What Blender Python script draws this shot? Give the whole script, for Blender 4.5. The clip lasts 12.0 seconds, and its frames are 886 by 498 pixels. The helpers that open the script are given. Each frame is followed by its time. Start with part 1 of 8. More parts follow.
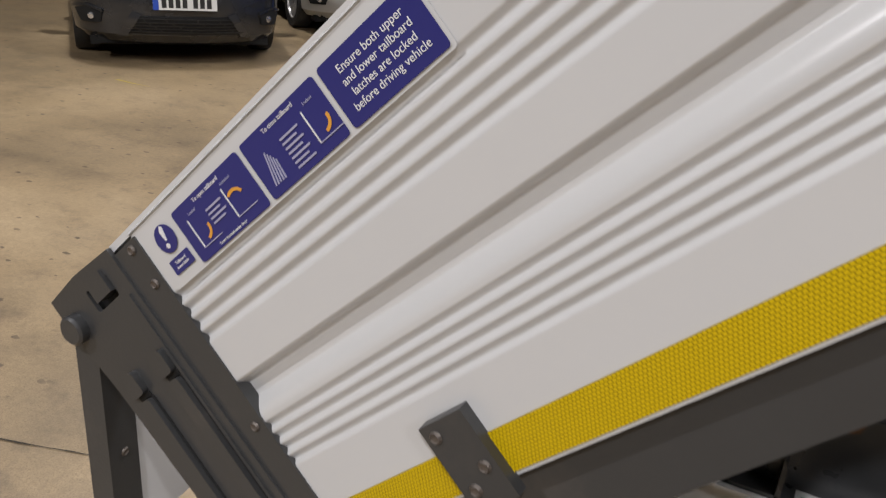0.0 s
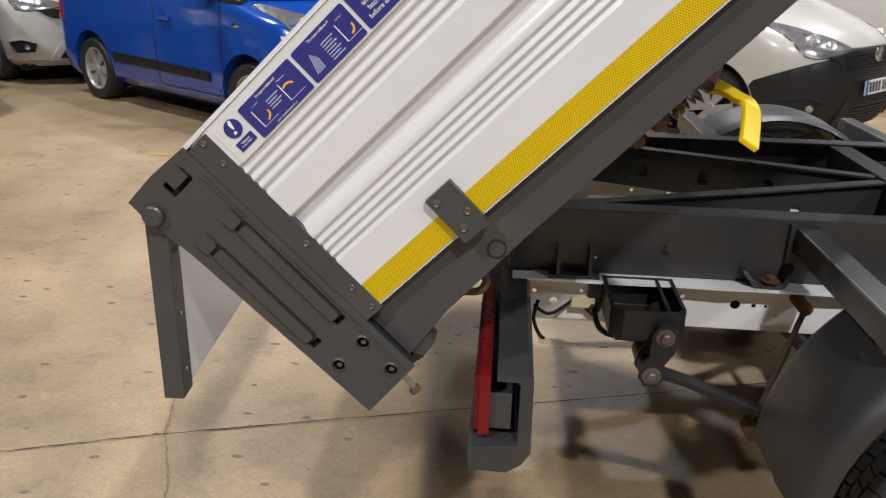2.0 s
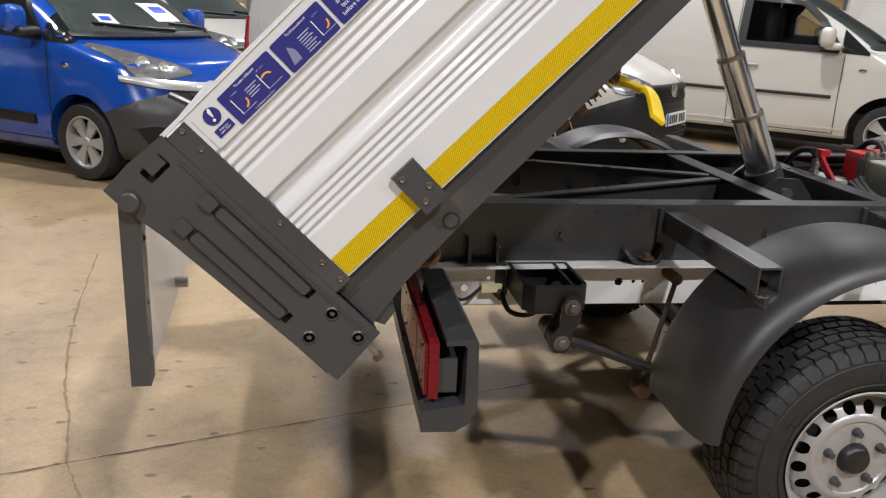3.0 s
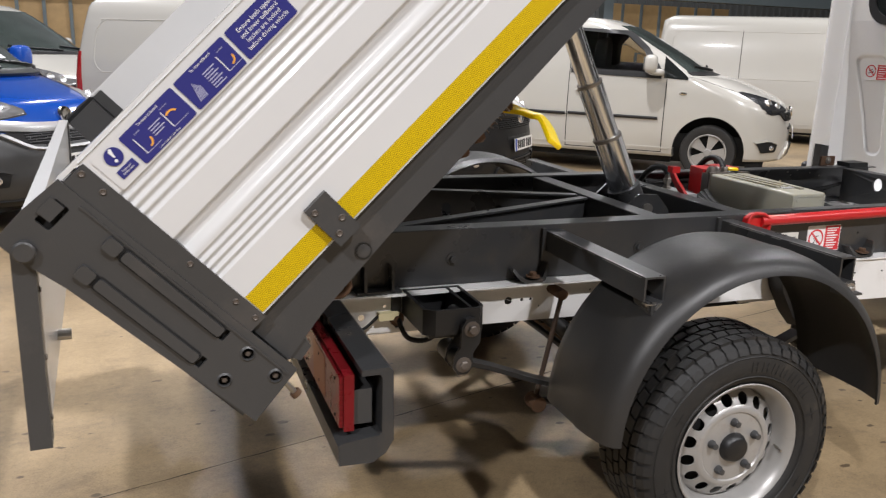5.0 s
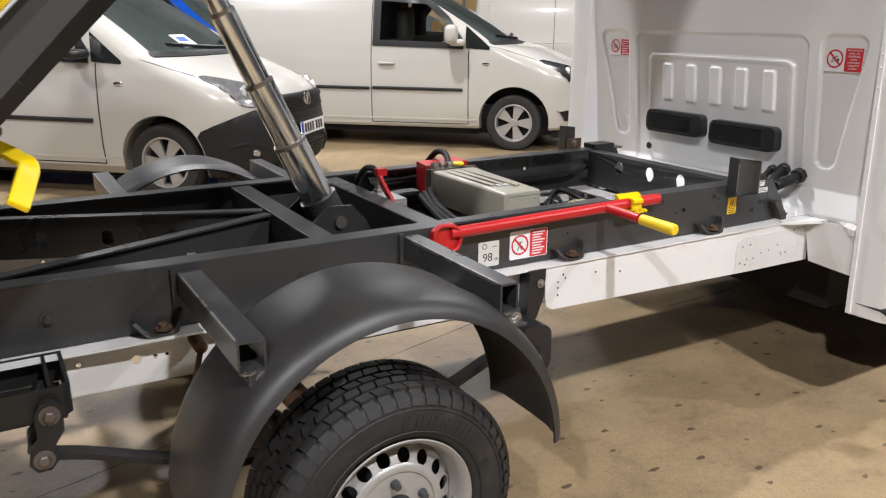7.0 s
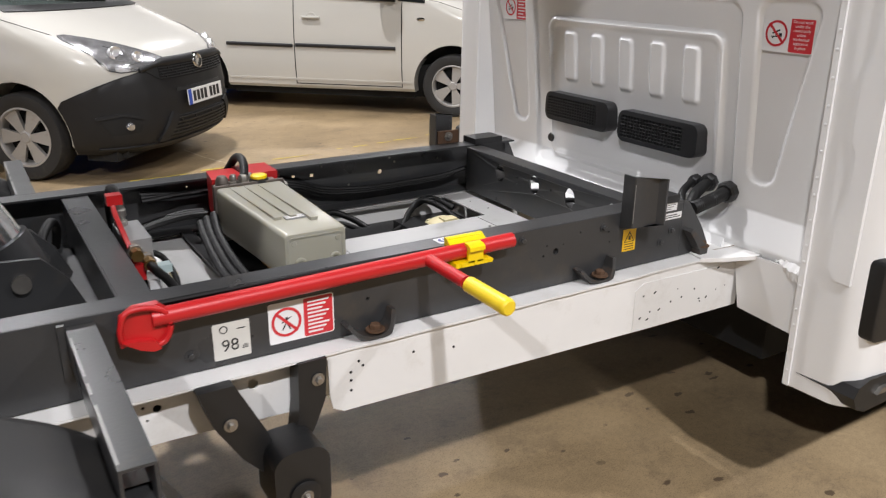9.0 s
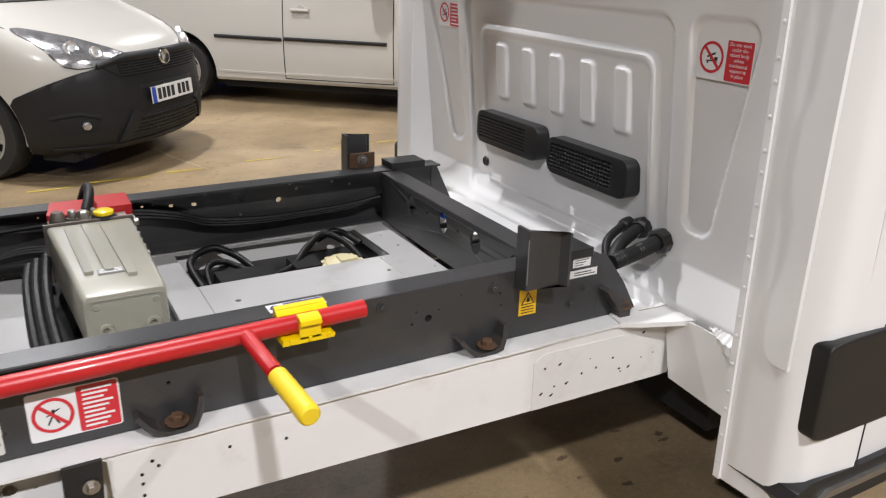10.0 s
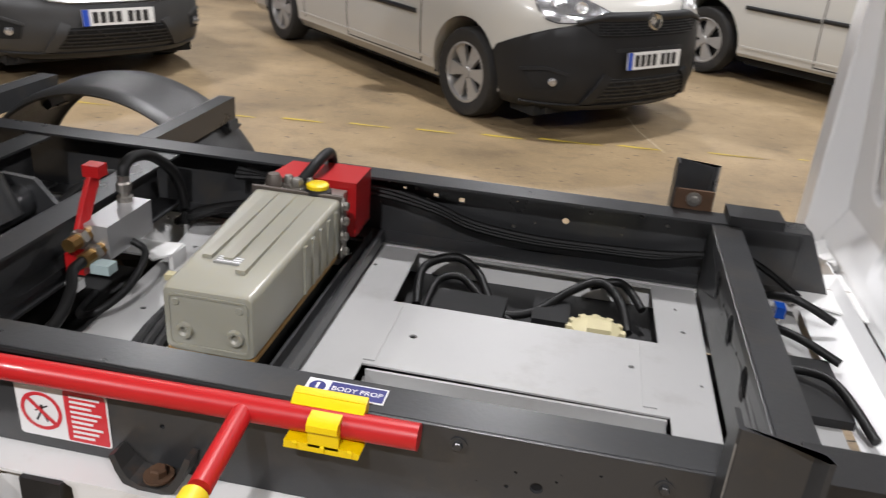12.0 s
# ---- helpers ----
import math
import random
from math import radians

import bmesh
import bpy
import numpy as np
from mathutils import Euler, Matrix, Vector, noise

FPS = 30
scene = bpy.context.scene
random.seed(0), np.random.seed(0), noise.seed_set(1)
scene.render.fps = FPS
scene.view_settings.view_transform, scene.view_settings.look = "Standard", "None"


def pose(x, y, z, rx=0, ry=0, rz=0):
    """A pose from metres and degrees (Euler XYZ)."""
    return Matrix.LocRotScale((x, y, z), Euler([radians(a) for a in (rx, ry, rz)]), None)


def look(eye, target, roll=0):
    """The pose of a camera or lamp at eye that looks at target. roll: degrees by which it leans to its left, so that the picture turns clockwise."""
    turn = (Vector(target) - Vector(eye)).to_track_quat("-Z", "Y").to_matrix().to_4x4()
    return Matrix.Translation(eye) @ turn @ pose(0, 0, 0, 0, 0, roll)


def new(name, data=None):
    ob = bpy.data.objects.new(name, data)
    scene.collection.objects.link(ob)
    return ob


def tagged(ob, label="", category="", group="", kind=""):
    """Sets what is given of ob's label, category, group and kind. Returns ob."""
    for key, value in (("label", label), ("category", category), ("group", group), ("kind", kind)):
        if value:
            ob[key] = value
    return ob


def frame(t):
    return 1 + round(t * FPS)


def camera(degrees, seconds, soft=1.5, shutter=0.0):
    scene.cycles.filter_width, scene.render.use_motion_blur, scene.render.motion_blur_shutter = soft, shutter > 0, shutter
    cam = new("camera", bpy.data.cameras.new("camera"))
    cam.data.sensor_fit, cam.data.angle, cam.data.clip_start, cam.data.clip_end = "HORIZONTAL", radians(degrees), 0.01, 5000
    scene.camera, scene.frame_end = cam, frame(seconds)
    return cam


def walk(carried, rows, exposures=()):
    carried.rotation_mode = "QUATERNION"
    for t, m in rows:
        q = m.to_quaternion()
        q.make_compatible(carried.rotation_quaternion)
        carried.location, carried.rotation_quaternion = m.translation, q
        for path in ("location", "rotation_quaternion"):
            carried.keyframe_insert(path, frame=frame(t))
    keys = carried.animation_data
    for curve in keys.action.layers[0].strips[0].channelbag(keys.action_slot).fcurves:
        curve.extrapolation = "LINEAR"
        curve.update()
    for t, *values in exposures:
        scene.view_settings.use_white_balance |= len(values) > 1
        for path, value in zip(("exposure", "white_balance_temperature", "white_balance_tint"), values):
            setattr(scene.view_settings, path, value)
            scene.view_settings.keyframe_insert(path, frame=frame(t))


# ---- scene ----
cam = camera(58.2, 12.0, soft=1.2, shutter=0.2)
PATH = [
    (0, (-0.95, -1.707, 1.556), (-1.72, -0.048, 0.747), 5.1),
    (0.5, (-0.865, -1.917, 1.545), (-1.565, -0.23, 0.73), 3.4),
    (1, (-0.861, -2.095, 1.563), (-1.415, -0.35, 0.758), 2.2),
    (1.5, (-0.953, -2.272, 1.521), (-1.314, -0.46, 0.754), 1.5),
    (2, (-1.093, -2.416, 1.483), (-1.238, -0.55, 0.778), 1.4),
    (2.5, (-1.203, -2.585, 1.417), (-1.12, -0.697, 0.763), 1.9),
    (2.7, (-1.265, -2.625, 1.405), (-1.084, -0.731, 0.788), 2.2),
    (4.3, (-1.594, -2.602, 1.362), (-1.02, -0.753, 0.86), 2.5),
    (4.5, (-1.583, -2.605, 1.371), (-0.982, -0.763, 0.873), 2.4),
    (5, (-1.491, -2.614, 1.391), (-0.817, -0.795, 0.903), 1.8),
    (5.5, (-1.34, -2.632, 1.42), (-0.582, -0.848, 0.925), 1.3),
    (6, (-1.163, -2.643, 1.454), (-0.329, -0.896, 0.952), 0.9),
    (6.5, (-0.95, -2.641, 1.493), (-0.04, -0.939, 0.967), 0.7),
    (7, (-0.753, -2.492, 1.485), (0.215, -0.835, 0.924), 0.2),
    (7.2, (-0.681, -2.417, 1.495), (0.297, -0.774, 0.91), 0.3),
    (8.8, (0.075, -2.036, 1.494), (1.061, -0.431, 0.823), 0.4),
    (9, (0.18, -1.984, 1.506), (1.163, -0.379, 0.829), 0.6),
    (9.5, (0.434, -1.899, 1.52), (1.399, -0.288, 0.833), 0.9),
    (10, (0.707, -1.843, 1.543), (1.626, -0.211, 0.842), 1.3),
    (10.5, (0.957, -1.698, 1.529), (1.794, -0.035, 0.799), 2.2),
    (11, (1.169, -1.533, 1.524), (1.776, 0.202, 0.737), 2.5),
    (11.5, (1.341, -1.446, 1.53), (1.542, 0.364, 0.705), 3.6),
    (12, (1.433, -1.333, 1.529), (1.131, 0.459, 0.695), 4.3),
]
EXPOSURES = [(0.0, -0.35), (1.0, -0.1), (2.5, 0.05), (4.5, 0.1), (7.0, 0.3), (9.3, 0.15), (12.0, 0.0)]
walk(cam, [(t, look(eye, target, roll)) for t, eye, target, roll in PATH], EXPOSURES)

# ---- world, lamps, exposure ----
world = bpy.data.worlds.new("shed_air")
scene.world = world
world.use_nodes = True
world.node_tree.nodes["Background"].inputs["Color"].default_value = (0.98, 0.98, 1.0, 1)
world.node_tree.nodes["Background"].inputs["Strength"].default_value = 0.012
LAMP_Z, LAMP_W, LAMP_COLOUR = 8.65, 1010.0, (0.97, 0.955, 0.985)
LAMPS = [(-7.0, -7.55, 1.15), (0.95, -7.55, 1.0), (8.9, -7.55, 0.75), (-7.0, 3.85, 0.58), (0.95, 3.85, 0.68), (8.9, 3.85, 0.5), (-7, 12.5, 0.4), (0.5, 12.5, 0.4), (8, 12.5, 0.4)]
# ---- small tools ----
HALF_PI = math.pi / 2


def part(name, bm, material, parent=None, label="", smooth=False, bevel=0.0, at=None):
    """Link a bmesh as one mesh object, as a part of a thing or on its own."""
    if bevel:
        sharp = [e for e in bm.edges if len(e.link_faces) == 2 and e.calc_face_angle(0) > 0.6]
        bmesh.ops.bevel(bm, geom=sharp, offset=bevel, segments=2, affect="EDGES", profile=0.6, clamp_overlap=True)
    bmesh.ops.recalc_face_normals(bm, faces=bm.faces)
    me = bpy.data.meshes.new(name)
    bm.to_mesh(me)
    bm.free()
    me.materials.append(material)
    if smooth:
        for p in me.polygons:
            p.use_smooth = True
        me.set_sharp_from_angle(angle=radians(38))
    ob = new(name, me)
    if parent is not None:
        ob.parent = parent
    if at is not None:
        ob.matrix_basis = at
    if label:
        ob["label"] = label
    return ob


def shared(name, me, parent, m, label=""):
    """One more object on a mesh that is there already."""
    ob = new(name, me)
    ob.parent = parent
    ob.matrix_basis = m
    if label:
        ob["label"] = label
    return ob


def thing(name, label, category, m=None, group="", kind=""):
    ob = new(name)
    if m is not None:
        ob.matrix_basis = m
    return tagged(ob, label, category, group, kind)


def box(bm, x0, x1, y0, y1, z0, z1, m=None):
    vs = [bm.verts.new((x, y, z)) for z in (z0, z1) for y in (y0, y1) for x in (x0, x1)]
    for f in ((0, 2, 3, 1), (4, 5, 7, 6), (0, 1, 5, 4), (2, 6, 7, 3), (0, 4, 6, 2), (1, 3, 7, 5)):
        bm.faces.new([vs[i] for i in f])
    if m is not None:
        bmesh.ops.transform(bm, matrix=m, verts=vs)
    return vs


def boxm(*a, m=None):
    bm = bmesh.new()
    box(bm, *a, m=m)
    return bm


def prism(bm, pts, axis, a, b, m=None):
    """A closed outline, given in the two axes other than axis in the order x, y, z, drawn out from a to b."""
    def place(p, v):
        return {"x": (v, p[0], p[1]), "y": (p[0], v, p[1]), "z": (p[0], p[1], v)}[axis]
    lo = [bm.verts.new(place(p, a)) for p in pts]
    hi = [bm.verts.new(place(p, b)) for p in pts]
    bm.faces.new(lo)
    bm.faces.new(hi)
    n = len(pts)
    for i in range(n):
        bm.faces.new((lo[i], lo[(i + 1) % n], hi[(i + 1) % n], hi[i]))
    if m is not None:
        bmesh.ops.transform(bm, matrix=m, verts=lo + hi)
    return lo + hi


def prismm(pts, axis, a, b, m=None):
    bm = bmesh.new()
    prism(bm, pts, axis, a, b, m)
    return bm


def turned(bm, profile, n=32, m=None):
    """A profile of (radius, height) turned round z; open ends of radius 0 close."""
    rings, made = [], []
    for r, h in profile:
        if r < 1e-5:
            ring = [bm.verts.new((0, 0, h))]
        else:
            ring = [bm.verts.new((r * math.cos(2 * math.pi * i / n), r * math.sin(2 * math.pi * i / n), h)) for i in range(n)]
        rings.append(ring)
        made += ring
    for a, b in zip(rings, rings[1:]):
        for i in range(n):
            j = (i + 1) % n
            q = []
            for v in (a[i % len(a)], a[j % len(a)], b[j % len(b)], b[i % len(b)]):
                if v not in q:
                    q.append(v)
            if len(q) > 2:
                bm.faces.new(q)
    if m is not None:
        bmesh.ops.transform(bm, matrix=m, verts=made)
    return made


def turnedm(profile, n=32, m=None):
    bm = bmesh.new()
    turned(bm, profile, n, m)
    return bm


def rod(bm, a, b, r, n=16, r2=None):
    a, b = Vector(a), Vector(b)
    m = Matrix.Translation(a) @ (b - a).to_track_quat("Z", "Y").to_matrix().to_4x4()
    h = (b - a).length
    return turned(bm, [(0, 0), (r, 0), (r if r2 is None else r2, h), (0, h)], n, m)


def rodm(a, b, r, n=16, r2=None):
    bm = bmesh.new()
    rod(bm, a, b, r, n, r2)
    return bm


def smooth_path(pts, steps=8):
    pts = [Vector(p) for p in pts]
    out = []
    for i in range(len(pts) - 1):
        p0, p1, p2, p3 = pts[max(i - 1, 0)], pts[i], pts[i + 1], pts[min(i + 2, len(pts) - 1)]
        for k in range(steps):
            t = k / steps
            out.append(0.5 * ((2 * p1) + (p2 - p0) * t + (2 * p0 - 5 * p1 + 4 * p2 - p3) * t * t + (3 * p1 - p0 - 3 * p2 + p3) * t ** 3))
    out.append(pts[-1])
    return out


def hose(bm, pts, r, n=10, steps=8, ribs=0.0):
    """A bent pipe through the points; ribs makes it corrugated."""
    path = smooth_path(pts, steps)
    rings = []
    for i, p in enumerate(path):
        d = (path[min(i + 1, len(path) - 1)] - path[max(i - 1, 0)]).normalized()
        q = d.to_track_quat("Z", "Y")
        rr = r * (1 + (ribs if i % 2 else 0))
        rings.append([bm.verts.new(p + q @ Vector((rr * math.cos(2 * math.pi * k / n), rr * math.sin(2 * math.pi * k / n), 0))) for k in range(n)])
    for a, b in zip(rings, rings[1:]):
        for k in range(n):
            bm.faces.new((a[k], a[(k + 1) % n], b[(k + 1) % n], b[k]))
    bm.faces.new(rings[0])
    bm.faces.new(rings[-1])


def hosem(pts, r, n=10, steps=8, ribs=0.0):
    bm = bmesh.new()
    hose(bm, pts, r, n, steps, ribs)
    return bm


def grid_panel(rows):
    """A sheet through rows of points."""
    bm = bmesh.new()
    vs = [[bm.verts.new(p) for p in row] for row in rows]
    for a, b in zip(vs, vs[1:]):
        for i in range(len(a) - 1):
            bm.faces.new((a[i], a[i + 1], b[i + 1], b[i]))
    return bm


def round_rect(cx, cy, w, h, r, n=5):
    out = []
    for qx, qy, a0 in ((1, 1, 0), (-1, 1, 90), (-1, -1, 180), (1, -1, 270)):
        for i in range(n + 1):
            a = radians(a0 + 90 * i / n)
            out.append((cx + qx * (w / 2 - r) + r * math.cos(a), cy + qy * (h / 2 - r) + r * math.sin(a)))
    return out


def plate_with_holes(outer, holes, axis, a, b):
    """A flat plate with openings through it."""
    bm = bmesh.new()
    loops = []
    for pts in (outer, *holes):
        vs = [bm.verts.new((p[0], p[1], 0)) for p in pts]
        es = [bm.edges.new((vs[i], vs[(i + 1) % len(vs)])) for i in range(len(vs))]
        loops += es
    bmesh.ops.triangle_fill(bm, use_beauty=True, use_dissolve=False, edges=loops, normal=(0, 0, 1))
    faces = list(bm.faces)
    ext = bmesh.ops.extrude_face_region(bm, geom=faces)
    up = [v for v in ext["geom"] if isinstance(v, bmesh.types.BMVert)]
    low = [v for v in bm.verts if v not in set(up)]
    for vs, h in ((low, a), (up, b)):
        for v in vs:
            p, q = v.co.x, v.co.y
            v.co = {"x": (h, p, q), "y": (p, h, q), "z": (p, q, h)}[axis]
    return bm


def bolt_mesh(name, r, h, material, washer=True):
    bm = bmesh.new()
    if washer:
        turned(bm, [(0, 0), (r * 1.7, 0), (r * 1.7, h * 0.25), (0, h * 0.25)], 16)
    turned(bm, [(0, 0), (r, 0), (r, h * 0.85), (r * 0.8, h), (0, h)], 6)
    me = bpy.data.meshes.new(name)
    bm.to_mesh(me)
    bm.free()
    me.materials.append(material)
    return me


def words(name, body, size, material, parent, m, label="", align="CENTER", spacing=1.0):
    cu = bpy.data.curves.new(name, "FONT")
    cu.body, cu.size, cu.align_x, cu.align_y = body, size, align, "CENTER"
    cu.space_line, cu.extrude = spacing, 0.0002
    cu.materials.append(material)
    ob = new(name, cu)
    ob.parent, ob.matrix_basis = parent, m
    if label:
        ob["label"] = label
    return ob


# ---- materials ----
def material(name, colour, rough=0.5, metal=0.0, coat=0.0, bump=0.0, bump_scale=60.0, vary=0.0, vary_scale=4.0, dirt=None, dirt_amount=0.0, dirt_scale=2.5, spec=0.5, uneven=1.0):
    """A painted or plain surface: base colour, large and fine variation, dirt with a shape of its own, fine relief."""
    ma = bpy.data.materials.new(name)
    ma.use_nodes = True
    nt = ma.node_tree
    b = nt.nodes["Principled BSDF"]
    b.inputs["Roughness"].default_value, b.inputs["Metallic"].default_value = rough, metal
    b.inputs["Coat Weight"].default_value, b.inputs["Coat Roughness"].default_value = coat, 0.06
    b.inputs["Specular IOR Level"].default_value = spec
    tc = nt.nodes.new("ShaderNodeTexCoord")
    out = None

    def noise_node(scale, detail, rough_n=0.6):
        n = nt.nodes.new("ShaderNodeTexNoise")
        n.inputs["Scale"].default_value, n.inputs["Detail"].default_value, n.inputs["Roughness"].default_value = scale, detail, rough_n
        nt.links.new(tc.outputs["Object"], n.inputs["Vector"])
        return n

    col = nt.nodes.new("ShaderNodeMix")
    col.data_type = "RGBA"
    big = noise_node(vary_scale, 5)
    nt.links.new(big.outputs["Fac"], col.inputs[0])
    lo, hi = [max(0, c * (1 - vary)) for c in colour[:3]], [min(1, c * (1 + vary)) for c in colour[:3]]
    col.inputs[6].default_value, col.inputs[7].default_value = (*lo, 1), (*hi, 1)
    out = col.outputs[2]
    if dirt:
        dn = noise_node(dirt_scale, 8, 0.7)
        ramp = nt.nodes.new("ShaderNodeValToRGB")
        ramp.color_ramp.elements[0].position, ramp.color_ramp.elements[1].position = 0.62 - 0.2 * dirt_amount, 0.72
        nt.links.new(dn.outputs["Fac"], ramp.inputs["Fac"])
        mul = nt.nodes.new("ShaderNodeMath")
        mul.operation = "MULTIPLY"
        mul.inputs[1].default_value = min(1, dirt_amount)
        nt.links.new(ramp.outputs["Color"], mul.inputs[0])
        mx = nt.nodes.new("ShaderNodeMix")
        mx.data_type = "RGBA"
        nt.links.new(mul.outputs[0], mx.inputs[0])
        nt.links.new(out, mx.inputs[6])
        mx.inputs[7].default_value = (*dirt[:3], 1)
        out = mx.outputs[2]
    nt.links.new(out, b.inputs["Base Color"])
    fine = noise_node(bump_scale, 3)
    rr = nt.nodes.new("ShaderNodeMapRange")
    rr.inputs["To Min"].default_value, rr.inputs["To Max"].default_value = max(0.02, rough - 0.08 * uneven), min(1, rough + 0.1 * uneven)
    nt.links.new(big.outputs["Fac"], rr.inputs["Value"])
    nt.links.new(rr.outputs["Result"], b.inputs["Roughness"])
    if bump:
        bp = nt.nodes.new("ShaderNodeBump")
        bp.inputs["Strength"].default_value, bp.inputs["Distance"].default_value = bump, 0.002
        nt.links.new(fine.outputs["Fac"], bp.inputs["Height"])
        nt.links.new(bp.outputs["Normal"], b.inputs["Normal"])
    return ma


def glass_material(name, tint=(0.5, 0.55, 0.55), rough=0.02):
    ma = bpy.data.materials.new(name)
    ma.use_nodes = True
    b = ma.node_tree.nodes["Principled BSDF"]
    b.inputs["Base Color"].default_value = (*tint, 1)
    b.inputs["Transmission Weight"].default_value, b.inputs["Roughness"].default_value, b.inputs["IOR"].default_value = 1.0, rough, 1.3
    return ma


def concrete_floor():
    ma = bpy.data.materials.new("concrete_floor")
    ma.use_nodes = True
    nt = ma.node_tree
    b = nt.nodes["Principled BSDF"]
    tc = nt.nodes.new("ShaderNodeTexCoord")

    def noise_node(scale, detail, rough_n=0.6, stretch=(1, 1, 1)):
        mp = nt.nodes.new("ShaderNodeMapping")
        mp.inputs["Scale"].default_value = stretch
        n = nt.nodes.new("ShaderNodeTexNoise")
        n.inputs["Scale"].default_value, n.inputs["Detail"].default_value, n.inputs["Roughness"].default_value = scale, detail, rough_n
        nt.links.new(tc.outputs["Object"], mp.inputs["Vector"])
        nt.links.new(mp.outputs["Vector"], n.inputs["Vector"])
        return n.outputs["Fac"]

    def ramp(fac, stops):
        r = nt.nodes.new("ShaderNodeValToRGB")
        while len(r.color_ramp.elements) < len(stops):
            r.color_ramp.elements.new(0.5)
        for e, (p, c) in zip(r.color_ramp.elements, stops):
            e.position, e.color = p, (*c, 1) if len(c) == 3 else c
        nt.links.new(fac, r.inputs["Fac"])
        return r.outputs["Color"]

    def mix(fac, a, bb, mode="MIX"):
        m = nt.nodes.new("ShaderNodeMix")
        m.data_type, m.blend_type = "RGBA", mode
        for sock, v in ((m.inputs[0], fac), (m.inputs[6], a), (m.inputs[7], bb)):
            if isinstance(v, (int, float)):
                sock.default_value = v
            elif isinstance(v, tuple):
                sock.default_value = (*v, 1)
            else:
                nt.links.new(v, sock)
        return m.outputs[2]

    base = ramp(noise_node(0.55, 8, 0.62), [(0.28, FLOOR_DARK), (0.5, FLOOR_MID), (0.74, FLOOR_LIGHT)])
    wear = ramp(noise_node(1.5, 10, 0.72, (1, 1.25, 1)), [(0.36, (0.64, 0.64, 0.66)), (0.47, (0.88, 0.88, 0.88)), (0.58, (1, 1, 1)), (0.72, (1.06, 1.05, 1.03))])
    col = mix(0.8, base, wear, "MULTIPLY")
    grain = ramp(noise_node(42, 6, 0.7), [(0.3, (0.72, 0.72, 0.72)), (0.6, (1, 1, 1))])
    col = mix(0.7, col, grain, "MULTIPLY")
    speck = ramp(noise_node(170, 3, 0.8), [(0.34, (0.6, 0.59, 0.57)), (0.52, (1, 1, 1)), (0.7, (1.0, 1.0, 1.0))])
    col = mix(0.75, col, speck, "MULTIPLY")
    # scuffed patches of thin grey skin and pale chips
    skin = ramp(noise_node(4.5, 12, 0.75, (1.0, 1.2, 1)), [(0.36, (0.72, 0.72, 0.75)), (0.44, (0.92, 0.92, 0.93)), (0.48, (1, 1, 1)), (0.6, (1, 1, 1)), (0.66, (1.2, 1.2, 1.2))])
    col = mix(0.85, col, skin, "MULTIPLY")
    vor = nt.nodes.new("ShaderNodeTexVoronoi")
    vor.voronoi_dimensions = "2D"
    vor.inputs["Scale"].default_value = 8.5
    along = nt.nodes.new("ShaderNodeMapping")
    along.inputs["Scale"].default_value, along.inputs["Rotation"].default_value = (0.62, 1.15, 1), (0, 0, 0.35)
    nt.links.new(tc.outputs["Object"], along.inputs["Vector"])
    nt.links.new(along.outputs["Vector"], vor.inputs["Vector"])
    wob = nt.nodes.new("ShaderNodeMath")
    wob.operation = "ADD"
    # each spot gets a size of its own, and many cells stay empty
    sep = nt.nodes.new("ShaderNodeSeparateColor")
    nt.links.new(vor.outputs["Color"], sep.inputs[0])
    gap = nt.nodes.new("ShaderNodeMapRange")
    gap.inputs["From Min"].default_value, gap.inputs["From Max"].default_value = 0.15, 0.75
    gap.inputs["To Min"].default_value, gap.inputs["To Max"].default_value = -0.03, 0.16
    nt.links.new(sep.outputs[0], gap.inputs["Value"])
    far = nt.nodes.new("ShaderNodeMath")
    far.operation = "ADD"
    nt.links.new(vor.outputs["Distance"], far.inputs[0])
    nt.links.new(gap.outputs["Result"], far.inputs[1])
    nt.links.new(far.outputs[0], wob.inputs[0])
    sc = nt.nodes.new("ShaderNodeMath")
    sc.operation, sc.inputs[1].default_value = "MULTIPLY", 0.3
    nt.links.new(noise_node(30, 5), sc.inputs[0])
    nt.links.new(sc.outputs[0], wob.inputs[1])
    spots = ramp(wob.outputs[0], [(0.2, (1, 1, 1)), (0.225, (0, 0, 0))])
    where = ramp(noise_node(1.3, 6), [(0.42, (0, 0, 0)), (0.5, (1, 1, 1))])
    both = mix(1.0, spots, where, "MULTIPLY")
    dim = nt.nodes.new("ShaderNodeMath")
    dim.operation, dim.inputs[1].default_value = "MULTIPLY", 0.85
    nt.links.new(both, dim.inputs[0])
    col = mix(dim.outputs[0], col, (0.075, 0.05, 0.032))
    nt.links.new(col, b.inputs["Base Color"])
    rg = nt.nodes.new("ShaderNodeMapRange")
    rg.inputs["To Min"].default_value, rg.inputs["To Max"].default_value = 0.34, 0.6
    nt.links.new(noise_node(1.1, 6), rg.inputs["Value"])
    nt.links.new(rg.outputs["Result"], b.inputs["Roughness"])
    bp = nt.nodes.new("ShaderNodeBump")
    bp.inputs["Strength"].default_value, bp.inputs["Distance"].default_value = 0.25, 0.002
    nt.links.new(noise_node(60, 5), bp.inputs["Height"])
    nt.links.new(bp.outputs["Normal"], b.inputs["Normal"])
    return ma


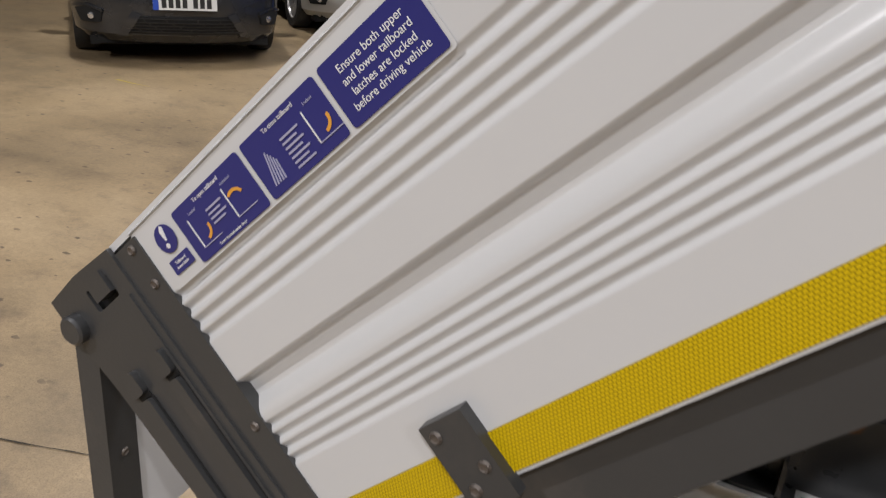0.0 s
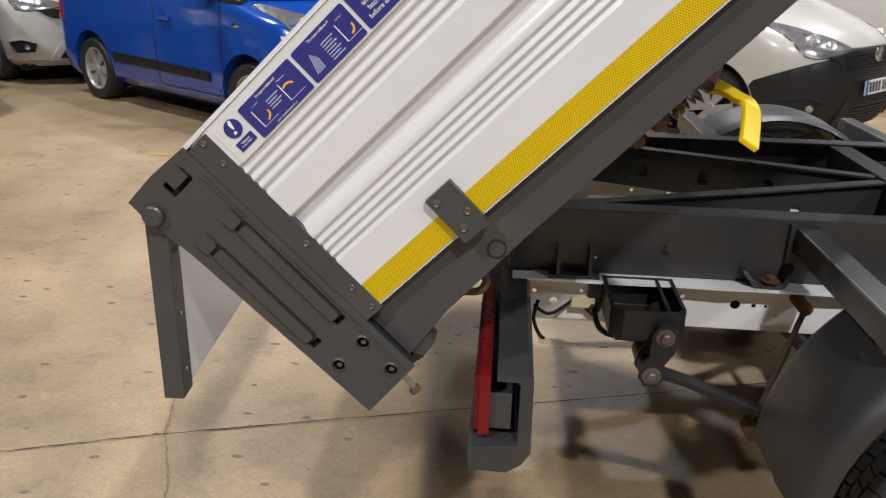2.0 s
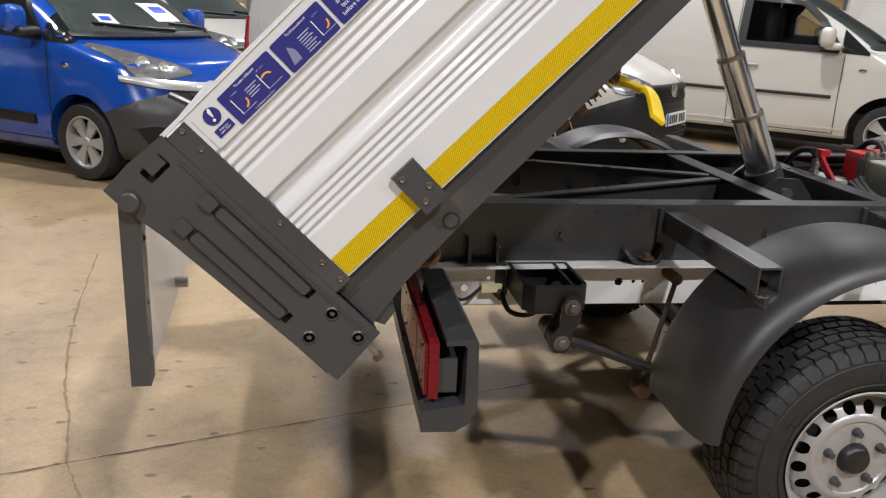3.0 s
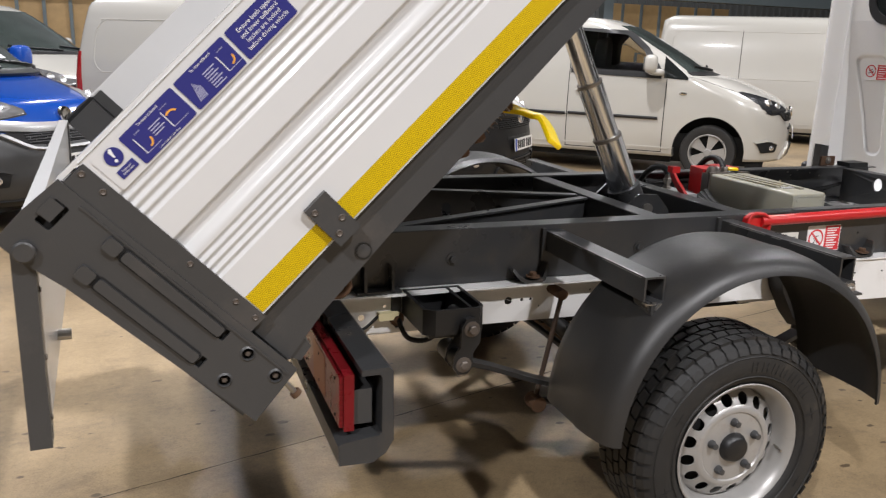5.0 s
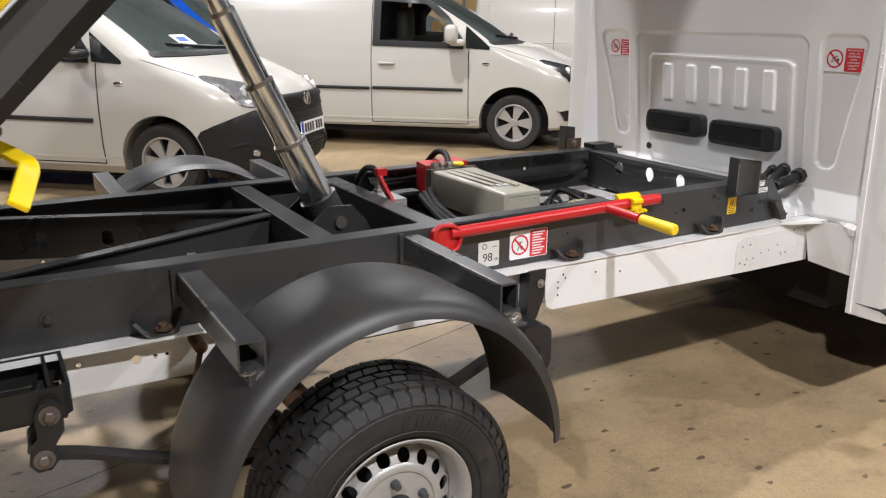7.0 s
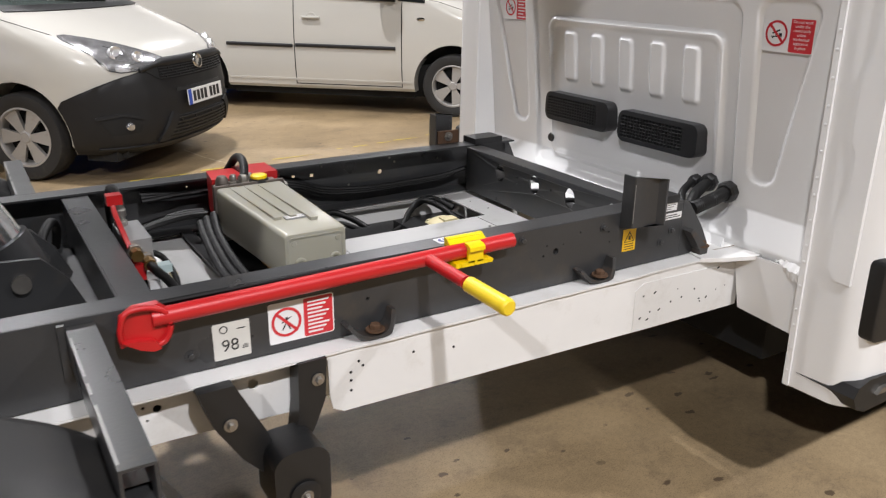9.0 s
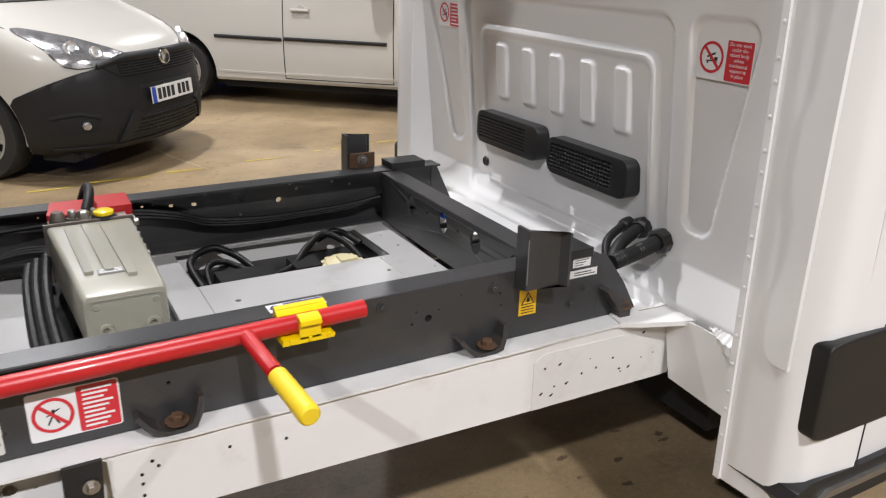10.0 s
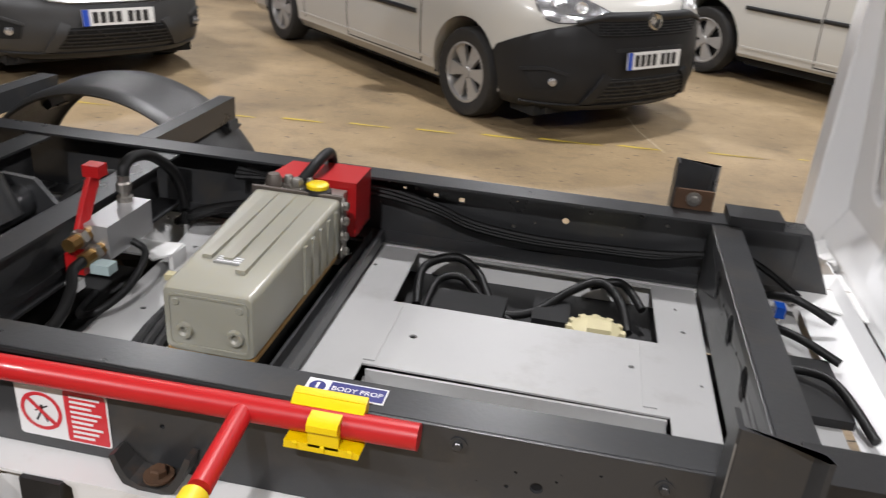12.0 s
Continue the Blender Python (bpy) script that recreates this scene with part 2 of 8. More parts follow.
def honeycomb_tape():
    """Yellow reflective tape with a fine honeycomb."""
    ma = bpy.data.materials.new("reflective_tape_yellow")
    ma.use_nodes = True
    nt = ma.node_tree
    b = nt.nodes["Principled BSDF"]
    tc = nt.nodes.new("ShaderNodeTexCoord")
    sep = nt.nodes.new("ShaderNodeSeparateXYZ")
    flat = nt.nodes.new("ShaderNodeCombineXYZ")
    nt.links.new(tc.outputs["Object"], sep.inputs[0])
    nt.links.new(sep.outputs["X"], flat.inputs["X"])
    nt.links.new(sep.outputs["Z"], flat.inputs["Y"])
    # distance to the nearest cell centre: two interleaved rectangular lattices
    cell = (0.0044, 0.0076, 1.0)
    reach = []
    for shift in (0.0, 0.5):
        wrap_node = nt.nodes.new("ShaderNodeVectorMath")
        wrap_node.operation = "WRAP"
        wrap_node.inputs[1].default_value = tuple(c * (0.5 + shift) for c in cell)
        wrap_node.inputs[2].default_value = tuple(c * (shift - 0.5) for c in cell)
        nt.links.new(flat.outputs[0], wrap_node.inputs[0])
        mid = nt.nodes.new("ShaderNodeVectorMath")
        mid.operation = "DISTANCE"
        mid.inputs[1].default_value = (cell[0] * shift, cell[1] * shift, 0)
        nt.links.new(wrap_node.outputs[0], mid.inputs[0])
        reach.append(mid.outputs["Value"])
    near = nt.nodes.new("ShaderNodeMath")
    near.operation = "MINIMUM"
    nt.links.new(reach[0], near.inputs[0])
    nt.links.new(reach[1], near.inputs[1])
    rise = nt.nodes.new("ShaderNodeMapRange")
    rise.inputs["From Min"].default_value, rise.inputs["From Max"].default_value = 0.0023, 0.0014
    nt.links.new(near.outputs[0], rise.inputs["Value"])
    r = nt.nodes.new("ShaderNodeValToRGB")
    r.color_ramp.elements[0].position, r.color_ramp.elements[0].color = 0.0, (0.2, 0.13, 0.001, 1)
    r.color_ramp.elements[1].position, r.color_ramp.elements[1].color = 0.75, (0.6, 0.42, 0.004, 1)
    nt.links.new(rise.outputs["Result"], r.inputs["Fac"])
    nt.links.new(r.outputs["Color"], b.inputs["Base Color"])
    b.inputs["Roughness"].default_value, b.inputs["Specular IOR Level"].default_value = 0.4, 0.25
    bp = nt.nodes.new("ShaderNodeBump")
    bp.inputs["Strength"].default_value, bp.inputs["Distance"].default_value = 0.3, 0.0006
    nt.links.new(rise.outputs["Result"], bp.inputs["Height"])
    nt.links.new(bp.outputs["Normal"], b.inputs["Normal"])
    return ma


def tank_plastic():
    ma = bpy.data.materials.new("milky_plastic")
    ma.use_nodes = True
    b = ma.node_tree.nodes["Principled BSDF"]
    b.inputs["Base Color"].default_value = (0.29, 0.28, 0.228, 1)
    b.inputs["Roughness"].default_value = 0.34
    b.inputs["Subsurface Weight"].default_value, b.inputs["Subsurface Radius"].default_value = 0.35, (0.03, 0.025, 0.015)
    b.inputs["Subsurface Scale"].default_value = 0.4
    return ma


FLOOR_DARK, FLOOR_MID, FLOOR_LIGHT = (0.185, 0.137, 0.082), (0.335, 0.242, 0.135), (0.46, 0.345, 0.205)
M_FLOOR = concrete_floor()
M_CRACK = material("joint_dirt", (0.035, 0.028, 0.02), 0.9)
M_SEAM = material("worn_seam", (0.19, 0.135, 0.08), 0.85, vary=0.3, vary_scale=14, dirt=(0.34, 0.25, 0.15), dirt_amount=0.5, dirt_scale=12)
M_LIGHTSEAM = material("chipped_seam", (0.48, 0.4, 0.29), 0.8, vary=0.3, vary_scale=20)
M_LINE = material("worn_yellow_paint", (0.55, 0.41, 0.05), 0.6, vary=0.2, vary_scale=20, dirt=(0.3, 0.22, 0.12), dirt_amount=0.5, dirt_scale=18)
M_GREY = material("grey_painted_steel", (0.043, 0.0432, 0.0438), 0.36, vary=0.12, vary_scale=6, bump=0.12, bump_scale=160, dirt=(0.12, 0.1, 0.085), dirt_amount=0.25, dirt_scale=5)
M_FRAME = material("dark_grey_frame_paint", (0.033, 0.0337, 0.035), 0.29, spec=0.5, vary=0.22, vary_scale=5, bump=0.12, bump_scale=120, dirt=(0.07, 0.058, 0.044), dirt_amount=0.45, dirt_scale=9)
M_WHITE = material("white_gloss_paint", (0.76, 0.76, 0.755), 0.24, coat=0.4, vary=0.02, vary_scale=3, uneven=0.2)
M_CHASSIS = material("white_chassis_paint", (0.69, 0.685, 0.67), 0.3, vary=0.05, vary_scale=6, dirt=(0.42, 0.38, 0.32), dirt_amount=0.3, dirt_scale=7)
M_ALU = material("white_coated_aluminium", (0.57, 0.57, 0.568), 0.27, vary=0.02, vary_scale=8, coat=0.25, uneven=0.06)
M_TAPE = honeycomb_tape()
M_TYRE = material("tyre_rubber", (0.014, 0.0135, 0.013), 0.62, vary=0.3, vary_scale=12, bump=0.3, bump_scale=220, dirt=(0.075, 0.062, 0.048), dirt_amount=0.4, dirt_scale=9)
M_RIM = material("silver_wheel_paint", (0.38, 0.37, 0.355), 0.34, metal=0.4, vary=0.06, dirt=(0.2, 0.14, 0.09), dirt_amount=0.3, dirt_scale=16)
M_RAM = material("polished_ram_steel", (0.82, 0.85, 0.89), 0.19, metal=1.0, vary=0.06, vary_scale=20)
M_CHROME = material("chromed_steel", (0.62, 0.61, 0.59), 0.1, metal=1.0, vary=0.05)
# pale rubbed paint; on the outriggers it also paints the edge highlight
M_WORN_GLINT = material("rubbed_paint_and_glint", (0.22, 0.215, 0.205), 0.35, metal=0.3, vary=0.4, vary_scale=60)
M_STEEL = material("plated_steel", (0.36, 0.34, 0.31), 0.38, metal=0.9, vary=0.2, vary_scale=40)
M_DARKSTEEL = material("dull_dark_steel", (0.13, 0.11, 0.095), 0.5, metal=0.5, vary=0.3, vary_scale=30)
M_RUST = material("rusty_steel", (0.085, 0.043, 0.021), 0.8, vary=0.45, vary_scale=30, bump=0.5, bump_scale=90, dirt=(0.03, 0.022, 0.016), dirt_amount=0.6, dirt_scale=14)
M_DARKRUST = material("dark_rusted_rod", (0.045, 0.027, 0.017), 0.75, vary=0.4, vary_scale=30, bump=0.4, bump_scale=90)
M_BRACKET = material("rust_marked_bracket_paint", (0.03, 0.029, 0.028), 0.4, vary=0.3, vary_scale=20, bump=0.3, bump_scale=120, dirt=(0.11, 0.055, 0.026), dirt_amount=0.5, dirt_scale=26)
M_BLACK = material("black_plastic", (0.011, 0.011, 0.0115), 0.42, vary=0.15, bump=0.15, bump_scale=240)
M_GUARD = material("moulded_guard_plastic", (0.025, 0.0245, 0.0242), 0.4, vary=0.15, vary_scale=7, bump=0.3, bump_scale=320, dirt=(0.075, 0.066, 0.054), dirt_amount=0.2, dirt_scale=4)
M_PANEL = material("grey_white_floor_panel", (0.37, 0.368, 0.36), 0.36, vary=0.08, vary_scale=5, dirt=(0.22, 0.2, 0.17), dirt_amount=0.3, dirt_scale=6)
M_HOSE = material("black_rubber_hose", (0.006, 0.006, 0.006), 0.5, spec=0.3)
M_RED = material("red_gloss_paint", (0.46, 0.011, 0.013), 0.36, coat=0.12, vary=0.1, vary_scale=14)
M_YELLOW = material("yellow_gloss_paint", (0.78, 0.55, 0.0), 0.34, coat=0.2, vary=0.08, vary_scale=12, dirt=(0.13, 0.08, 0.02), dirt_amount=0.25, dirt_scale=26)
M_YGRIP = material("yellow_rubber_grip", (0.78, 0.56, 0.02), 0.45, vary=0.06)
M_LENS = material("red_lamp_lens", (0.135, 0.005, 0.008), 0.28, spec=0.3, vary=0.15, vary_scale=30)
M_LENSW = material("clear_lamp_lens", (0.34, 0.17, 0.12), 0.5, spec=0.1)
M_TANK = tank_plastic()
M_BLUE_LABEL = material("blue_label", (0.022, 0.024, 0.16), 0.35)
M_WHITE_LABEL = material("white_label", (0.72, 0.72, 0.72), 0.4)
M_DULL_LABEL = material("dull_white_label", (0.56, 0.55, 0.51), 0.5, vary=0.08, vary_scale=40)
M_RED_LABEL = material("red_label", (0.55, 0.025, 0.035), 0.4)
M_YELLOW_LABEL = material("yellow_label", (0.75, 0.45, 0.01), 0.4)
M_INK = material("black_ink", (0.015, 0.015, 0.015), 0.5)
M_ORANGE_INK = material("orange_ink", (0.7, 0.33, 0.05), 0.45)
M_PALE_INK = material("pale_ink", (0.36, 0.36, 0.5), 0.45)
M_CREAM = material("cream_plastic", (0.6, 0.54, 0.33), 0.45, vary=0.1, vary_scale=30)
M_GLASS = glass_material("tinted_glass")
M_DARK_GLASS = material("dark_glass", (0.012, 0.014, 0.014), 0.04, coat=1.0)
# near-black trim; in holes and under bodies it stands for shade
M_DARKIN = material("dark_interior_and_shade", (0.006, 0.006, 0.006), 0.85)
# greenish glass, paler and uneven: ceiling and van reflections put into the colour
M_SCREEN = material("windscreen_glass", (0.05, 0.062, 0.058), 0.05, coat=1.0, vary=0.5, vary_scale=3)
M_LAMP = material("headlamp_bowl", (0.55, 0.55, 0.56), 0.13, metal=0.8, coat=1.0, vary=0.75, vary_scale=20, bump=1.0, bump_scale=26)
M_VANWHITE = material("cream_white_paint", (0.46, 0.445, 0.405), 0.24, coat=0.5, vary=0.015, vary_scale=2, uneven=0.15)
M_VANBLUE = material("blue_gloss_paint", (0.006, 0.06, 0.34), 0.18, coat=0.8, vary=0.05)
M_VANGREY = material("dark_grey_metallic_paint", (0.03, 0.031, 0.034), 0.25, metal=0.3, coat=0.6)
M_REFLECT = material("bright_reflector", (0.85, 0.85, 0.85), 0.3, metal=0.85, coat=1.0)
M_VANTRIM_GREY = material("grey_bumper_plastic", (0.034, 0.034, 0.034), 0.42, vary=0.15, vary_scale=8, bump=0.1, bump_scale=300)
M_VANTRIM = material("dark_bumper_plastic", (0.0125, 0.0125, 0.013), 0.46, spec=0.3, vary=0.15, vary_scale=8, bump=0.1, bump_scale=300)
M_SILVER = material("silver_plastic", (0.42, 0.42, 0.42), 0.35, metal=0.5)
M_PLATE = material("number_plate_white", (0.7, 0.7, 0.68), 0.35)
M_PLATEBLUE = material("number_plate_blue", (0.02, 0.07, 0.42), 0.35)
M_TAIL = material("red_tail_lamp", (0.3, 0.008, 0.012), 0.12, coat=0.8)
M_WALL = material("grey_wall_cladding", (0.08, 0.084, 0.084), 0.55, vary=0.15, vary_scale=1.5, dirt=(0.1, 0.1, 0.095), dirt_amount=0.4, dirt_scale=0.8)
M_CEIL = material("ceiling_lining", (0.07, 0.07, 0.068), 0.8, vary=0.1)
M_BEAM = material("blue_grey_beam_paint", (0.1, 0.125, 0.135), 0.5, vary=0.1)
M_PARTITION = material("timber_partition", (0.33, 0.22, 0.1), 0.6, vary=0.3, vary_scale=6)

# ---- setting: a large shed with a concrete floor ----
def build_setting():
    bm = bmesh.new()
    box(bm, -22, 24, -18, 22, -0.2, 0)
    floor = tagged(part("floor", bm, M_FLOOR), "tan-grey worn concrete floor with oil spots and joints", "floor", kind="structure")

    def crack(name, pts, width, filling=None, stray=0.0025):
        rnd = random.Random(len(pts) * 7 + int(width * 1e4))
        path = smooth_path([(x, y, 0.0) for x, y in pts], 14)
        left, right = [], []
        for i, p in enumerate(path):
            d = (path[min(i + 1, len(path) - 1)] - path[max(i - 1, 0)]).normalized()
            n = Vector((-d.y, d.x, 0))
            j = n * rnd.uniform(-stray, stray)
            w = width * rnd.uniform(0.35, 1.2)
            left.append(p + j + n * w + Vector((0, 0, 0.0035)))
            right.append(p + j - n * w + Vector((0, 0, 0.0035)))
        part(name, grid_panel([left, right]), filling or M_CRACK, floor)

    crack("floor_joint", [(-9, -2.5), (-4.5, -1.05), (-2.72, -0.5), (-2.14, -0.31), (-1.25, -0.06), (-0.36, 0.19), (1.6, 0.75), (5, 1.6), (12, 3.4)], 0.003)
    crack("floor_crack", [(-2.14, -0.31), (-2.22, 0.0), (-2.3, 0.24), (-2.45, 0.9), (-2.6, 1.9)], 0.0055, M_SEAM, 0.003)
    crack("floor_crack", [(-1.98, -0.7), (-2.05, -0.5), (-2.14, -0.31)], 0.003, M_SEAM, 0.003)
    crack("floor_chip_line", [(1.75, 4.8), (1.8, 4.5), (1.88, 4.25), (1.98, 3.95)], 0.008, M_LIGHTSEAM, 0.006)
    crack("floor_crack", [(2.3, 0.35), (2.9, 0.4), (3.6, 0.62)], 0.004)

    rnd = random.Random(5)
    dashes = bmesh.new()
    x = -9.0
    while x < 10:
        y = 3.07 + 0.148 * (max(-7, min(5, x)) + 4.6) + rnd.uniform(-0.012, 0.012)
        n = rnd.choice((0.08, 0.16, 0.3, 0.45))
        h = rnd.uniform(0.007, 0.018)
        pts = [(x, y - h), (x + n * 0.4, y - h * rnd.uniform(0.5, 1.2)), (x + n, y - h + 0.06 * n), (x + n * 0.9, y + h), (x + n * 0.5, y + h * rnd.uniform(0.3, 1.2)), (x + 0.02, y + h)]
        if x > -3.4 or rnd.random() < 0.3:
            dashes.faces.new([dashes.verts.new((p[0], p[1], 0.004)) for p in pts])
        x += n + rnd.choice((0.03, 0.08, 0.15, 0.3))
    part("floor_line", dashes, M_LINE, floor, "worn yellow painted floor line")

    walls = (("wall_north", (-22, 24, 17, 17.2, 0, 10)), ("wall_south", (-22, 24, -17.2, -17, 0, 10)), ("wall_west", (-20.2, -20, -17, 17, 0, 10)), ("wall_east", (20, 20.2, -17, 17, 0, 10)))
    made = {}
    for name, b in walls:
        made[name] = tagged(part(name, boxm(*b), M_WALL), "grey profiled metal wall of the shed", "wall", kind="structure")
    ribs = bmesh.new()
    for i in range(180):
        xx = -20 + i * 0.22
        box(ribs, xx, xx + 0.05, 16.95, 16.998, 0, 10)
    part("cladding_rib", ribs, M_WALL, made["wall_north"])
    tagged(part("ceiling", boxm(-22, 24, -18, 22, 10.0, 10.2), M_CEIL), "dark grey lining of the shed roof", "ceiling", kind="structure")
    for y in (-10, 0, 10):
        tagged(part("roof_beam", boxm(-20, 20, y - 0.1, y + 0.1, 9.6, 10.0), M_BEAM), "blue-grey steel roof beam", "beam", kind="structure")
    # raised office front along the north wall
    tagged(part("wall_beam", boxm(-20, 20, 13.4, 13.7, 2.62, 3.05), M_BEAM), "blue-grey steel beam over the rear bays", "beam", kind="structure")
    for x in (-16, -8, 0.3, 8.2, 15):
        tagged(part("wall_column", boxm(x - 0.12, x + 0.12, 13.45, 13.65, 0, 2.62), M_BEAM), "blue-grey steel column", "column", kind="structure")
    for x0, x1 in ((5.2, 7.6), (8.6, 12.2), (-5.5, -1.0)):
        pt = tagged(part("partition", boxm(x0, x1, 14.4, 14.5, 0, 2.55), M_PARTITION), "tan timber partition with light panels", "partition", kind="structure")
        n = int((x1 - x0) / 0.45)
        for i in range(n):
            a = x0 + (x1 - x0) * i / n
            part("batten", boxm(a, a + 0.06, 14.36, 14.4, 0, 2.55), M_BEAM, pt)


def build_lamps():
    """High-bay lamps in rows under the roof."""
    n = 0
    for x, y, s in LAMPS:
        lamp = thing("high_bay_lamp", "round high-bay lamp hanging from the shed roof", "ceiling lamp", pose(x, y, LAMP_Z), group="high-bay lamps")
        part("housing", turnedm([(0, 0.34), (0.09, 0.34), (0.11, 0.14), (0.27, 0.02), (0.29, 0.0), (0.27, 0.0), (0.1, 0.12), (0, 0.12)], 28), M_GREY, lamp)
        part("rod", rodm((0, 0, 0.34), (0, 0, 10.0 - LAMP_Z), 0.012, 8), M_STEEL, lamp)
        li = bpy.data.lights.new("lamp_light", "AREA")
        li.shape, li.size, li.energy, li.color = "DISK", 0.46, LAMP_W * s, LAMP_COLOUR
        ob = new("lamp_light", li)
        ob.matrix_basis = pose(x, y, LAMP_Z - 0.03)
        n += 1


build_setting()
build_lamps()

# ---- parked vans ----
def lerp_table(table, z):
    if z <= table[0][0]:
        return table[0][1]
    for (a, p), (b, q) in zip(table, table[1:]):
        if z <= b:
            t = (z - a) / (b - a)
            return p + (q - p) * t
    return table[-1][1]


class VanShape:
    """A van body as a stack of level outlines: front reach, half width and rear reach by height."""

    def __init__(self, front, width, rear, nose, power=3.0):
        self.front, self.width, self.rear, self.nose, self.power = front, width, rear, nose, power

    def outline(self, z, n_front=14, n_side=26):
        xf, w, xr, a = lerp_table(self.front, z), lerp_table(self.width, z), lerp_table(self.rear, z), lerp_table(self.nose, z)
        p = self.power
        half = []
        for i in range(n_front):
            t = HALF_PI * (i / n_front) ** 0.8
            half.append((xf - a + a * max(0, math.cos(t)) ** (2 / p), w * max(0, math.sin(t)) ** (2 / p)))
        rc = 0.1
        for i in range(n_side + 1):
            half.append((xf - a + (xr + rc - xf + a) * i / n_side, w))
        for i in range(1, 5):
            t = HALF_PI * i / 4
            half.append((xr + rc - rc * math.sin(t), w - rc + rc * math.cos(t)))
        return half

    def side(self, x, z):
        xf, w, a = lerp_table(self.front, z), lerp_table(self.width, z), lerp_table(self.nose, z)
        xr = lerp_table(self.rear, z)
        if x < xr + 0.1:
            d = min(1, (xr + 0.1 - x) / 0.1)
            return w - 0.1 + 0.1 * math.sqrt(max(0, 1 - d * d))
        if x <= xf - a:
            return w
        d = min(1, (x - xf + a) / a)
        return w * (1 - d ** self.power) ** (1 / self.power)

    def face(self, y, z):
        xf, w, a = lerp_table(self.front, z), lerp_table(self.width, z), lerp_table(self.nose, z)
        d = min(1, abs(y) / w)
        return xf - a + a * (1 - d ** self.power) ** (1 / self.power)


def van_body(shape, zs):
    bm = bmesh.new()
    rings = []
    for z in zs:
        half = shape.outline(z)
        ring = [bm.verts.new((x, -y, z)) for x, y in half] + [bm.verts.new((x, y, z)) for x, y in reversed(half[1:])]
        rings.append(ring)
    n = len(rings[0])
    for a, b in zip(rings, rings[1:]):
        for i in range(n):
            bm.faces.new((a[i], a[(i + 1) % n], b[(i + 1) % n], b[i]))
    for ring in (rings[0], rings[-1]):
        k = len(ring)
        for i in range(1, k // 2):
            q = [ring[i], ring[i + 1], ring[k - i - 1], ring[k - i]]
            q = [v for j, v in enumerate(q) if v not in q[:j]]
            if len(q) > 2:
                bm.faces.new(q)
        bm.faces.new((ring[0], ring[1], ring[-1]))
    return bm


def wrap(shape, z0, z1, back, lift=0.012, rows=6, n=22, depth=0.03):
    """A band round the nose from one side to the other, as far back as back(z), with a turned-in rim."""
    def ring(z, off):
        xb = back(z)
        half = [p for p in shape.outline(z, n, 6)[:n] if p[0] > xb]
        while len(half) < n:
            half.append(half[-1])
        half = half[:n - 1] + [(xb, shape.side(xb, z))]
        pts = [(x, -y) for x, y in reversed(half)] + half[1:]
        out = []
        for i, p in enumerate(pts):
            a, b = pts[max(i - 1, 0)], pts[min(i + 1, len(pts) - 1)]
            k = 2
            while a == b and k < 40:
                a, b = pts[max(i - k, 0)], pts[min(i + k, len(pts) - 1)]
                k += 1
            d = Vector((b[0] - a[0], b[1] - a[1]))
            d = d.normalized() if d.length > 1e-6 else Vector((1, 0))
            out.append((p[0] + d.y * off, p[1] - d.x * off, z))
        return out
    zs = [z0 + (z1 - z0) * j / rows for j in range(rows + 1)]
    return grid_panel([ring(zs[0], lift - depth)] + [ring(z, lift) for z in zs] + [ring(zs[-1], lift - depth)])


def road_wheel(parent, x, y, r, rim_r, width, sgn, spokes, rim_mat, steel=False):
    """Tyre and rim; sgn is the side that faces out."""
    m = Matrix.Translation((x, y, r)) @ Matrix.Rotation(-sgn * HALF_PI, 4, "X")
    w = width / 2
    tyre = part("tyre", turnedm([(rim_r, -w * 0.8), (r * 0.93, -w), (r * 0.99, -w * 0.75), (r, 0), (r * 0.99, w * 0.75), (r * 0.95, w * 0.98), (r * 0.82, w * 1.02), (rim_r * 1.04, w * 0.9), (rim_r, w * 0.75), (rim_r * 0.96, 0), (rim_r * 0.96, -w * 0.8), (rim_r, -w * 0.8)], 40, m), M_TYRE, parent, smooth=True)
    bm = bmesh.new()
    turned(bm, [(rim_r * 1.0, w * 0.82), (rim_r * 1.03, w * 0.9), (rim_r * 0.97, w * 0.92), (rim_r * 0.92, w * 0.7), (rim_r * 0.9, -w * 0.6)], 40, m)
    for k in range(spokes):
        a = 2 * math.pi * k / spokes
        wd = 1.1 / spokes
        sp = [(rim_r * 0.12, rim_r * 0.1), (rim_r * 0.55, rim_r * (0.08 + 0.6 * wd)), (rim_r * 0.94, rim_r * (0.06 + 1.2 * wd)), (rim_r * 0.94, -rim_r * (0.06 + 1.2 * wd)), (rim_r * 0.55, -rim_r * (0.08 + 0.6 * wd)), (rim_r * 0.12, -rim_r * 0.1)]
        prism(bm, sp, "z", w * 0.45, w * 0.72, m @ Matrix.Rotation(a, 4, "Z"))
    turned(bm, [(0, w * 0.8), (rim_r * 0.17, w * 0.8), (rim_r * 0.22, w * 0.7), (rim_r * 0.22, w * 0.3)], 20, m)
    rim = part("rim", bm, rim_mat, tyre, smooth=True)
    part("brake_disc", turnedm([(0, 0), (rim_r * 0.9, 0), (rim_r * 0.9, -0.02), (0, -0.02)], 24, m), M_DARKIN, tyre)
    return tyre


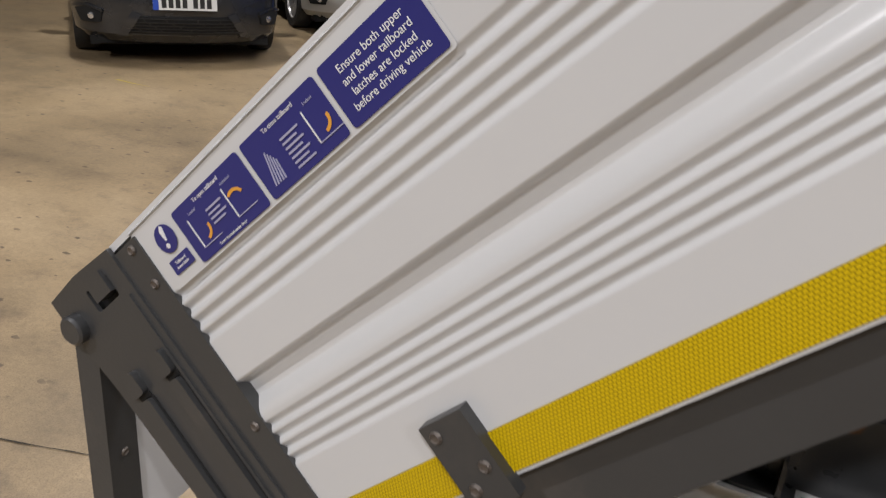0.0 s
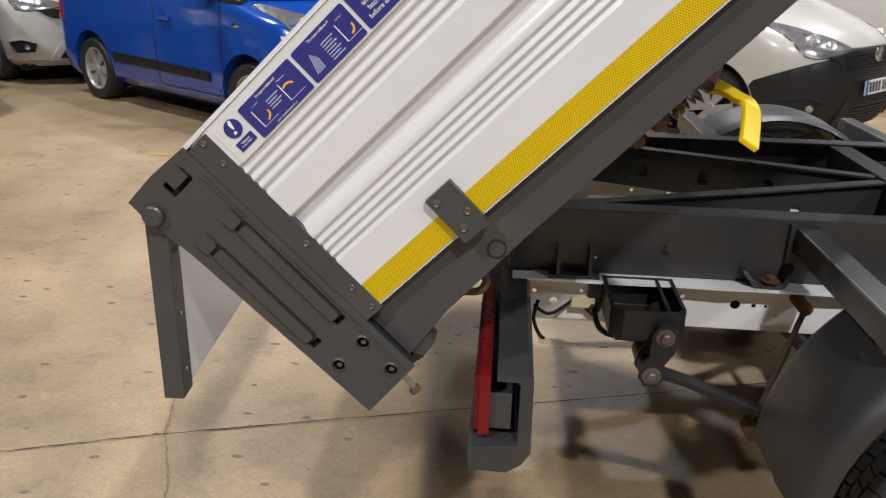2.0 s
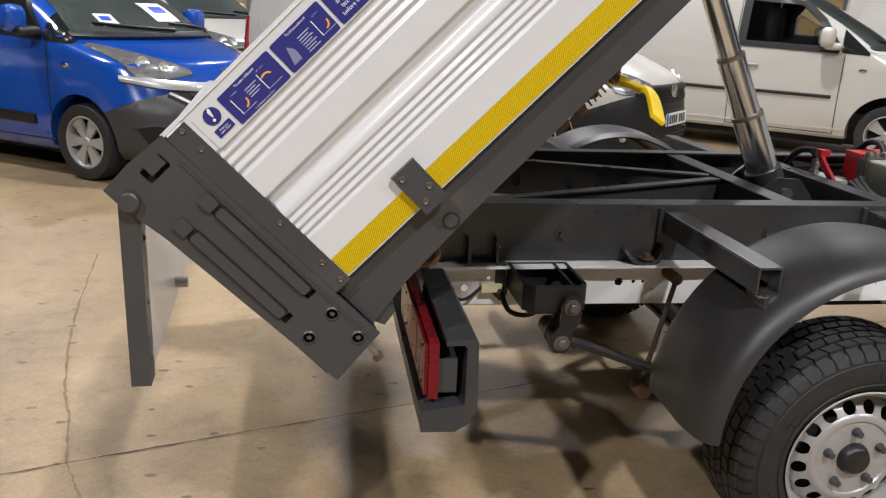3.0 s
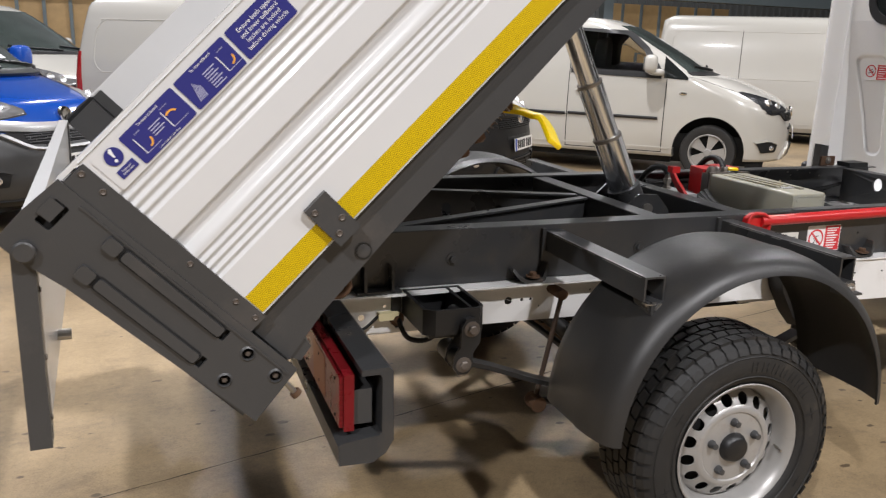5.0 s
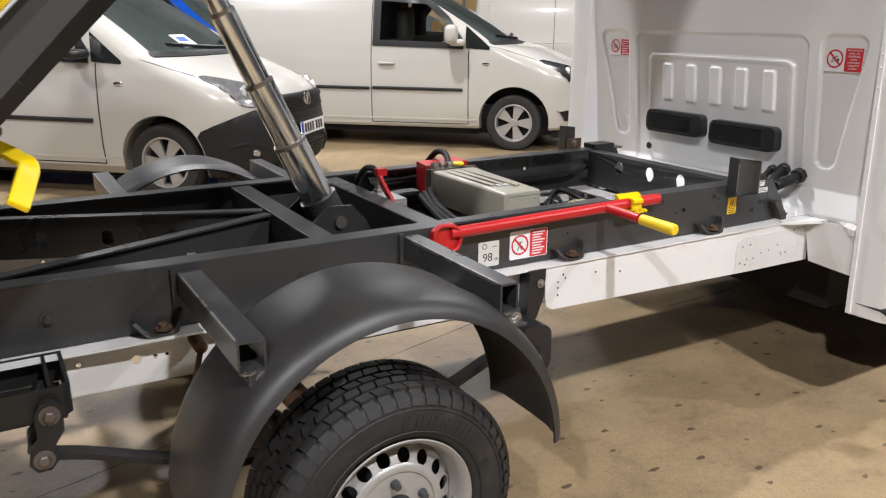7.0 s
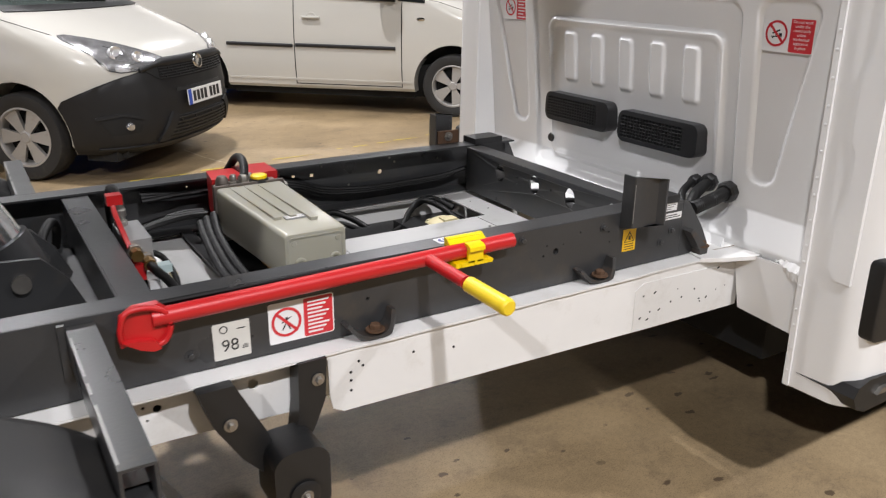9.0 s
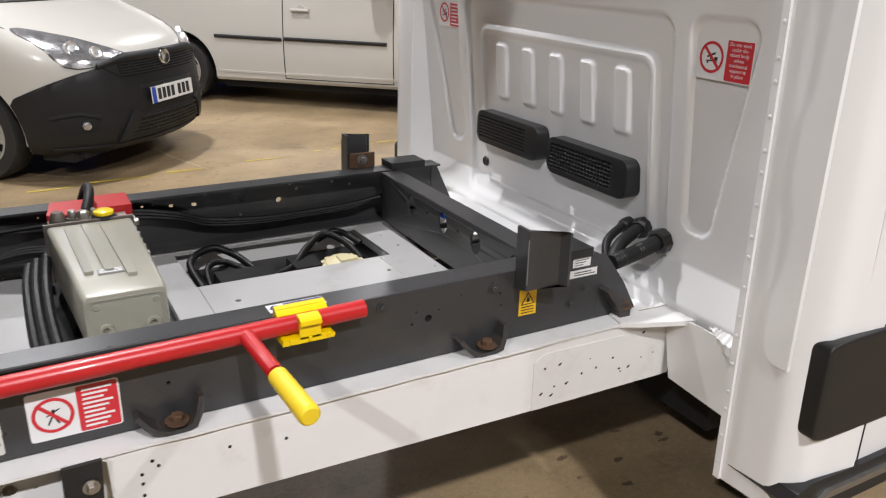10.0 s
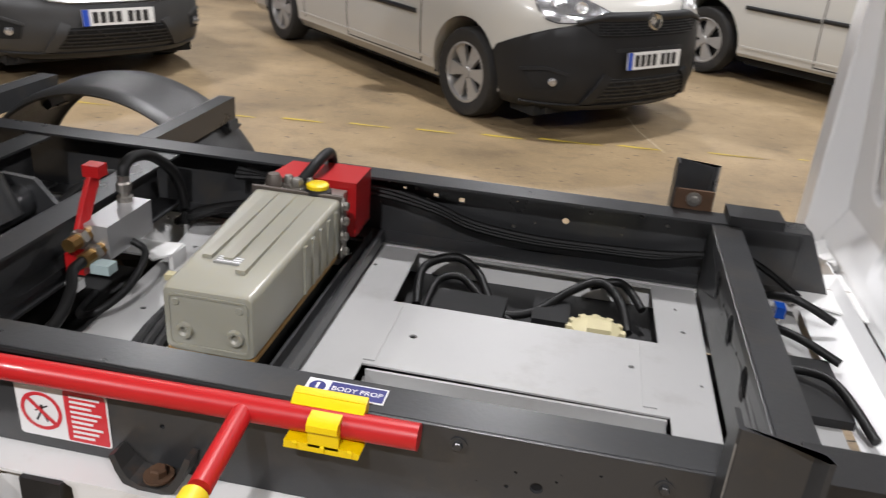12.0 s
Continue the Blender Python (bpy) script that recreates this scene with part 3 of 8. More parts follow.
def arch_cut(body, x, r, wide, z):
    """A round opening for a wheel, cut right through the body's skirt."""
    bm = turnedm([(0, -wide), (r, -wide), (r, wide), (0, wide)], 40, Matrix.Translation((x, 0, z)) @ Matrix.Rotation(HALF_PI, 4, "X"))
    me = bpy.data.meshes.new("cut")
    bm.to_mesh(me)
    bm.free()
    cutter = bpy.data.objects.new("cut", me)
    scene.collection.objects.link(cutter)
    cutter.parent = body.parent
    mod = body.modifiers.new("arch", "BOOLEAN")
    mod.operation, mod.object, mod.solver = "DIFFERENCE", cutter, "EXACT"
    bpy.context.view_layer.update()
    got = bpy.data.meshes.new_from_object(body.evaluated_get(bpy.context.evaluated_depsgraph_get()))
    body.modifiers.clear()
    old, body.data = body.data, got
    bpy.data.meshes.remove(old)
    bpy.data.objects.remove(cutter)
    for p in body.data.polygons:
        p.use_smooth = True
    body.data.set_sharp_from_angle(angle=radians(32))


def plate_bars(parent, m, w=0.52):
    """A number plate with plain dark bars for its characters."""
    pl = part("number_plate", boxm(-0.004, 0.004, -w / 2, w / 2, -0.056, 0.056), M_PLATE, parent, "white number plate with dark bars", at=m)
    part("plate_band", boxm(0.0042, 0.006, -w / 2, -w / 2 + 0.045, -0.056, 0.056), M_PLATEBLUE, pl)
    y = -w / 2 + 0.07
    for k in range(7):
        if k == 4:
            y += 0.03
        part("bar", boxm(0.0042, 0.006, y, y + 0.038, -0.038, 0.038), M_INK, pl)
        y += 0.056
    return pl


def resample(line, n):
    """n + 1 points evenly along a polyline of (a, z) points."""
    d = [0.0]
    for p, q in zip(line, line[1:]):
        d.append(d[-1] + math.hypot(q[0] - p[0], q[1] - p[1]) + 1e-9)
    out = []
    for i in range(n + 1):
        t = d[-1] * i / n
        k = 0
        while k < len(line) - 2 and d[k + 1] < t:
            k += 1
        f = (t - d[k]) / (d[k + 1] - d[k])
        out.append((line[k][0] + (line[k + 1][0] - line[k][0]) * f, line[k][1] + (line[k + 1][1] - line[k][1]) * f))
    return out


def skin(shape, kind, lower, upper, lift=0.006, n=16, m=4, sgn=-1, depth=0.02, swell=0.0):
    """A panel between two lines on the body: (x, z) on a side, or (q, z) round the nose, where q runs 0 to 1 from the middle to the flank."""
    lo, up = resample(lower, n), resample(upper, n)

    def at(a, z):
        if kind == "side":
            return Vector((a, sgn * shape.side(a, z), z))
        xf, w, r = lerp_table(shape.front, z), lerp_table(shape.width, z), lerp_table(shape.nose, z)
        t = min(abs(a), 1.0) * HALF_PI
        y = w * max(0, math.sin(t)) ** (2 / shape.power) * (1 if a >= 0 else -1)
        return Vector((xf - r + r * max(0, math.cos(t)) ** (2 / shape.power) - max(0, abs(a) - 1), sgn * y, z))
    pts, nor = [], []
    for j in range(m + 1):
        row, nrow = [], []
        for i in range(n + 1):
            a = lo[i][0] + (up[i][0] - lo[i][0]) * j / m
            z = lo[i][1] + (up[i][1] - lo[i][1]) * j / m
            p = at(a, z)
            g = (at(a + 0.01, z) - at(a - 0.01, z)).cross(at(a, z + 0.01) - at(a, z - 0.01))
            g = g.normalized() if g.length > 1e-9 else Vector((1, 0, 0))
            c = Vector((p.x + 1.2, p.y, 0.0)) if kind != "side" else Vector((0, p.y, 0))
            row.append(p)
            nrow.append(-g if g.dot(c) < 0 else g)
        pts.append(row)
        nor.append(nrow)
    bm = bmesh.new()
    top = []
    for j in range(m + 1):
        top.append([bm.verts.new(pts[j][i] + nor[j][i] * (lift + swell * 4 * (j / m) * (1 - j / m))) for i in range(n + 1)])
    for r0, r1 in zip(top, top[1:]):
        for i in range(n):
            bm.faces.new((r0[i], r0[i + 1], r1[i + 1], r1[i]))
    edge = [(0, i) for i in range(n + 1)] + [(j, n) for j in range(1, m + 1)] + [(m, i) for i in range(n - 1, -1, -1)] + [(j, 0) for j in range(m - 1, 0, -1)]
    low = [bm.verts.new(pts[j][i] + nor[j][i] * (lift - depth)) for j, i in edge]
    for k in range(len(edge)):
        k2 = (k + 1) % len(edge)
        bm.faces.new((top[edge[k][0]][edge[k][1]], top[edge[k2][0]][edge[k2][1]], low[k2], low[k]))
    bmesh.ops.recalc_face_normals(bm, faces=bm.faces)
    return bm


def rounded(cx, cy, cz, rx, ry, rz, power=3.2, nu=20, nv=12):
    """A block with fully rounded edges."""
    def e(v):
        return math.copysign(abs(v) ** (2 / power), v)
    bm = bmesh.new()
    rows = []
    for j in range(nv + 1):
        b = -HALF_PI + math.pi * j / nv
        rows.append([bm.verts.new((cx + rx * e(math.cos(b)) * e(math.cos(2 * math.pi * i / nu)), cy + ry * e(math.cos(b)) * e(math.sin(2 * math.pi * i / nu)), cz + rz * e(math.sin(b)))) for i in range(nu)])
    for r0, r1 in zip(rows, rows[1:]):
        for i in range(nu):
            bm.faces.new((r0[i], r0[(i + 1) % nu], r1[(i + 1) % nu], r1[i]))
    bmesh.ops.remove_doubles(bm, verts=bm.verts, dist=1e-5)
    return bm


def above(bm, z):
    """Keeps what lies over a level."""
    bmesh.ops.bisect_plane(bm, geom=bm.verts[:] + bm.edges[:] + bm.faces[:], plane_co=(0, 0, z), plane_no=(0, 0, -1), clear_outer=True)
    return bm


def cut_through(body, pts, wide):
    """Opens the body from side to side along an outline in (x, z)."""
    bm = prismm(pts, "y", -wide, wide)
    bmesh.ops.recalc_face_normals(bm, faces=bm.faces)
    me = bpy.data.meshes.new("cut")
    bm.to_mesh(me)
    bm.free()
    me.materials.append(M_DARKIN)
    cutter = bpy.data.objects.new("cut", me)
    scene.collection.objects.link(cutter)
    cutter.parent = body.parent
    mod = body.modifiers.new("opening", "BOOLEAN")
    mod.operation, mod.object, mod.solver, mod.material_mode = "DIFFERENCE", cutter, "EXACT", "TRANSFER"
    bpy.context.view_layer.update()
    got = bpy.data.meshes.new_from_object(body.evaluated_get(bpy.context.evaluated_depsgraph_get()))
    body.modifiers.clear()
    old, body.data = body.data, got
    bpy.data.meshes.remove(old)
    bpy.data.objects.remove(cutter)
    for p in body.data.polygons:
        p.use_smooth = True
    body.data.set_sharp_from_angle(angle=radians(32))


def van(name, label, paint, m, wb=2.75, height=1.85, half=0.88, over_f=0.9, over_r=0.8, r=0.315, arch=0.06, zb=1.17, edge=0.88, foot=0.84, bumper=None, style="cargo", spokes=6, rim=None, trim_strip=None, seams=(-0.55, -1.67), cut=False, lower_trim=None, lamp_dark=False, silver=False, papers=(), rake=1.0, chin=0.0, sill=0.2, group="parked vans"):
    """One van: wheel base, height, bonnet edge height, windscreen foot height and set-back, and its trim."""
    dark = bumper is not None
    bumper = bumper or paint
    v = thing(name, label, "van", m, group=group)
    f = over_f
    h = zb - edge
    f = over_f - chin
    front = [(0.2, f + chin - 0.1), (0.27, f + chin - 0.03), (0.4, f + chin), (0.58, f + 0.85 * chin - 0.005), (0.7, f + 0.4 * chin - 0.025), (edge - 0.06, f - 0.05), (edge, f - 0.1), (edge + h * 0.2, f - 0.19), (edge + h * 0.42, f - 0.34), (edge + h * 0.64, f - 0.5), (edge + h * 0.84, f - 0.66), (zb - 0.012, f - foot + 0.06), (zb, f - foot), (zb + 0.2, f - foot - 0.32 * rake), (height - 0.15, f - foot - 0.92 * rake), (height - 0.06, f - foot - 1.2 * rake), (height - 0.02, f - foot - 1.6 * rake), (height, f - foot - 1.9 * rake)]
    width = [(0.2, half - 0.09), (0.27, half - 0.03), (0.45, half - 0.005), (0.75, half), (1.0, half - 0.012), (zb, half - 0.035), (height - 0.35, half - 0.1), (height - 0.14, half - 0.16), (height - 0.05, half - 0.23), (height - 0.015, half - 0.33), (height, half - 0.48)]
    rear = [(0.2, -wb - over_r + 0.06), (0.35, -wb - over_r), (zb, -wb - over_r + 0.02), (height - 0.1, -wb - over_r + 0.1), (height, -wb - over_r + 0.25)]
    nose = [(0.2, 0.55), (0.5, 0.64), (0.8, 0.62), (zb - 0.1, 0.56), (zb, 0.45), (height - 0.2, 0.38), (height, 0.4)]
    s = VanShape(front, width, rear, nose, 2.5)
    zs = [sill, 0.235, 0.27, 0.33, 0.4, 0.48, 0.56, 0.64, 0.7, 0.76, edge - 0.06, edge - 0.03, edge, edge + h * 0.1, edge + h * 0.2, edge + h * 0.31, edge + h * 0.42, edge + h * 0.53, edge + h * 0.64, edge + h * 0.74, edge + h * 0.84, zb - 0.03, zb - 0.012, zb, zb + 0.06, zb + 0.15, zb + 0.25, zb + 0.36, height - 0.3, height - 0.22, height - 0.15, height - 0.1, height - 0.06, height - 0.035, height - 0.02, height - 0.01, height]
    zs = sorted(set(round(z, 3) for z in zs if sill <= z <= height))
    body = part("body", van_body(s, zs), paint, v, smooth=True)
    ra = r + arch
    for x in (0.0, -wb):
        arch_cut(body, x, ra, half + 0.2, r + 0.01)
    sf, sr = seams                                    # front and rear edges of the door
    wl, wt = zb - 0.03, height - 0.15
    win_low = [(sr + 0.02, wl + 0.02), (sf - 0.06, wl - 0.02)]
    win_up = [(sr + 0.03, wt), (sr + 0.6 * (sf - sr) - 0.02, wt - 0.05), (sf - 0.24, wt - 0.26), (sf - 0.06, wl + 0.06)]
    if cut:
        pts = [(sr + 0.1, wl + 0.06), (sf - 0.13, wl + 0.03), (sf - 0.13, wl + 0.1), (sf - 0.29, wt - 0.27), (sr + 0.55 * (sf - sr), wt - 0.09), (sr + 0.1, wt - 0.05)]
        cut_through(body, pts, half + 0.3)
    part("underbody", boxm(-wb - over_r + 0.15, over_f - 0.25, -half + 0.2, half - 0.2, 0.17, 0.5), M_DARKIN, v)
    # dark blocks added under the body to block light and reflections there
    part("rear_gap_block", boxm(-wb - 0.06, -wb + 0.07, -half + 0.2, half - 0.2, 0.1, 0.3), M_DARKIN, v)
    part("front_gap_block", boxm(-0.08, 0.12, -half + 0.2, half - 0.2, 0.11, 0.3), M_DARKIN, v)
    part("mid_gap_block", boxm(-wb + ra + 0.02, -ra - 0.02, -half + 0.15, half - 0.15, 0.16, 0.24), M_DARKIN, v)
    part("nose_gap_block", boxm(ra + 0.02, over_f - 0.3, -half + 0.14, half - 0.14, 0.15, 0.22), M_DARKIN, v)
    for x in (0, -wb):
        for sg in (-1, 1):
            road_wheel(v, x, sg * (half - 0.115), r, r * 0.66, 0.2, sg, spokes, rim or M_RIM)
            part("arch_liner", above(turnedm([(ra + 0.005, 0), (ra + 0.005, 0.26), (r * 0.3, 0.26)], 32, Matrix.Translation((x, sg * (half - 0.035), r + 0.01)) @ Matrix.Rotation(sg * HALF_PI, 4, "X")), 0.24), M_DARKIN, v, smooth=True)
    # bumper, grilles, plate
    zt = edge - 0.1
    if dark:
        def back(z):
            low = math.sqrt(max(0.0, (ra + 0.004) ** 2 - (z - r - 0.01) ** 2))
            return low + 0.01 if z < 0.56 else max(low + 0.01, 0.3 + (z - 0.56) * 2.3)
        bp = part("bumper", wrap(s, 0.203, zt - (0.075 if silver else 0.0), back, 0.012, 12), bumper, v, "dark unpainted plastic bumper", smooth=True)
        part("lip", skin(s, "nose", [(-0.8, 0.242), (0.8, 0.242)], [(-0.8, 0.262), (0.8, 0.262)], 0.018, 40, 2), M_BLACK, bp, smooth=True)
        if not silver:
            part("grille_hood", skin(s, "nose", [(-0.42, zt - 0.02), (-0.3, zt + 0.012), (0.3, zt + 0.012), (0.42, zt - 0.02)], [(-0.42, zt + 0.012), (-0.24, zt + 0.058), (0.24, zt + 0.058), (0.42, zt + 0.012)], 0.022, 30, 4, depth=0.04, swell=0.01), bumper, bp, smooth=True)
    zg0, zg1 = (zt - 0.18, zt - 0.095) if silver else (zt - 0.085, zt + 0.012)
    gr = part("grille", skin(s, "nose", [(-0.3, zg0 + 0.012), (-0.2, zg0), (0.2, zg0), (0.3, zg0 + 0.012)], [(-0.42, zg1), (0.42, zg1)], 0.016, 30, 3), M_DARKIN, v, "black mesh grille", smooth=True)
    for k in range(5):
        z = zg0 + 0.01 + 0.018 * k
        part("grille_bar", skin(s, "nose", [(-0.29, z), (0.29, z)], [(-0.29, z + 0.006), (0.29, z + 0.006)], 0.024, 30, 1, depth=0.014), M_BLACK, gr)
    for k in range(22):
        q = -0.29 + 0.0265 * k
        z = zg0 + 0.01 + 0.018 * (k % 4)
        part("grille_link", skin(s, "nose", [(q, z), (q + 0.006, z)], [(q, z + 0.02), (q + 0.006, z + 0.02)], 0.024, 1, 1, depth=0.014), M_BLACK, gr)
    lg = part("lower_grille", skin(s, "nose", [(-0.3, 0.29), (0.3, 0.29)], [(-0.22, 0.43), (0.22, 0.43)], 0.02, 24, 4), M_DARKIN, v, "black lower grille", smooth=True)
    for k in range(5):
        z = 0.305 + 0.026 * k
        q = 0.29 - 0.06 * k / 4
        part("grille_bar", skin(s, "nose", [(-q, z), (q, z)], [(-q, z + 0.008), (q, z + 0.008)], 0.028, 24, 1, depth=0.016), M_BLACK, lg)
    for k in range(18):
        q = -0.25 + 0.0285 * k
        z = 0.305 + 0.026 * (k % 4)
        part("grille_link", skin(s, "nose", [(q, z), (q + 0.006, z)], [(q + 0.01, z + 0.03), (q + 0.016, z + 0.03)], 0.028, 1, 1, depth=0.016), M_BLACK, lg)
    for sg in (-1, 1):
        part("grille_cheek", skin(s, "nose", [(0.3, 0.275), (0.37, 0.275)], [(0.2, 0.445), (0.25, 0.47)], 0.03, 4, 10, sgn=sg, depth=0.03, swell=0.008), bumper, lg, smooth=True)
    part("plate_recess", skin(s, "nose", [(-0.19, 0.6), (0.19, 0.6)], [(-0.19, 0.625), (0.19, 0.625)], 0.016, 20, 2), M_BLACK, v)
    part("badge", turnedm([(0, 0.012), (0.04, 0.01), (0.046, 0.014), (0.056, 0.012), (0.062, 0), (0.062, -0.02)], 28, Matrix.Translation((s.face(0, zt + 0.02) + 0.03, 0, zt + 0.012)) @ Matrix.Rotation(HALF_PI - 0.15, 4, "Y")), M_CHROME, v, "plain round badge", smooth=True)
    pz = 0.5 if silver else 0.55
    pl = Matrix.Translation((s.face(0, pz) + 0.035, 0, pz)) @ Matrix.Rotation(radians(-4), 4, "Y")
    plate_bars(v, pl)
    for sg in (-1, 1):
        # headlamp: dark bowl, two bright reflectors, amber corner, clear cover
        lo = [(0.21, zt + 0.034), (0.33, zt + 0.012), (0.44, zt - 0.002), (0.54, zt - 0.006), (0.61, zt + 0.012), (0.65, zt + 0.06)]
        up = [(0.21, zt + 0.06), (0.3, zt + 0.122), (0.4, zt + 0.176), (0.5, zt + 0.21), (0.6, zt + 0.236), (0.665, zt + 0.232), (0.69, zt + 0.2)]
        hl = part("headlamp", skin(s, "nose", lo, up, 0.004, 20, 6, sgn=sg, depth=0.02), M_VANGREY if lamp_dark else M_LAMP, v, "clear headlamp with bright reflectors", smooth=True)
        if lamp_dark:
            part("lamp_bezel", skin(s, "nose", [(0.24, zt + 0.045), (0.55, zt + 0.02)], [(0.3, zt + 0.06), (0.55, zt + 0.045)], 0.012, 14, 2, sgn=sg, depth=0.01), M_DARKIN, hl)
        part("lamp_frame", skin(s, "nose", [(p[0] + (0.012 if p[0] > 0.6 else -0.012 if p[0] < 0.3 else 0), p[1] - 0.007) for p in lo], [(p[0] + (0.012 if p[0] > 0.6 else -0.012 if p[0] < 0.3 else 0), p[1] + 0.005) for p in up], 0.0015, 20, 4, sgn=sg, depth=0.01), M_BLACK, hl, smooth=True)
        for q, dz, rr in ((0.5, 0.115, 0.046), (0.38, 0.085, 0.036)):
            zz = zt + dz
            t = q * HALF_PI
            xf, w, rn = lerp_table(s.front, zz), lerp_table(s.width, zz), lerp_table(s.nose, zz)
            p = Vector((xf - rn + rn * math.cos(t) ** 0.8, sg * w * math.sin(t) ** 0.8, zz))
            mm = Matrix.Translation(p) @ Matrix.Rotation(sg * q * 0.9, 4, "Z") @ Matrix.Rotation(HALF_PI - 0.35, 4, "Y")
            part("reflector", turnedm([(0, 0.016), (rr * 0.45, 0.015), (rr * 0.5, 0.01), (rr * 0.95, 0.016), (rr, 0.018), (rr * 1.08, 0.012), (rr * 1.08, -0.02)], 20, mm), M_REFLECT, hl, smooth=True)
        fr = part("fog_lamp_recess", skin(s, "nose", [(0.5, 0.36), (0.7, 0.35)], [(0.47, 0.44), (0.6, 0.475), (0.76, 0.45)], 0.016, 10, 3, sgn=sg), M_DARKIN, v, smooth=True)
        part("recess_brow", skin(s, "nose", [(0.46, 0.445), (0.6, 0.48), (0.78, 0.455)], [(0.46, 0.465), (0.6, 0.5), (0.78, 0.475)], 0.024, 12, 2, sgn=sg), bumper, fr, smooth=True)
        zz, t = 0.405, 0.56 * HALF_PI
        p = Vector((over_f - 0.63 + 0.63 * math.cos(t) ** 0.8, sg * half * math.sin(t) ** 0.8, zz))
        part("fog_lamp", turnedm([(0, 0.034), (0.024, 0.03), (0.03, 0.02), (0.03, 0.0)], 18, Matrix.Translation(p) @ Matrix.Rotation(sg * 0.45, 4, "Z") @ Matrix.Rotation(HALF_PI, 4, "Y")), M_LAMP, fr, smooth=True)
        if silver:
            part("silver_strip", skin(s, "nose", [(0.0, 0.705), (0.2, 0.707), (0.45, 0.735), (0.74, 0.79)], [(0.0, 0.765), (0.2, 0.775), (0.45, 0.805), (0.74, 0.835)], 0.026, 24, 3, sgn=sg, depth=0.03, swell=0.008), M_SILVER, v, "silver bumper strip", smooth=True)
            part("grille_surround", skin(s, "nose", [(0.0, 0.585), (0.2, 0.585), (0.3, 0.6), (0.44, 0.7)], [(0.0, 0.6), (0.2, 0.6), (0.28, 0.612), (0.42, 0.715)], 0.028, 20, 2, sgn=sg, depth=0.03), M_SILVER, v, smooth=True)
        # bonnet shut line along the wing
        part("bonnet_seam", skin(s, "nose", [(0.7, zt + 0.235), (0.8, edge + h * 0.7), (0.9, zb - 0.03)], [(0.7, zt + 0.242), (0.8, edge + h * 0.7 + 0.007), (0.9, zb - 0.023)], 0.002, 12, 1, sgn=sg, depth=0.008), M_DARKIN, v)
        # door: seams, window, handle
        glass = M_CLEAR if cut else M_DARK_GLASS
        part("window_surround", skin(s, "side", win_low, win_up, 0.003, 22, 6, sgn=sg, depth=0.008), M_BLACK, v, smooth=True) if not cut else None
        part("door_window", skin(s, "side", [(sr + 0.07, wl + 0.04), (sf - 0.12, wl + 0.01)], [(sr + 0.08, wt - 0.03), (sr + 0.57 * (sf - sr), wt - 0.07), (sf - 0.28, wt - 0.26), (sf - 0.12, wl + 0.07)], 0.006, 22, 6, sgn=sg, depth=0.006), glass, v, "door window", smooth=True)
        if cut:
            for a, b in (([(sr + 0.02, wl + 0.0), (sf - 0.06, wl - 0.03)], [(sr + 0.02, wl + 0.065), (sf - 0.06, wl + 0.035)]), ([(sr + 0.02, wl + 0.06), (sr + 0.11, wl + 0.06)], [(sr + 0.02, wt + 0.02), (sr + 0.11, wt - 0.03)]), ([(sr + 0.1, wt - 0.055), (sr + 0.55 * (sf - sr), wt - 0.095), (sf - 0.29, wt - 0.275), (sf - 0.14, wl + 0.05)], [(sr + 0.02, wt - 0.02), (sr + 0.58 * (sf - sr), wt - 0.05), (sf - 0.24, wt - 0.24), (sf - 0.06, wl + 0.07)])):
                part("window_surround", skin(s, "side", a, b, 0.01, 16, 2, sgn=sg, depth=0.015), M_BLACK, v, smooth=True)
        part("quarter_window", skin(s, "side", [(sf - 0.03, wl - 0.02), (sf + 0.24, wl - 0.035)], [(sf - 0.05, wl + 0.22), (sf + 0.0, wl + 0.18), (sf + 0.24, wl - 0.01)], 0.006, 10, 4, sgn=sg, depth=0.012), M_DARK_GLASS, v, smooth=True)
        for xs in (sf, sr):
            part("door_seam", skin(s, "side", [(xs, 0.29), (xs, wl - 0.03 if xs == sf else wt + 0.03)], [(xs + 0.009, 0.29), (xs + 0.009, wl - 0.03 if xs == sf else wt + 0.03)], 0.0025, 16, 1, sgn=sg, depth=0.01), M_DARKIN, v)
        part("door_seam", skin(s, "side", [(sr, 0.285), (sf + 0.009, 0.285)], [(sr, 0.294), (sf + 0.009, 0.294)], 0.0025, 12, 1, sgn=sg, depth=0.01), M_DARKIN, v)
        part("sill_crease", skin(s, "side", [(-wb + ra + 0.03, 0.325), (-ra - 0.03, 0.325)], [(-wb + ra + 0.03, 0.345), (-ra - 0.03, 0.345)], 0.006, 20, 2, sgn=sg, depth=0.02), paint, v, smooth=True)
        if style == "cargo":
            # pressed loop round the load side
            xa, xb, za, zc = -wb - over_r + 0.3, sr - 0.16, zb - 0.12, height - 0.27
            loop = [(p[0], sg * (s.side(p[0], p[1]) - 0.002), p[1]) for p in round_rect((xa + xb) / 2, (za + zc) / 2, xb - xa, zc - za, 0.16, 6)]
            part("pressed_bead", hosem(loop + [loop[0]], 0.007, 6, 3), paint, v, smooth=True)
            part("door_seam", skin(s, "side", [(-wb + 0.52, 0.3), (-wb + 0.52, height - 0.25)], [(-wb + 0.529, 0.3), (-wb + 0.529, height - 0.25)], 0.0025, 14, 1, sgn=sg, depth=0.01), M_DARKIN, v)
        hx, hz = sr + 0.1, zb - 0.24
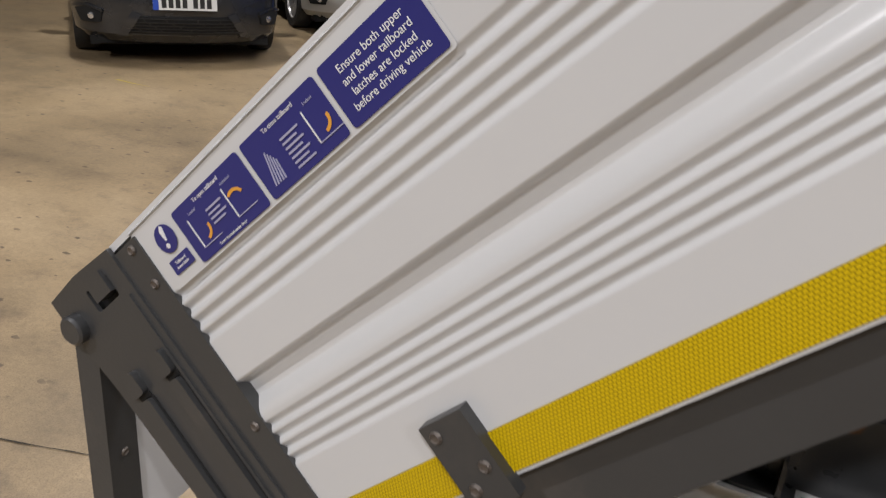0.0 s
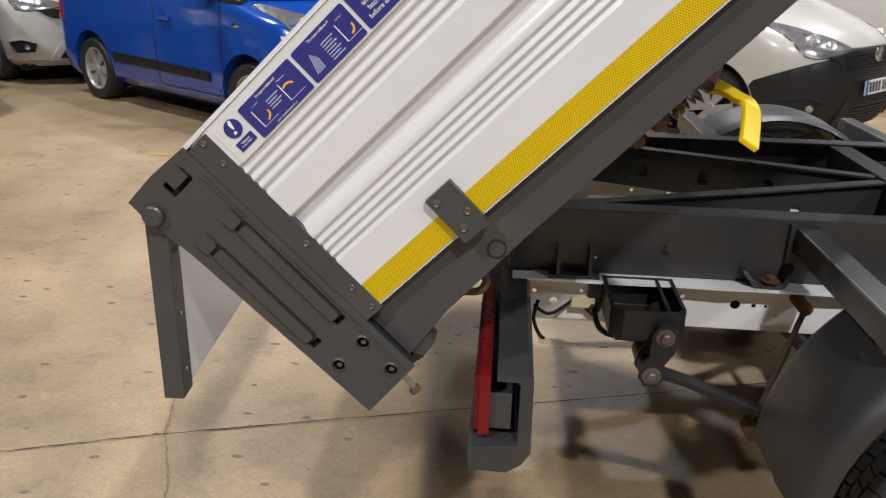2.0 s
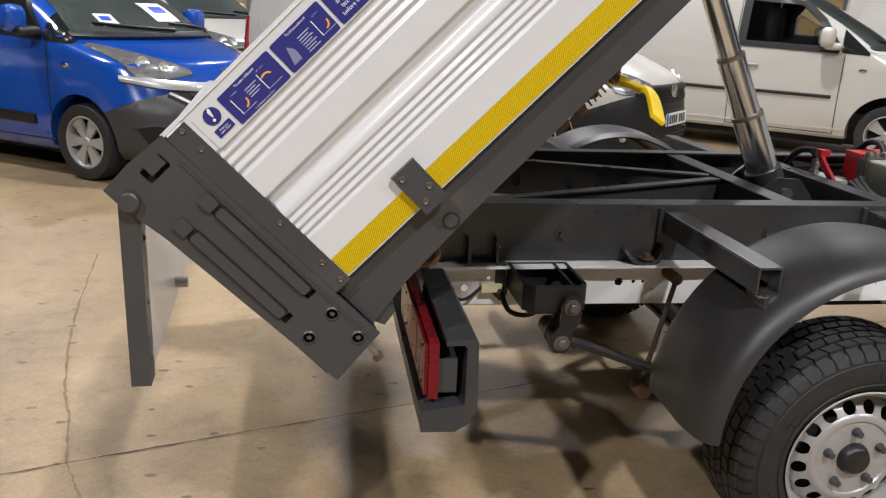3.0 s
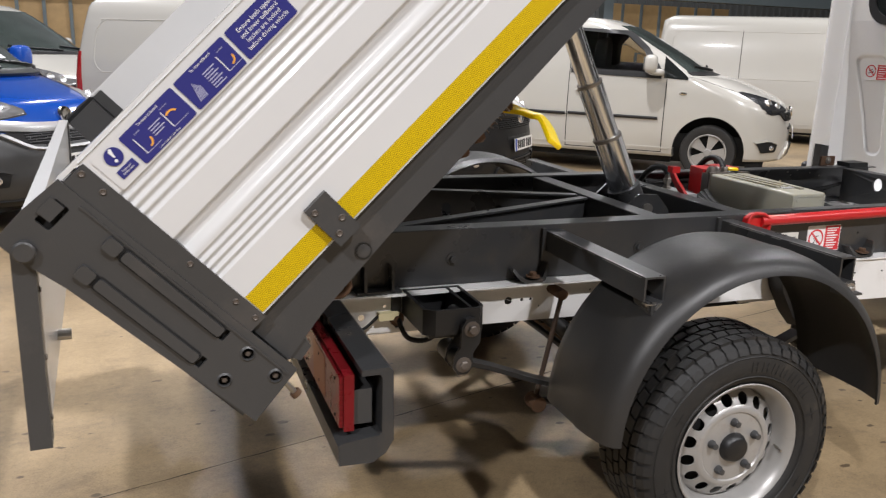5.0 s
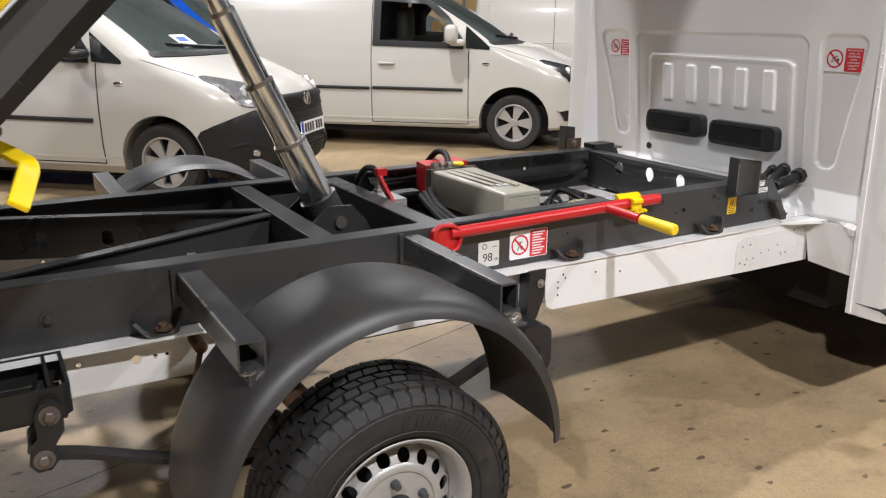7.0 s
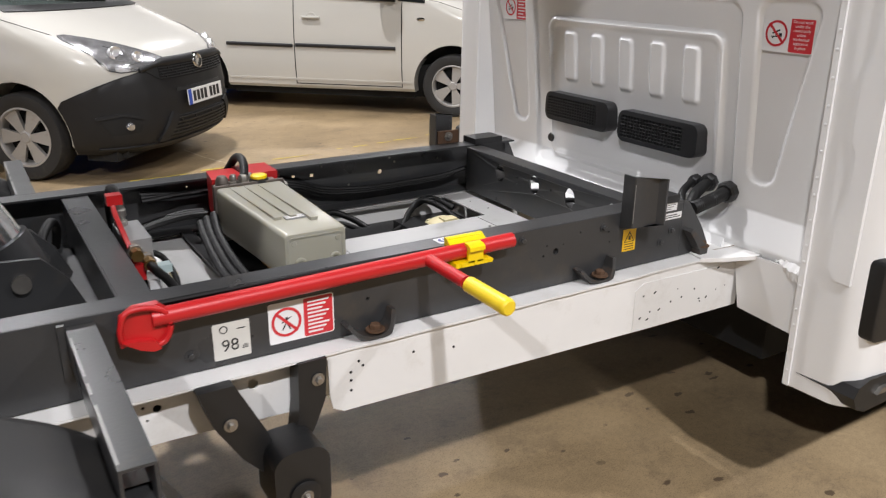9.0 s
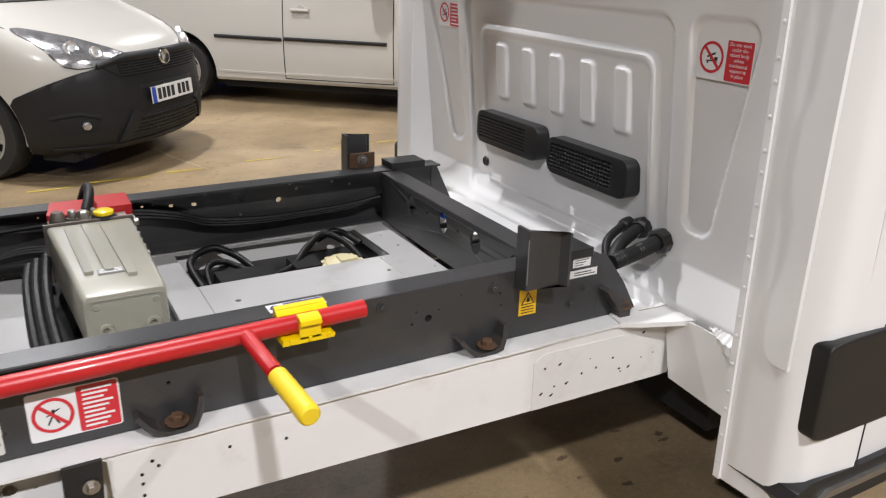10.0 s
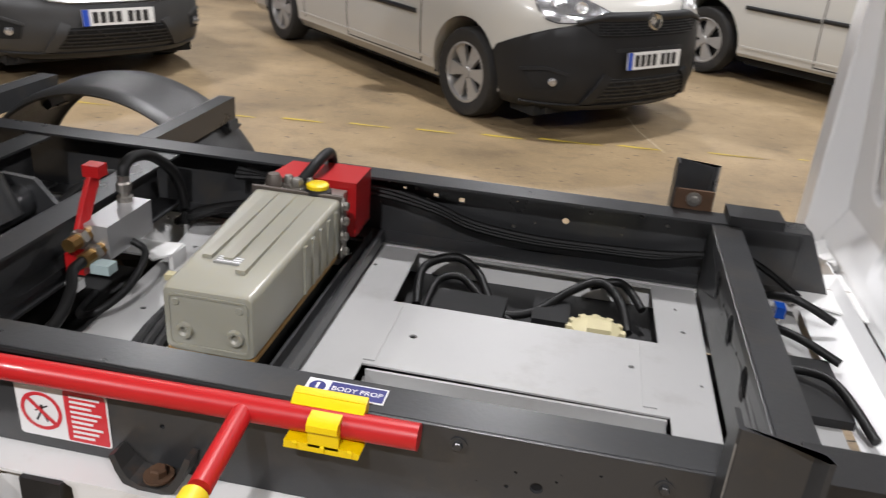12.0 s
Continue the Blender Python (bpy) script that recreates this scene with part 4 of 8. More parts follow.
        dh = part("door_handle", skin(s, "side", [(hx, hz), (hx + 0.19, hz)], [(hx, hz + 0.03), (hx + 0.19, hz + 0.03)], 0.026, 10, 3, sgn=sg, depth=0.03, swell=0.01), paint, v, smooth=True)
        part("handle_cup", turnedm([(0, 0.0015), (0.036, 0.003), (0.05, 0.006), (0.053, 0.0)], 20, Matrix.Translation((hx + 0.1, sg * (s.side(hx + 0.1, hz + 0.015) - 0.001), hz + 0.015)) @ Matrix.Rotation(-sg * HALF_PI, 4, "X")), paint, dh, smooth=True)
        mx, my, mz = sf - 0.17, sg * (half + 0.12), zb + 0.085
        mir = rounded(mx, my, mz + 0.02, 0.075, 0.09, 0.105)
        mi = part("mirror", mir, paint, v, "door mirror", smooth=True)
        part("mirror_foot", rounded(mx + 0.06, sg * (half + 0.06), mz - 0.07, 0.09, 0.1, 0.04), paint if not dark else M_BLACK, mi, smooth=True)
        part("mirror_glass", boxm(mx - 0.078, mx - 0.074, my - 0.07, my + 0.07, mz - 0.055, mz + 0.095), M_CHROME, mi)
        if trim_strip:
            for x0, x1 in ((-wb + 0.42, sr - 0.015), (sr + 0.02, sf - 0.06)):
                part("rubbing_strip", skin(s, "side", [(x0, trim_strip), (x1, trim_strip - 0.008)], [(x0, trim_strip + 0.034), (x1, trim_strip + 0.026)], 0.014, 16, 3, sgn=sg, depth=0.03, swell=0.006), M_BLACK, v, "thin black rubbing strip", smooth=True)
        if lower_trim:
            part("side_trim", skin(s, "side", [(-wb + 0.42, lower_trim), (-0.5, lower_trim - 0.02)], [(-wb + 0.42, lower_trim + 0.085), (-0.5, lower_trim + 0.06)], 0.014, 22, 3, sgn=sg, depth=0.03, swell=0.004), M_VANTRIM, v, "dark plastic side moulding", smooth=True)
        part("tail_lamp", skin(s, "side", [(-wb - over_r + 0.01, 0.75), (-wb - over_r + 0.15, 0.75)], [(-wb - over_r + 0.03, 1.25), (-wb - over_r + 0.12, 1.25)], 0.012, 4, 8, sgn=sg, depth=0.04), M_TAIL, v, "tall red tail lamp", smooth=True)
        part("side_repeater", turnedm([(0, 0.014), (0.012, 0.012), (0.018, 0.006), (0.02, 0)], 14, Matrix.Translation((sf + 0.2, sg * (s.side(sf + 0.2, zb - 0.22)), zb - 0.22)) @ Matrix.Rotation(-sg * HALF_PI, 4, "X") @ Matrix.Diagonal((2.2, 1, 1, 1))), M_CHROME, v, smooth=True)
    # windscreen, scuttle, wipers, papers behind the glass
    part("windscreen", skin(s, "nose", [(-0.66, zb + 0.025), (0.66, zb + 0.025)], [(-0.56, height - 0.14), (0.56, height - 0.14)], 0.006, 30, 10, depth=0.012), M_SCREEN, v, "greenish windscreen with its reflections put into the colour", smooth=True)
    part("scuttle", skin(s, "nose", [(-0.72, zb - 0.012), (0.72, zb - 0.012)], [(-0.68, zb + 0.025), (0.68, zb + 0.025)], 0.008, 30, 2), M_BLACK, v, smooth=True)
    for q0, q1 in ((-0.7, -0.12), (-0.1, 0.42)):
        part("wiper", skin(s, "nose", [(q0, zb + 0.02), (q1, zb + 0.07)], [(q0, zb + 0.03), (q1, zb + 0.08)], 0.03, 12, 1), M_BLACK, v)
    for q, z, wq, hz, mat in papers:
        part("screen_paper", skin(s, "nose", [(q, z), (q + wq, z)], [(q, z + hz), (q + wq, z + hz)], 0.009, 6, 4, depth=0.004), mat, v, "paper sheet in the windscreen")
        if mat is PAPER_W:
            part("printed_patch", skin(s, "nose", [(q + wq * 0.2, z + hz * 0.45), (q + wq * 0.8, z + hz * 0.45)], [(q + wq * 0.2, z + hz * 0.8), (q + wq * 0.8, z + hz * 0.8)], 0.0105, 4, 2, depth=0.003), M_PLATEBLUE, v)
    if cut:
        for yy in (-0.38, 0.38):
            seat = part("seat", rounded(sr + 0.32, yy, wl + 0.1, 0.09, 0.23, 0.3, 4), M_DARKIN, v, "dark fabric seat", smooth=True)
            part("headrest", rounded(sr + 0.29, yy, wl + 0.4, 0.05, 0.13, 0.1, 3), M_DARKIN, seat, smooth=True)
        part("dashboard", rounded(sf - 0.02, 0, wl - 0.02, 0.2, 0.7, 0.1, 4), M_DARKIN, v, smooth=True)
        part("steering_wheel", hosem([(sf - 0.3 + 0.07 * math.sin(a * 0.5236), 0.38 + 0.17 * math.cos(a * 0.5236), wl + 0.06 + 0.16 * math.sin(a * 0.5236)) for a in range(13)], 0.014, 8, 3), M_BLACK, v, smooth=True)
    return v


M_CLEAR = glass_material("clear_cover", (0.93, 0.95, 0.95), 0.03)
PAPER_Y, PAPER_W = M_YELLOW, M_PLATE
van("white_van", "white small van with a dark plastic bumper, parked on the concrete", M_VANWHITE, pose(1.12, 4.9, 0, 0, 0, -43), wb=3.0, height=1.85, half=0.87, over_f=0.94, arch=0.065, bumper=M_VANTRIM, trim_strip=0.64, cut=True, foot=0.82, papers=((0.1, 1.22, 0.16, 0.1, PAPER_W),))
van("white_van", "white van with black rubbing strips and alloy wheels", M_VANWHITE, pose(5.12, 5.62, 0, 0, 0, -42.5), wb=2.85, height=1.86, half=0.88, over_f=0.86, arch=0.085, zb=1.19, foot=0.94, spokes=5, sill=0.24, trim_strip=0.67, style="plain", lamp_dark=True, seams=(-0.53, -1.68), cut=True, papers=((-0.5, 1.58, 0.14, 0.07, PAPER_Y), (-0.5, 1.47, 0.16, 0.09, PAPER_W)))
van("blue_van", "bright blue small van with a dark bumper and silver strip", M_VANBLUE, pose(-2.7, 4.53, 0, 0, 0, -35), wb=2.46, height=1.72, half=0.84, over_f=0.9, over_r=0.62, r=0.3, zb=1.1, edge=0.91, foot=0.7, chin=0.15, bumper=M_VANTRIM_GREY, style="plain", lower_trim=0.42, silver=True, seams=(-0.32, -1.3), papers=((-0.3, 1.2, 0.24, 0.14, PAPER_W), (0.2, 1.16, 0.14, 0.09, PAPER_W)))
van("grey_van", "dark grey van facing the truck, parked on the concrete", M_VANGREY, pose(-6.69, 4.15, 0, 0, 0, -40), wb=2.9, height=1.9, half=0.9, over_f=0.9)
van("white_van", "white car-based van behind the blue one", M_VANWHITE, pose(-6.3, 6.8, 0, 0, 0, -38), wb=2.7, height=1.8, half=0.86, over_f=0.85, spokes=7)
van("white_van", "white van in the second row behind the blue one", M_VANWHITE, pose(-2.7, 9.6, 0, 0, 0, -40), wb=2.7, height=1.85, half=0.88)
van("blue_van", "blue van in the second row behind the white ones", M_VANBLUE, pose(3.3, 10.6, 0, 0, 0, -40), wb=2.7, height=1.95, half=0.88)
van("white_van", "large plain white van in the second row", M_VANWHITE, pose(11.12, 7.21, 0, 0, 0, -40), wb=3.9, height=2.09, half=0.95, over_r=0.9)

# ---- the tipper truck ----
BED = pose(-1.33, 0, 0.654, 0, -45, 0)          # raised body: u along the floor, w up from it
BED_FAR = pose(-1.405, 0, 0.654, 0, -45, 0)     # its far side stands a little further back
TRUCK = thing("tipper_truck", "white chassis-cab tipper truck with its dark grey body raised", "truck")
BOLT = bolt_mesh("bolt", 0.011, 0.013, M_FRAME)
BOLT_SMALL = bolt_mesh("bolt", 0.007, 0.008, M_FRAME)
BOLT_STEEL = bolt_mesh("bolt", 0.01, 0.012, M_STEEL)
BOLT_DARK = bolt_mesh("bolt", 0.013, 0.014, M_DARKSTEEL)
BOLT_RUST = bolt_mesh("bolt", 0.013, 0.016, M_RUST)
rb = bmesh.new()
turned(rb, [(0, 0.0015), (0.003, 0.0018), (0.0045, 0.0028), (0.0065, 0.0)], 12)
RIVET = bpy.data.meshes.new("rivet")
rb.to_mesh(RIVET)
rb.free()
RIVET.materials.append(M_DARKSTEEL)
RIVET_PALE = RIVET.copy()
RIVET_PALE.materials.clear()
RIVET_PALE.materials.append(M_STEEL)
OUT = {-1: Matrix.Rotation(HALF_PI, 4, "X"), 1: Matrix.Rotation(-HALF_PI, 4, "X")}   # turns z outwards


def channel(name, x0, x1, web, inner, z0, z1, material=None, t=0.006, label="", holes=(), parent=None):
    """A folded channel along x: the web at y = web, its flanges reaching to y = inner."""
    s = 1 if inner > web else -1
    material = material or M_FRAME
    bm = plate_with_holes([(x0, z0), (x1, z0), (x1, z1), (x0, z1)], holes, "y", web, web + s * t)
    for a, b in ((z0, z0 + t), (z1 - t, z1)):
        y0, y1 = sorted((web + s * t, inner))
        box(bm, x0, x1, y0, y1, a, b)
    return part(name, bm, material, parent or TRUCK, label, bevel=0.002)


def circle(cx, cz, r, n=14):
    return [(cx + r * math.cos(2 * math.pi * i / n), cz + r * math.sin(2 * math.pi * i / n)) for i in range(n)]


def slot(cx, cz, w, h, n=6):
    return round_rect(cx, cz, w, h, min(w, h) / 2 - 1e-4, n)


# body sides
def wavy(w):
    """How far the board stands out at height w."""
    if w > 0.57:
        return 0.004 - (w - 0.57) * 1.2
    if w > 0.4905:
        return 0.0
    if 0.4185 < w:
        return -0.0027 * (1 - math.cos((w - 0.4185) / 0.018 * 2 * math.pi))
    if 0.357 < w < 0.368:
        return -0.0075 * (1 - math.cos((0.368 - w) / 0.011 * math.pi))
    if 0.34 < w <= 0.357:
        return -0.015
    if 0.316 < w <= 0.34:
        return -0.015 * (1 - math.cos((w - 0.316) / 0.024 * HALF_PI))
    if 0.2505 < w < 0.3125:
        return -0.0027 * (1 - math.cos((w - 0.2505) / 0.0155 * 2 * math.pi))
    return 0.0


def body_side(sg):
    y_out = sg * 1.118
    bed = BED if sg < 0 else BED_FAR
    # corrugated board
    ws = [0.142]
    while ws[-1] < 0.577:
        ws.append(round(ws[-1] + 0.0013, 4))
    rows = []
    for u in (0.172, 0.9, 1.9, 2.93):
        rows.append([(u, y_out + sg * wavy(w), w) for w in ws])
    bm = grid_panel(rows)
    # inner skin, top rim and closing ends
    y_in = sg * 1.088
    box(bm, 0.172, 2.93, min(y_in, y_in - sg * 0.004), max(y_in, y_in - sg * 0.004), 0.142, 0.574)
    box(bm, 0.128, 2.93, min(y_out, y_in - sg * 0.004) + 0.001, max(y_out, y_in - sg * 0.004) - 0.001, 0.5705, 0.579)
    board = part("dropside", bm, M_ALU, TRUCK, "white ribbed aluminium dropside", smooth=True, at=bed)
    # end cap of the board with its rivets
    cap = part("dropside_end_cap", boxm(0.132, 0.178, min(y_out + sg * 0.0025, sg * 1.08), max(y_out + sg * 0.0025, sg * 1.08), 0.136, 0.566), M_GREY, board, bevel=0.003)
    for w in (0.556, 0.51, 0.313, 0.2, 0.15):
        shared("rivet", RIVET, cap, Matrix.Translation((0.163, y_out + sg * 0.003, w)) @ OUT[sg])
    # tape strip in two lengths and the latch plate between
    for a, b in ((0.18, 0.378), (0.432, 2.92)):
        part("reflective_tape", boxm(a, b, min(y_out, y_out + sg * 0.0022), max(y_out, y_out + sg * 0.0022), 0.1465, 0.192), M_TAPE, board, "yellow honeycomb reflective tape")
    for u0 in (0.405, 2.6):
        hp = prismm([(u0 - 0.029, 0.228), (u0 + 0.028, 0.228), (u0 + 0.028, 0.128), (u0 - 0.029, 0.128)], "y", min(y_out, y_out + sg * 0.016), max(y_out, y_out + sg * 0.016))
        hinge = part("hinge_plate", hp, M_GREY, board, "dark grey hinge plate with three screws", smooth=True, bevel=0.005)
        for du, w in ((-0.016, 0.213), (0.014, 0.168), (-0.012, 0.15)):
            shared("screw", RIVET, hinge, Matrix.Translation((u0 + du, y_out + sg * 0.0165, w)) @ OUT[sg] @ Matrix.Diagonal((1.15, 1.15, 1.1, 1)))
    # lower rail of the body
    y_r = sg * 1.096
    rail = part("body_rail", prismm([(0.137, 0.028), (0.25, 0.046), (0.45, 0.057), (1.1, 0.07), (2.97, 0.076), (2.97, 0.139), (0.137, 0.139)], "y", min(y_r, sg * 1.03), max(y_r, sg * 1.03)), M_GREY, TRUCK, "dark grey side rail of the tipping body", bevel=0.002, at=bed)
    part("plug", turnedm([(0, 0.004), (0.011, 0.004), (0.014, 0.003), (0.014, 0)], 20, Matrix.Translation((0.4, y_r, 0.075)) @ OUT[sg]), M_GREY, rail, smooth=True)
    part("plug_rim", turnedm([(0.0145, 0.0025), (0.0175, 0.0025), (0.0175, 0)], 20, Matrix.Translation((0.4, y_r, 0.075)) @ OUT[sg]), M_BLACK, rail, smooth=True)
    # rear corner post
    holes = [circle(0.1, 0.11, 0.0115), circle(0.032, 0.107, 0.0115), circle(0.1, 0.036, 0.0115), round_rect(0.078, 0.543, 0.052, 0.03, 0.004, 3)]
    holes += [round_rect(0.101, 0.172, 0.024, 0.012, 0.002, 2), round_rect(0.033, 0.168, 0.024, 0.012, 0.002, 2)]
    outline = [(0.006, 0.0), (0.138, 0.012), (0.131, 0.577), (0.05, 0.583), (-0.018, 0.58), (-0.019, 0.535), (-0.008, 0.44)]
    y_p = sg * 1.124
    post = part("corner_post", plate_with_holes(outline, holes, "y", y_p, y_p - sg * 0.006), M_GREY, TRUCK, "dark grey pressed rear corner post", at=bed)
    # near-black fill added behind the post plate, shade for its holes
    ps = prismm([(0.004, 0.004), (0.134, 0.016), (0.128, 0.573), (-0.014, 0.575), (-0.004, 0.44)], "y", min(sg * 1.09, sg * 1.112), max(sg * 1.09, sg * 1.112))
    part("post_dark_fill", ps, M_DARKIN, post)
    part("post_fold", boxm(0.117, 0.121, min(y_p, y_p + sg * 0.003), max(y_p, y_p + sg * 0.003), 0.02, 0.52), M_GREY, post)
    for u in (0.101, 0.033):
        bar = bmesh.new()
        prism(bm=bar, pts=round_rect(u, 0.295, 0.021, 0.232, 0.006, 3), axis="y", a=min(y_p, y_p + sg * 0.008), b=max(y_p, y_p + sg * 0.008))
        part("pressed_bar", bar, M_GREY, post, smooth=True, bevel=0.003)
        part("tab_slot", prismm(round_rect(u, 0.4155, 0.024, 0.008, 0.002, 2), "y", min(y_p, y_p + sg * 0.0022), max(y_p, y_p + sg * 0.0022)), M_DARKIN, post)
        part("bar_groove", prismm(round_rect(u, 0.295, 0.0285, 0.24, 0.008, 3), "y", min(y_p, y_p + sg * 0.0012), max(y_p, y_p + sg * 0.0012)), M_DARKIN, post)
        part("pressed_dome", prismm(round_rect(u - 0.001, 0.434, 0.027, 0.031, 0.006, 3), "y", min(y_p + sg * 0.009, y_p - sg * 0.002), max(y_p + sg * 0.009, y_p - sg * 0.002)), M_GREY, post, smooth=True, bevel=0.0055)
    for u, w in ((0.1, 0.11), (0.032, 0.107), (0.1, 0.036)):
        part("hole_rim", turnedm([(0.0115, 0), (0.0125, 0.0025), (0.0165, 0.0)], 18, Matrix.Translation((u, y_p, w)) @ OUT[sg]), M_GREY, post, smooth=True)
        shared("bolt", BOLT_DARK, post, Matrix.Translation((u, y_p - sg * 0.016, w - 0.001)) @ OUT[sg] @ Matrix.Diagonal((0.5, 0.5, 0.8, 1)))
    pin = turnedm([(0, 0.014), (0.016, 0.014), (0.0195, 0.011), (0.0195, 0)], 22, Matrix.Translation((0.0, y_p, 0.533)) @ OUT[sg])
    part("hinge_pin", pin, M_GREY, post, smooth=True)
    part("latch_tongue", boxm(0.066, 0.101, min(y_p + sg * 0.005, sg * 1.11), max(y_p + sg * 0.005, sg * 1.11), 0.537, 0.5655), M_GREY, post, bevel=0.007, smooth=True)
    # return face of the post towards the inside
    part("post_return", boxm(-0.01, 0.128, min(sg * 1.03, sg * 1.088), max(sg * 1.03, sg * 1.088), 0.014, 0.56), M_GREY, post)
    return board, rail, post


board_near, rail_near, post_near = body_side(-1)
board_far, rail_far, post_far = body_side(1)


def decals(board):
    """The three blue instruction panels, the round warning sign and the small tag on the near board."""
    y = -1.1205

    def at(u, w, lift=0.0):
        return Matrix.Translation((u, y - lift, w)) @ Matrix.Rotation(HALF_PI, 4, "X")

    def sheet(name, u0, u1, w0, w1, mat, parent, lift, r=0.004, label=""):
        return part(name, prismm(round_rect((u0 + u1) / 2, (w0 + w1) / 2, u1 - u0, w1 - w0, r, 3), "y", y - lift - 0.0006, y - lift), mat, parent, label)
    back = sheet("label_backing", 0.188, 0.636, 0.487, 0.558, M_ALU, board, -0.0012, label="long white sticker with three blue instruction panels")
    for k, (u0, u1) in enumerate(((0.249, 0.376), (0.383, 0.502), (0.509, 0.632))):
        blue = sheet("blue_panel", u0, u1, 0.4905, 0.554, M_BLUE_LABEL, back, 0.0004)
        cu = (u0 + u1) / 2
        if k == 2:
            words("lettering", "Ensure both upper\nand lower tailboard\nlatches are locked\nbefore driving vehicle", 0.0112, M_WHITE_LABEL, blue, at(cu, 0.522, 0.0014), spacing=1.05)
        else:
            words("lettering", "To open tailboard" if k == 0 else "To close tailboard", 0.0066, M_WHITE_LABEL, blue, at(cu, 0.5475, 0.0014))
            if k == 0:
                words("lettering", "Locked", 0.0045, M_PALE_INK, blue, at(u0 + 0.03, 0.54, 0.0014))
                words("lettering", "Unlocked", 0.0045, M_PALE_INK, blue, at(u0 + 0.094, 0.54, 0.0014))
                words("lettering", "Lever located under floor", 0.0048, M_WHITE_LABEL, blue, at(cu, 0.4945, 0.0014))
            else:
                words("lettering", "Locked", 0.0045, M_PALE_INK, blue, at(u0 + 0.1, 0.54, 0.0014))
            for j in range(4 if k == 0 else 7):
                ww = 0.529 - 0.0052 * j
                sheet("text_bar", u0 + 0.048, u0 + 0.076 - 0.006 * (j % 2), ww, ww + 0.0021, M_PALE_INK, blue, 0.0014, 0.0009)
            for ux in ((0.016, 0.082) if k == 0 else (0.086,)):
                sheet("drawn_post", u0 + ux, u0 + ux + 0.0016, 0.502, 0.536, M_WHITE_LABEL, blue, 0.0014, 0.0007)
                sheet("drawn_floor", u0 + ux, u0 + ux + 0.034, 0.5015, 0.5026, M_PALE_INK, blue, 0.0014, 0.0005)
                arc = bmesh.new()
                ring = []
                for i in range(9):
                    a = radians(-80 + 12 * i) if k == 1 or ux < 0.05 else radians(20 + 14 * i)
                    ring.append((math.cos(a), math.sin(a)))
                pts = [(u0 + ux + 0.012 + 0.014 * c, 0.517 + 0.012 * s) for c, s in ring] + [(u0 + ux + 0.012 + 0.0105 * c, 0.517 + 0.0085 * s) for c, s in reversed(ring)]
                prism(arc, pts, "y", y - 0.0018, y - 0.0013)
                part("drawn_lever", arc, M_ORANGE_INK, blue)
            if k == 1:
                for j in range(5):
                    sk = prismm([(u0 + 0.012 + 0.004 * j, 0.5), (u0 + 0.014 + 0.004 * j, 0.5), (u0 + 0.024 + 0.002 * j, 0.532 - 0.003 * j), (u0 + 0.0225 + 0.002 * j, 0.532 - 0.003 * j)], "y", y - 0.0018, y - 0.0013)
                    part("drawn_board", sk, M_PALE_INK, blue)
    disc = part("warning_sign", turnedm([(0, 0.001), (0.0165, 0.001), (0.0165, 0)], 28, Matrix.Translation((0.2215, y - 0.0003, 0.5385)) @ OUT[-1]), M_BLUE_LABEL, back, "round blue warning sign with a white mark")
    part("mark_stroke", prismm([(0.2195, 0.548), (0.224, 0.5535), (0.2275, 0.551), (0.223, 0.536), (0.2205, 0.5365)], "y", y - 0.002, y - 0.0014), M_WHITE_LABEL, disc)
    part("mark_dot", turnedm([(0, 0.0006), (0.003, 0.0006), (0.003, 0)], 12, Matrix.Translation((0.2195, y - 0.0014, 0.5305)) @ OUT[-1]), M_WHITE_LABEL, disc)
    tag = sheet("small_tag", 0.203, 0.241, 0.4995, 0.5165, M_BLUE_LABEL, back, 0.0004, 0.0015)
    words("lettering", "Tailboard\nlower latch", 0.0052, M_WHITE_LABEL, tag, at(0.222, 0.508, 0.0014))


decals(board_near)

# body floor, headboard, underside
floor_b = part("body_floor", boxm(0.14, 2.94, -1.03, 1.03, 0.112, 0.128), M_ALU, TRUCK, "white steel floor of the tipping body", at=BED)
for i in range(9):
    u = 0.3 + 0.31 * i
    part("cross_bearer", boxm(u, u + 0.05, -1.02, 1.02, 0.05 if u > 0.6 else 0.075, 0.111), M_FRAME, floor_b)
for y in (-0.42, 0.42):
    part("long_bearer", boxm(0.3, 2.9, y - 0.04, y + 0.04, -0.02, 0.05), M_FRAME, floor_b)
part("headboard", boxm(2.941, 2.97, -1.1, 1.1, 0.1, 0.72), M_GREY, TRUCK, at=BED)
part("rear_sill", boxm(0.02, 0.139, -1.03, 1.03, 0.06, 0.125), M_GREY, TRUCK, "dark grey rear sill of the body", at=BED)
for y in (-0.95, 0.95):
    part("sill_catch", prismm([(0.03, -0.02), (0.1, -0.03), (0.125, 0.02), (0.11, 0.06), (0.04, 0.06)], "y", y - 0.03, y + 0.03), M_FRAME, TRUCK, at=BED, bevel=0.003)

# tailboard hanging from its top pins
HANG = Matrix.Translation((-1.711, -1.112, 0)) @ Matrix.Rotation(radians(3.1), 4, "Z") @ Matrix.Translation((1.711, 1.112, 0))
tail = part("tailboard", boxm(-1.722, -1.7, -1.06, 1.06, 0.656, 1.044), M_ALU, TRUCK, "white tailboard hanging open from its top hinges", at=HANG)
for sg in (-1, 1):
    part("end_channel", boxm(-1.732, -1.694, min(sg * 1.06, sg * 1.112), max(sg * 1.06, sg * 1.112), 0.65, 1.05), M_GREY, tail, bevel=0.004)
part("top_edge", boxm(-1.728, -1.696, -1.06, 1.06, 1.044, 1.056), M_ALU, tail)
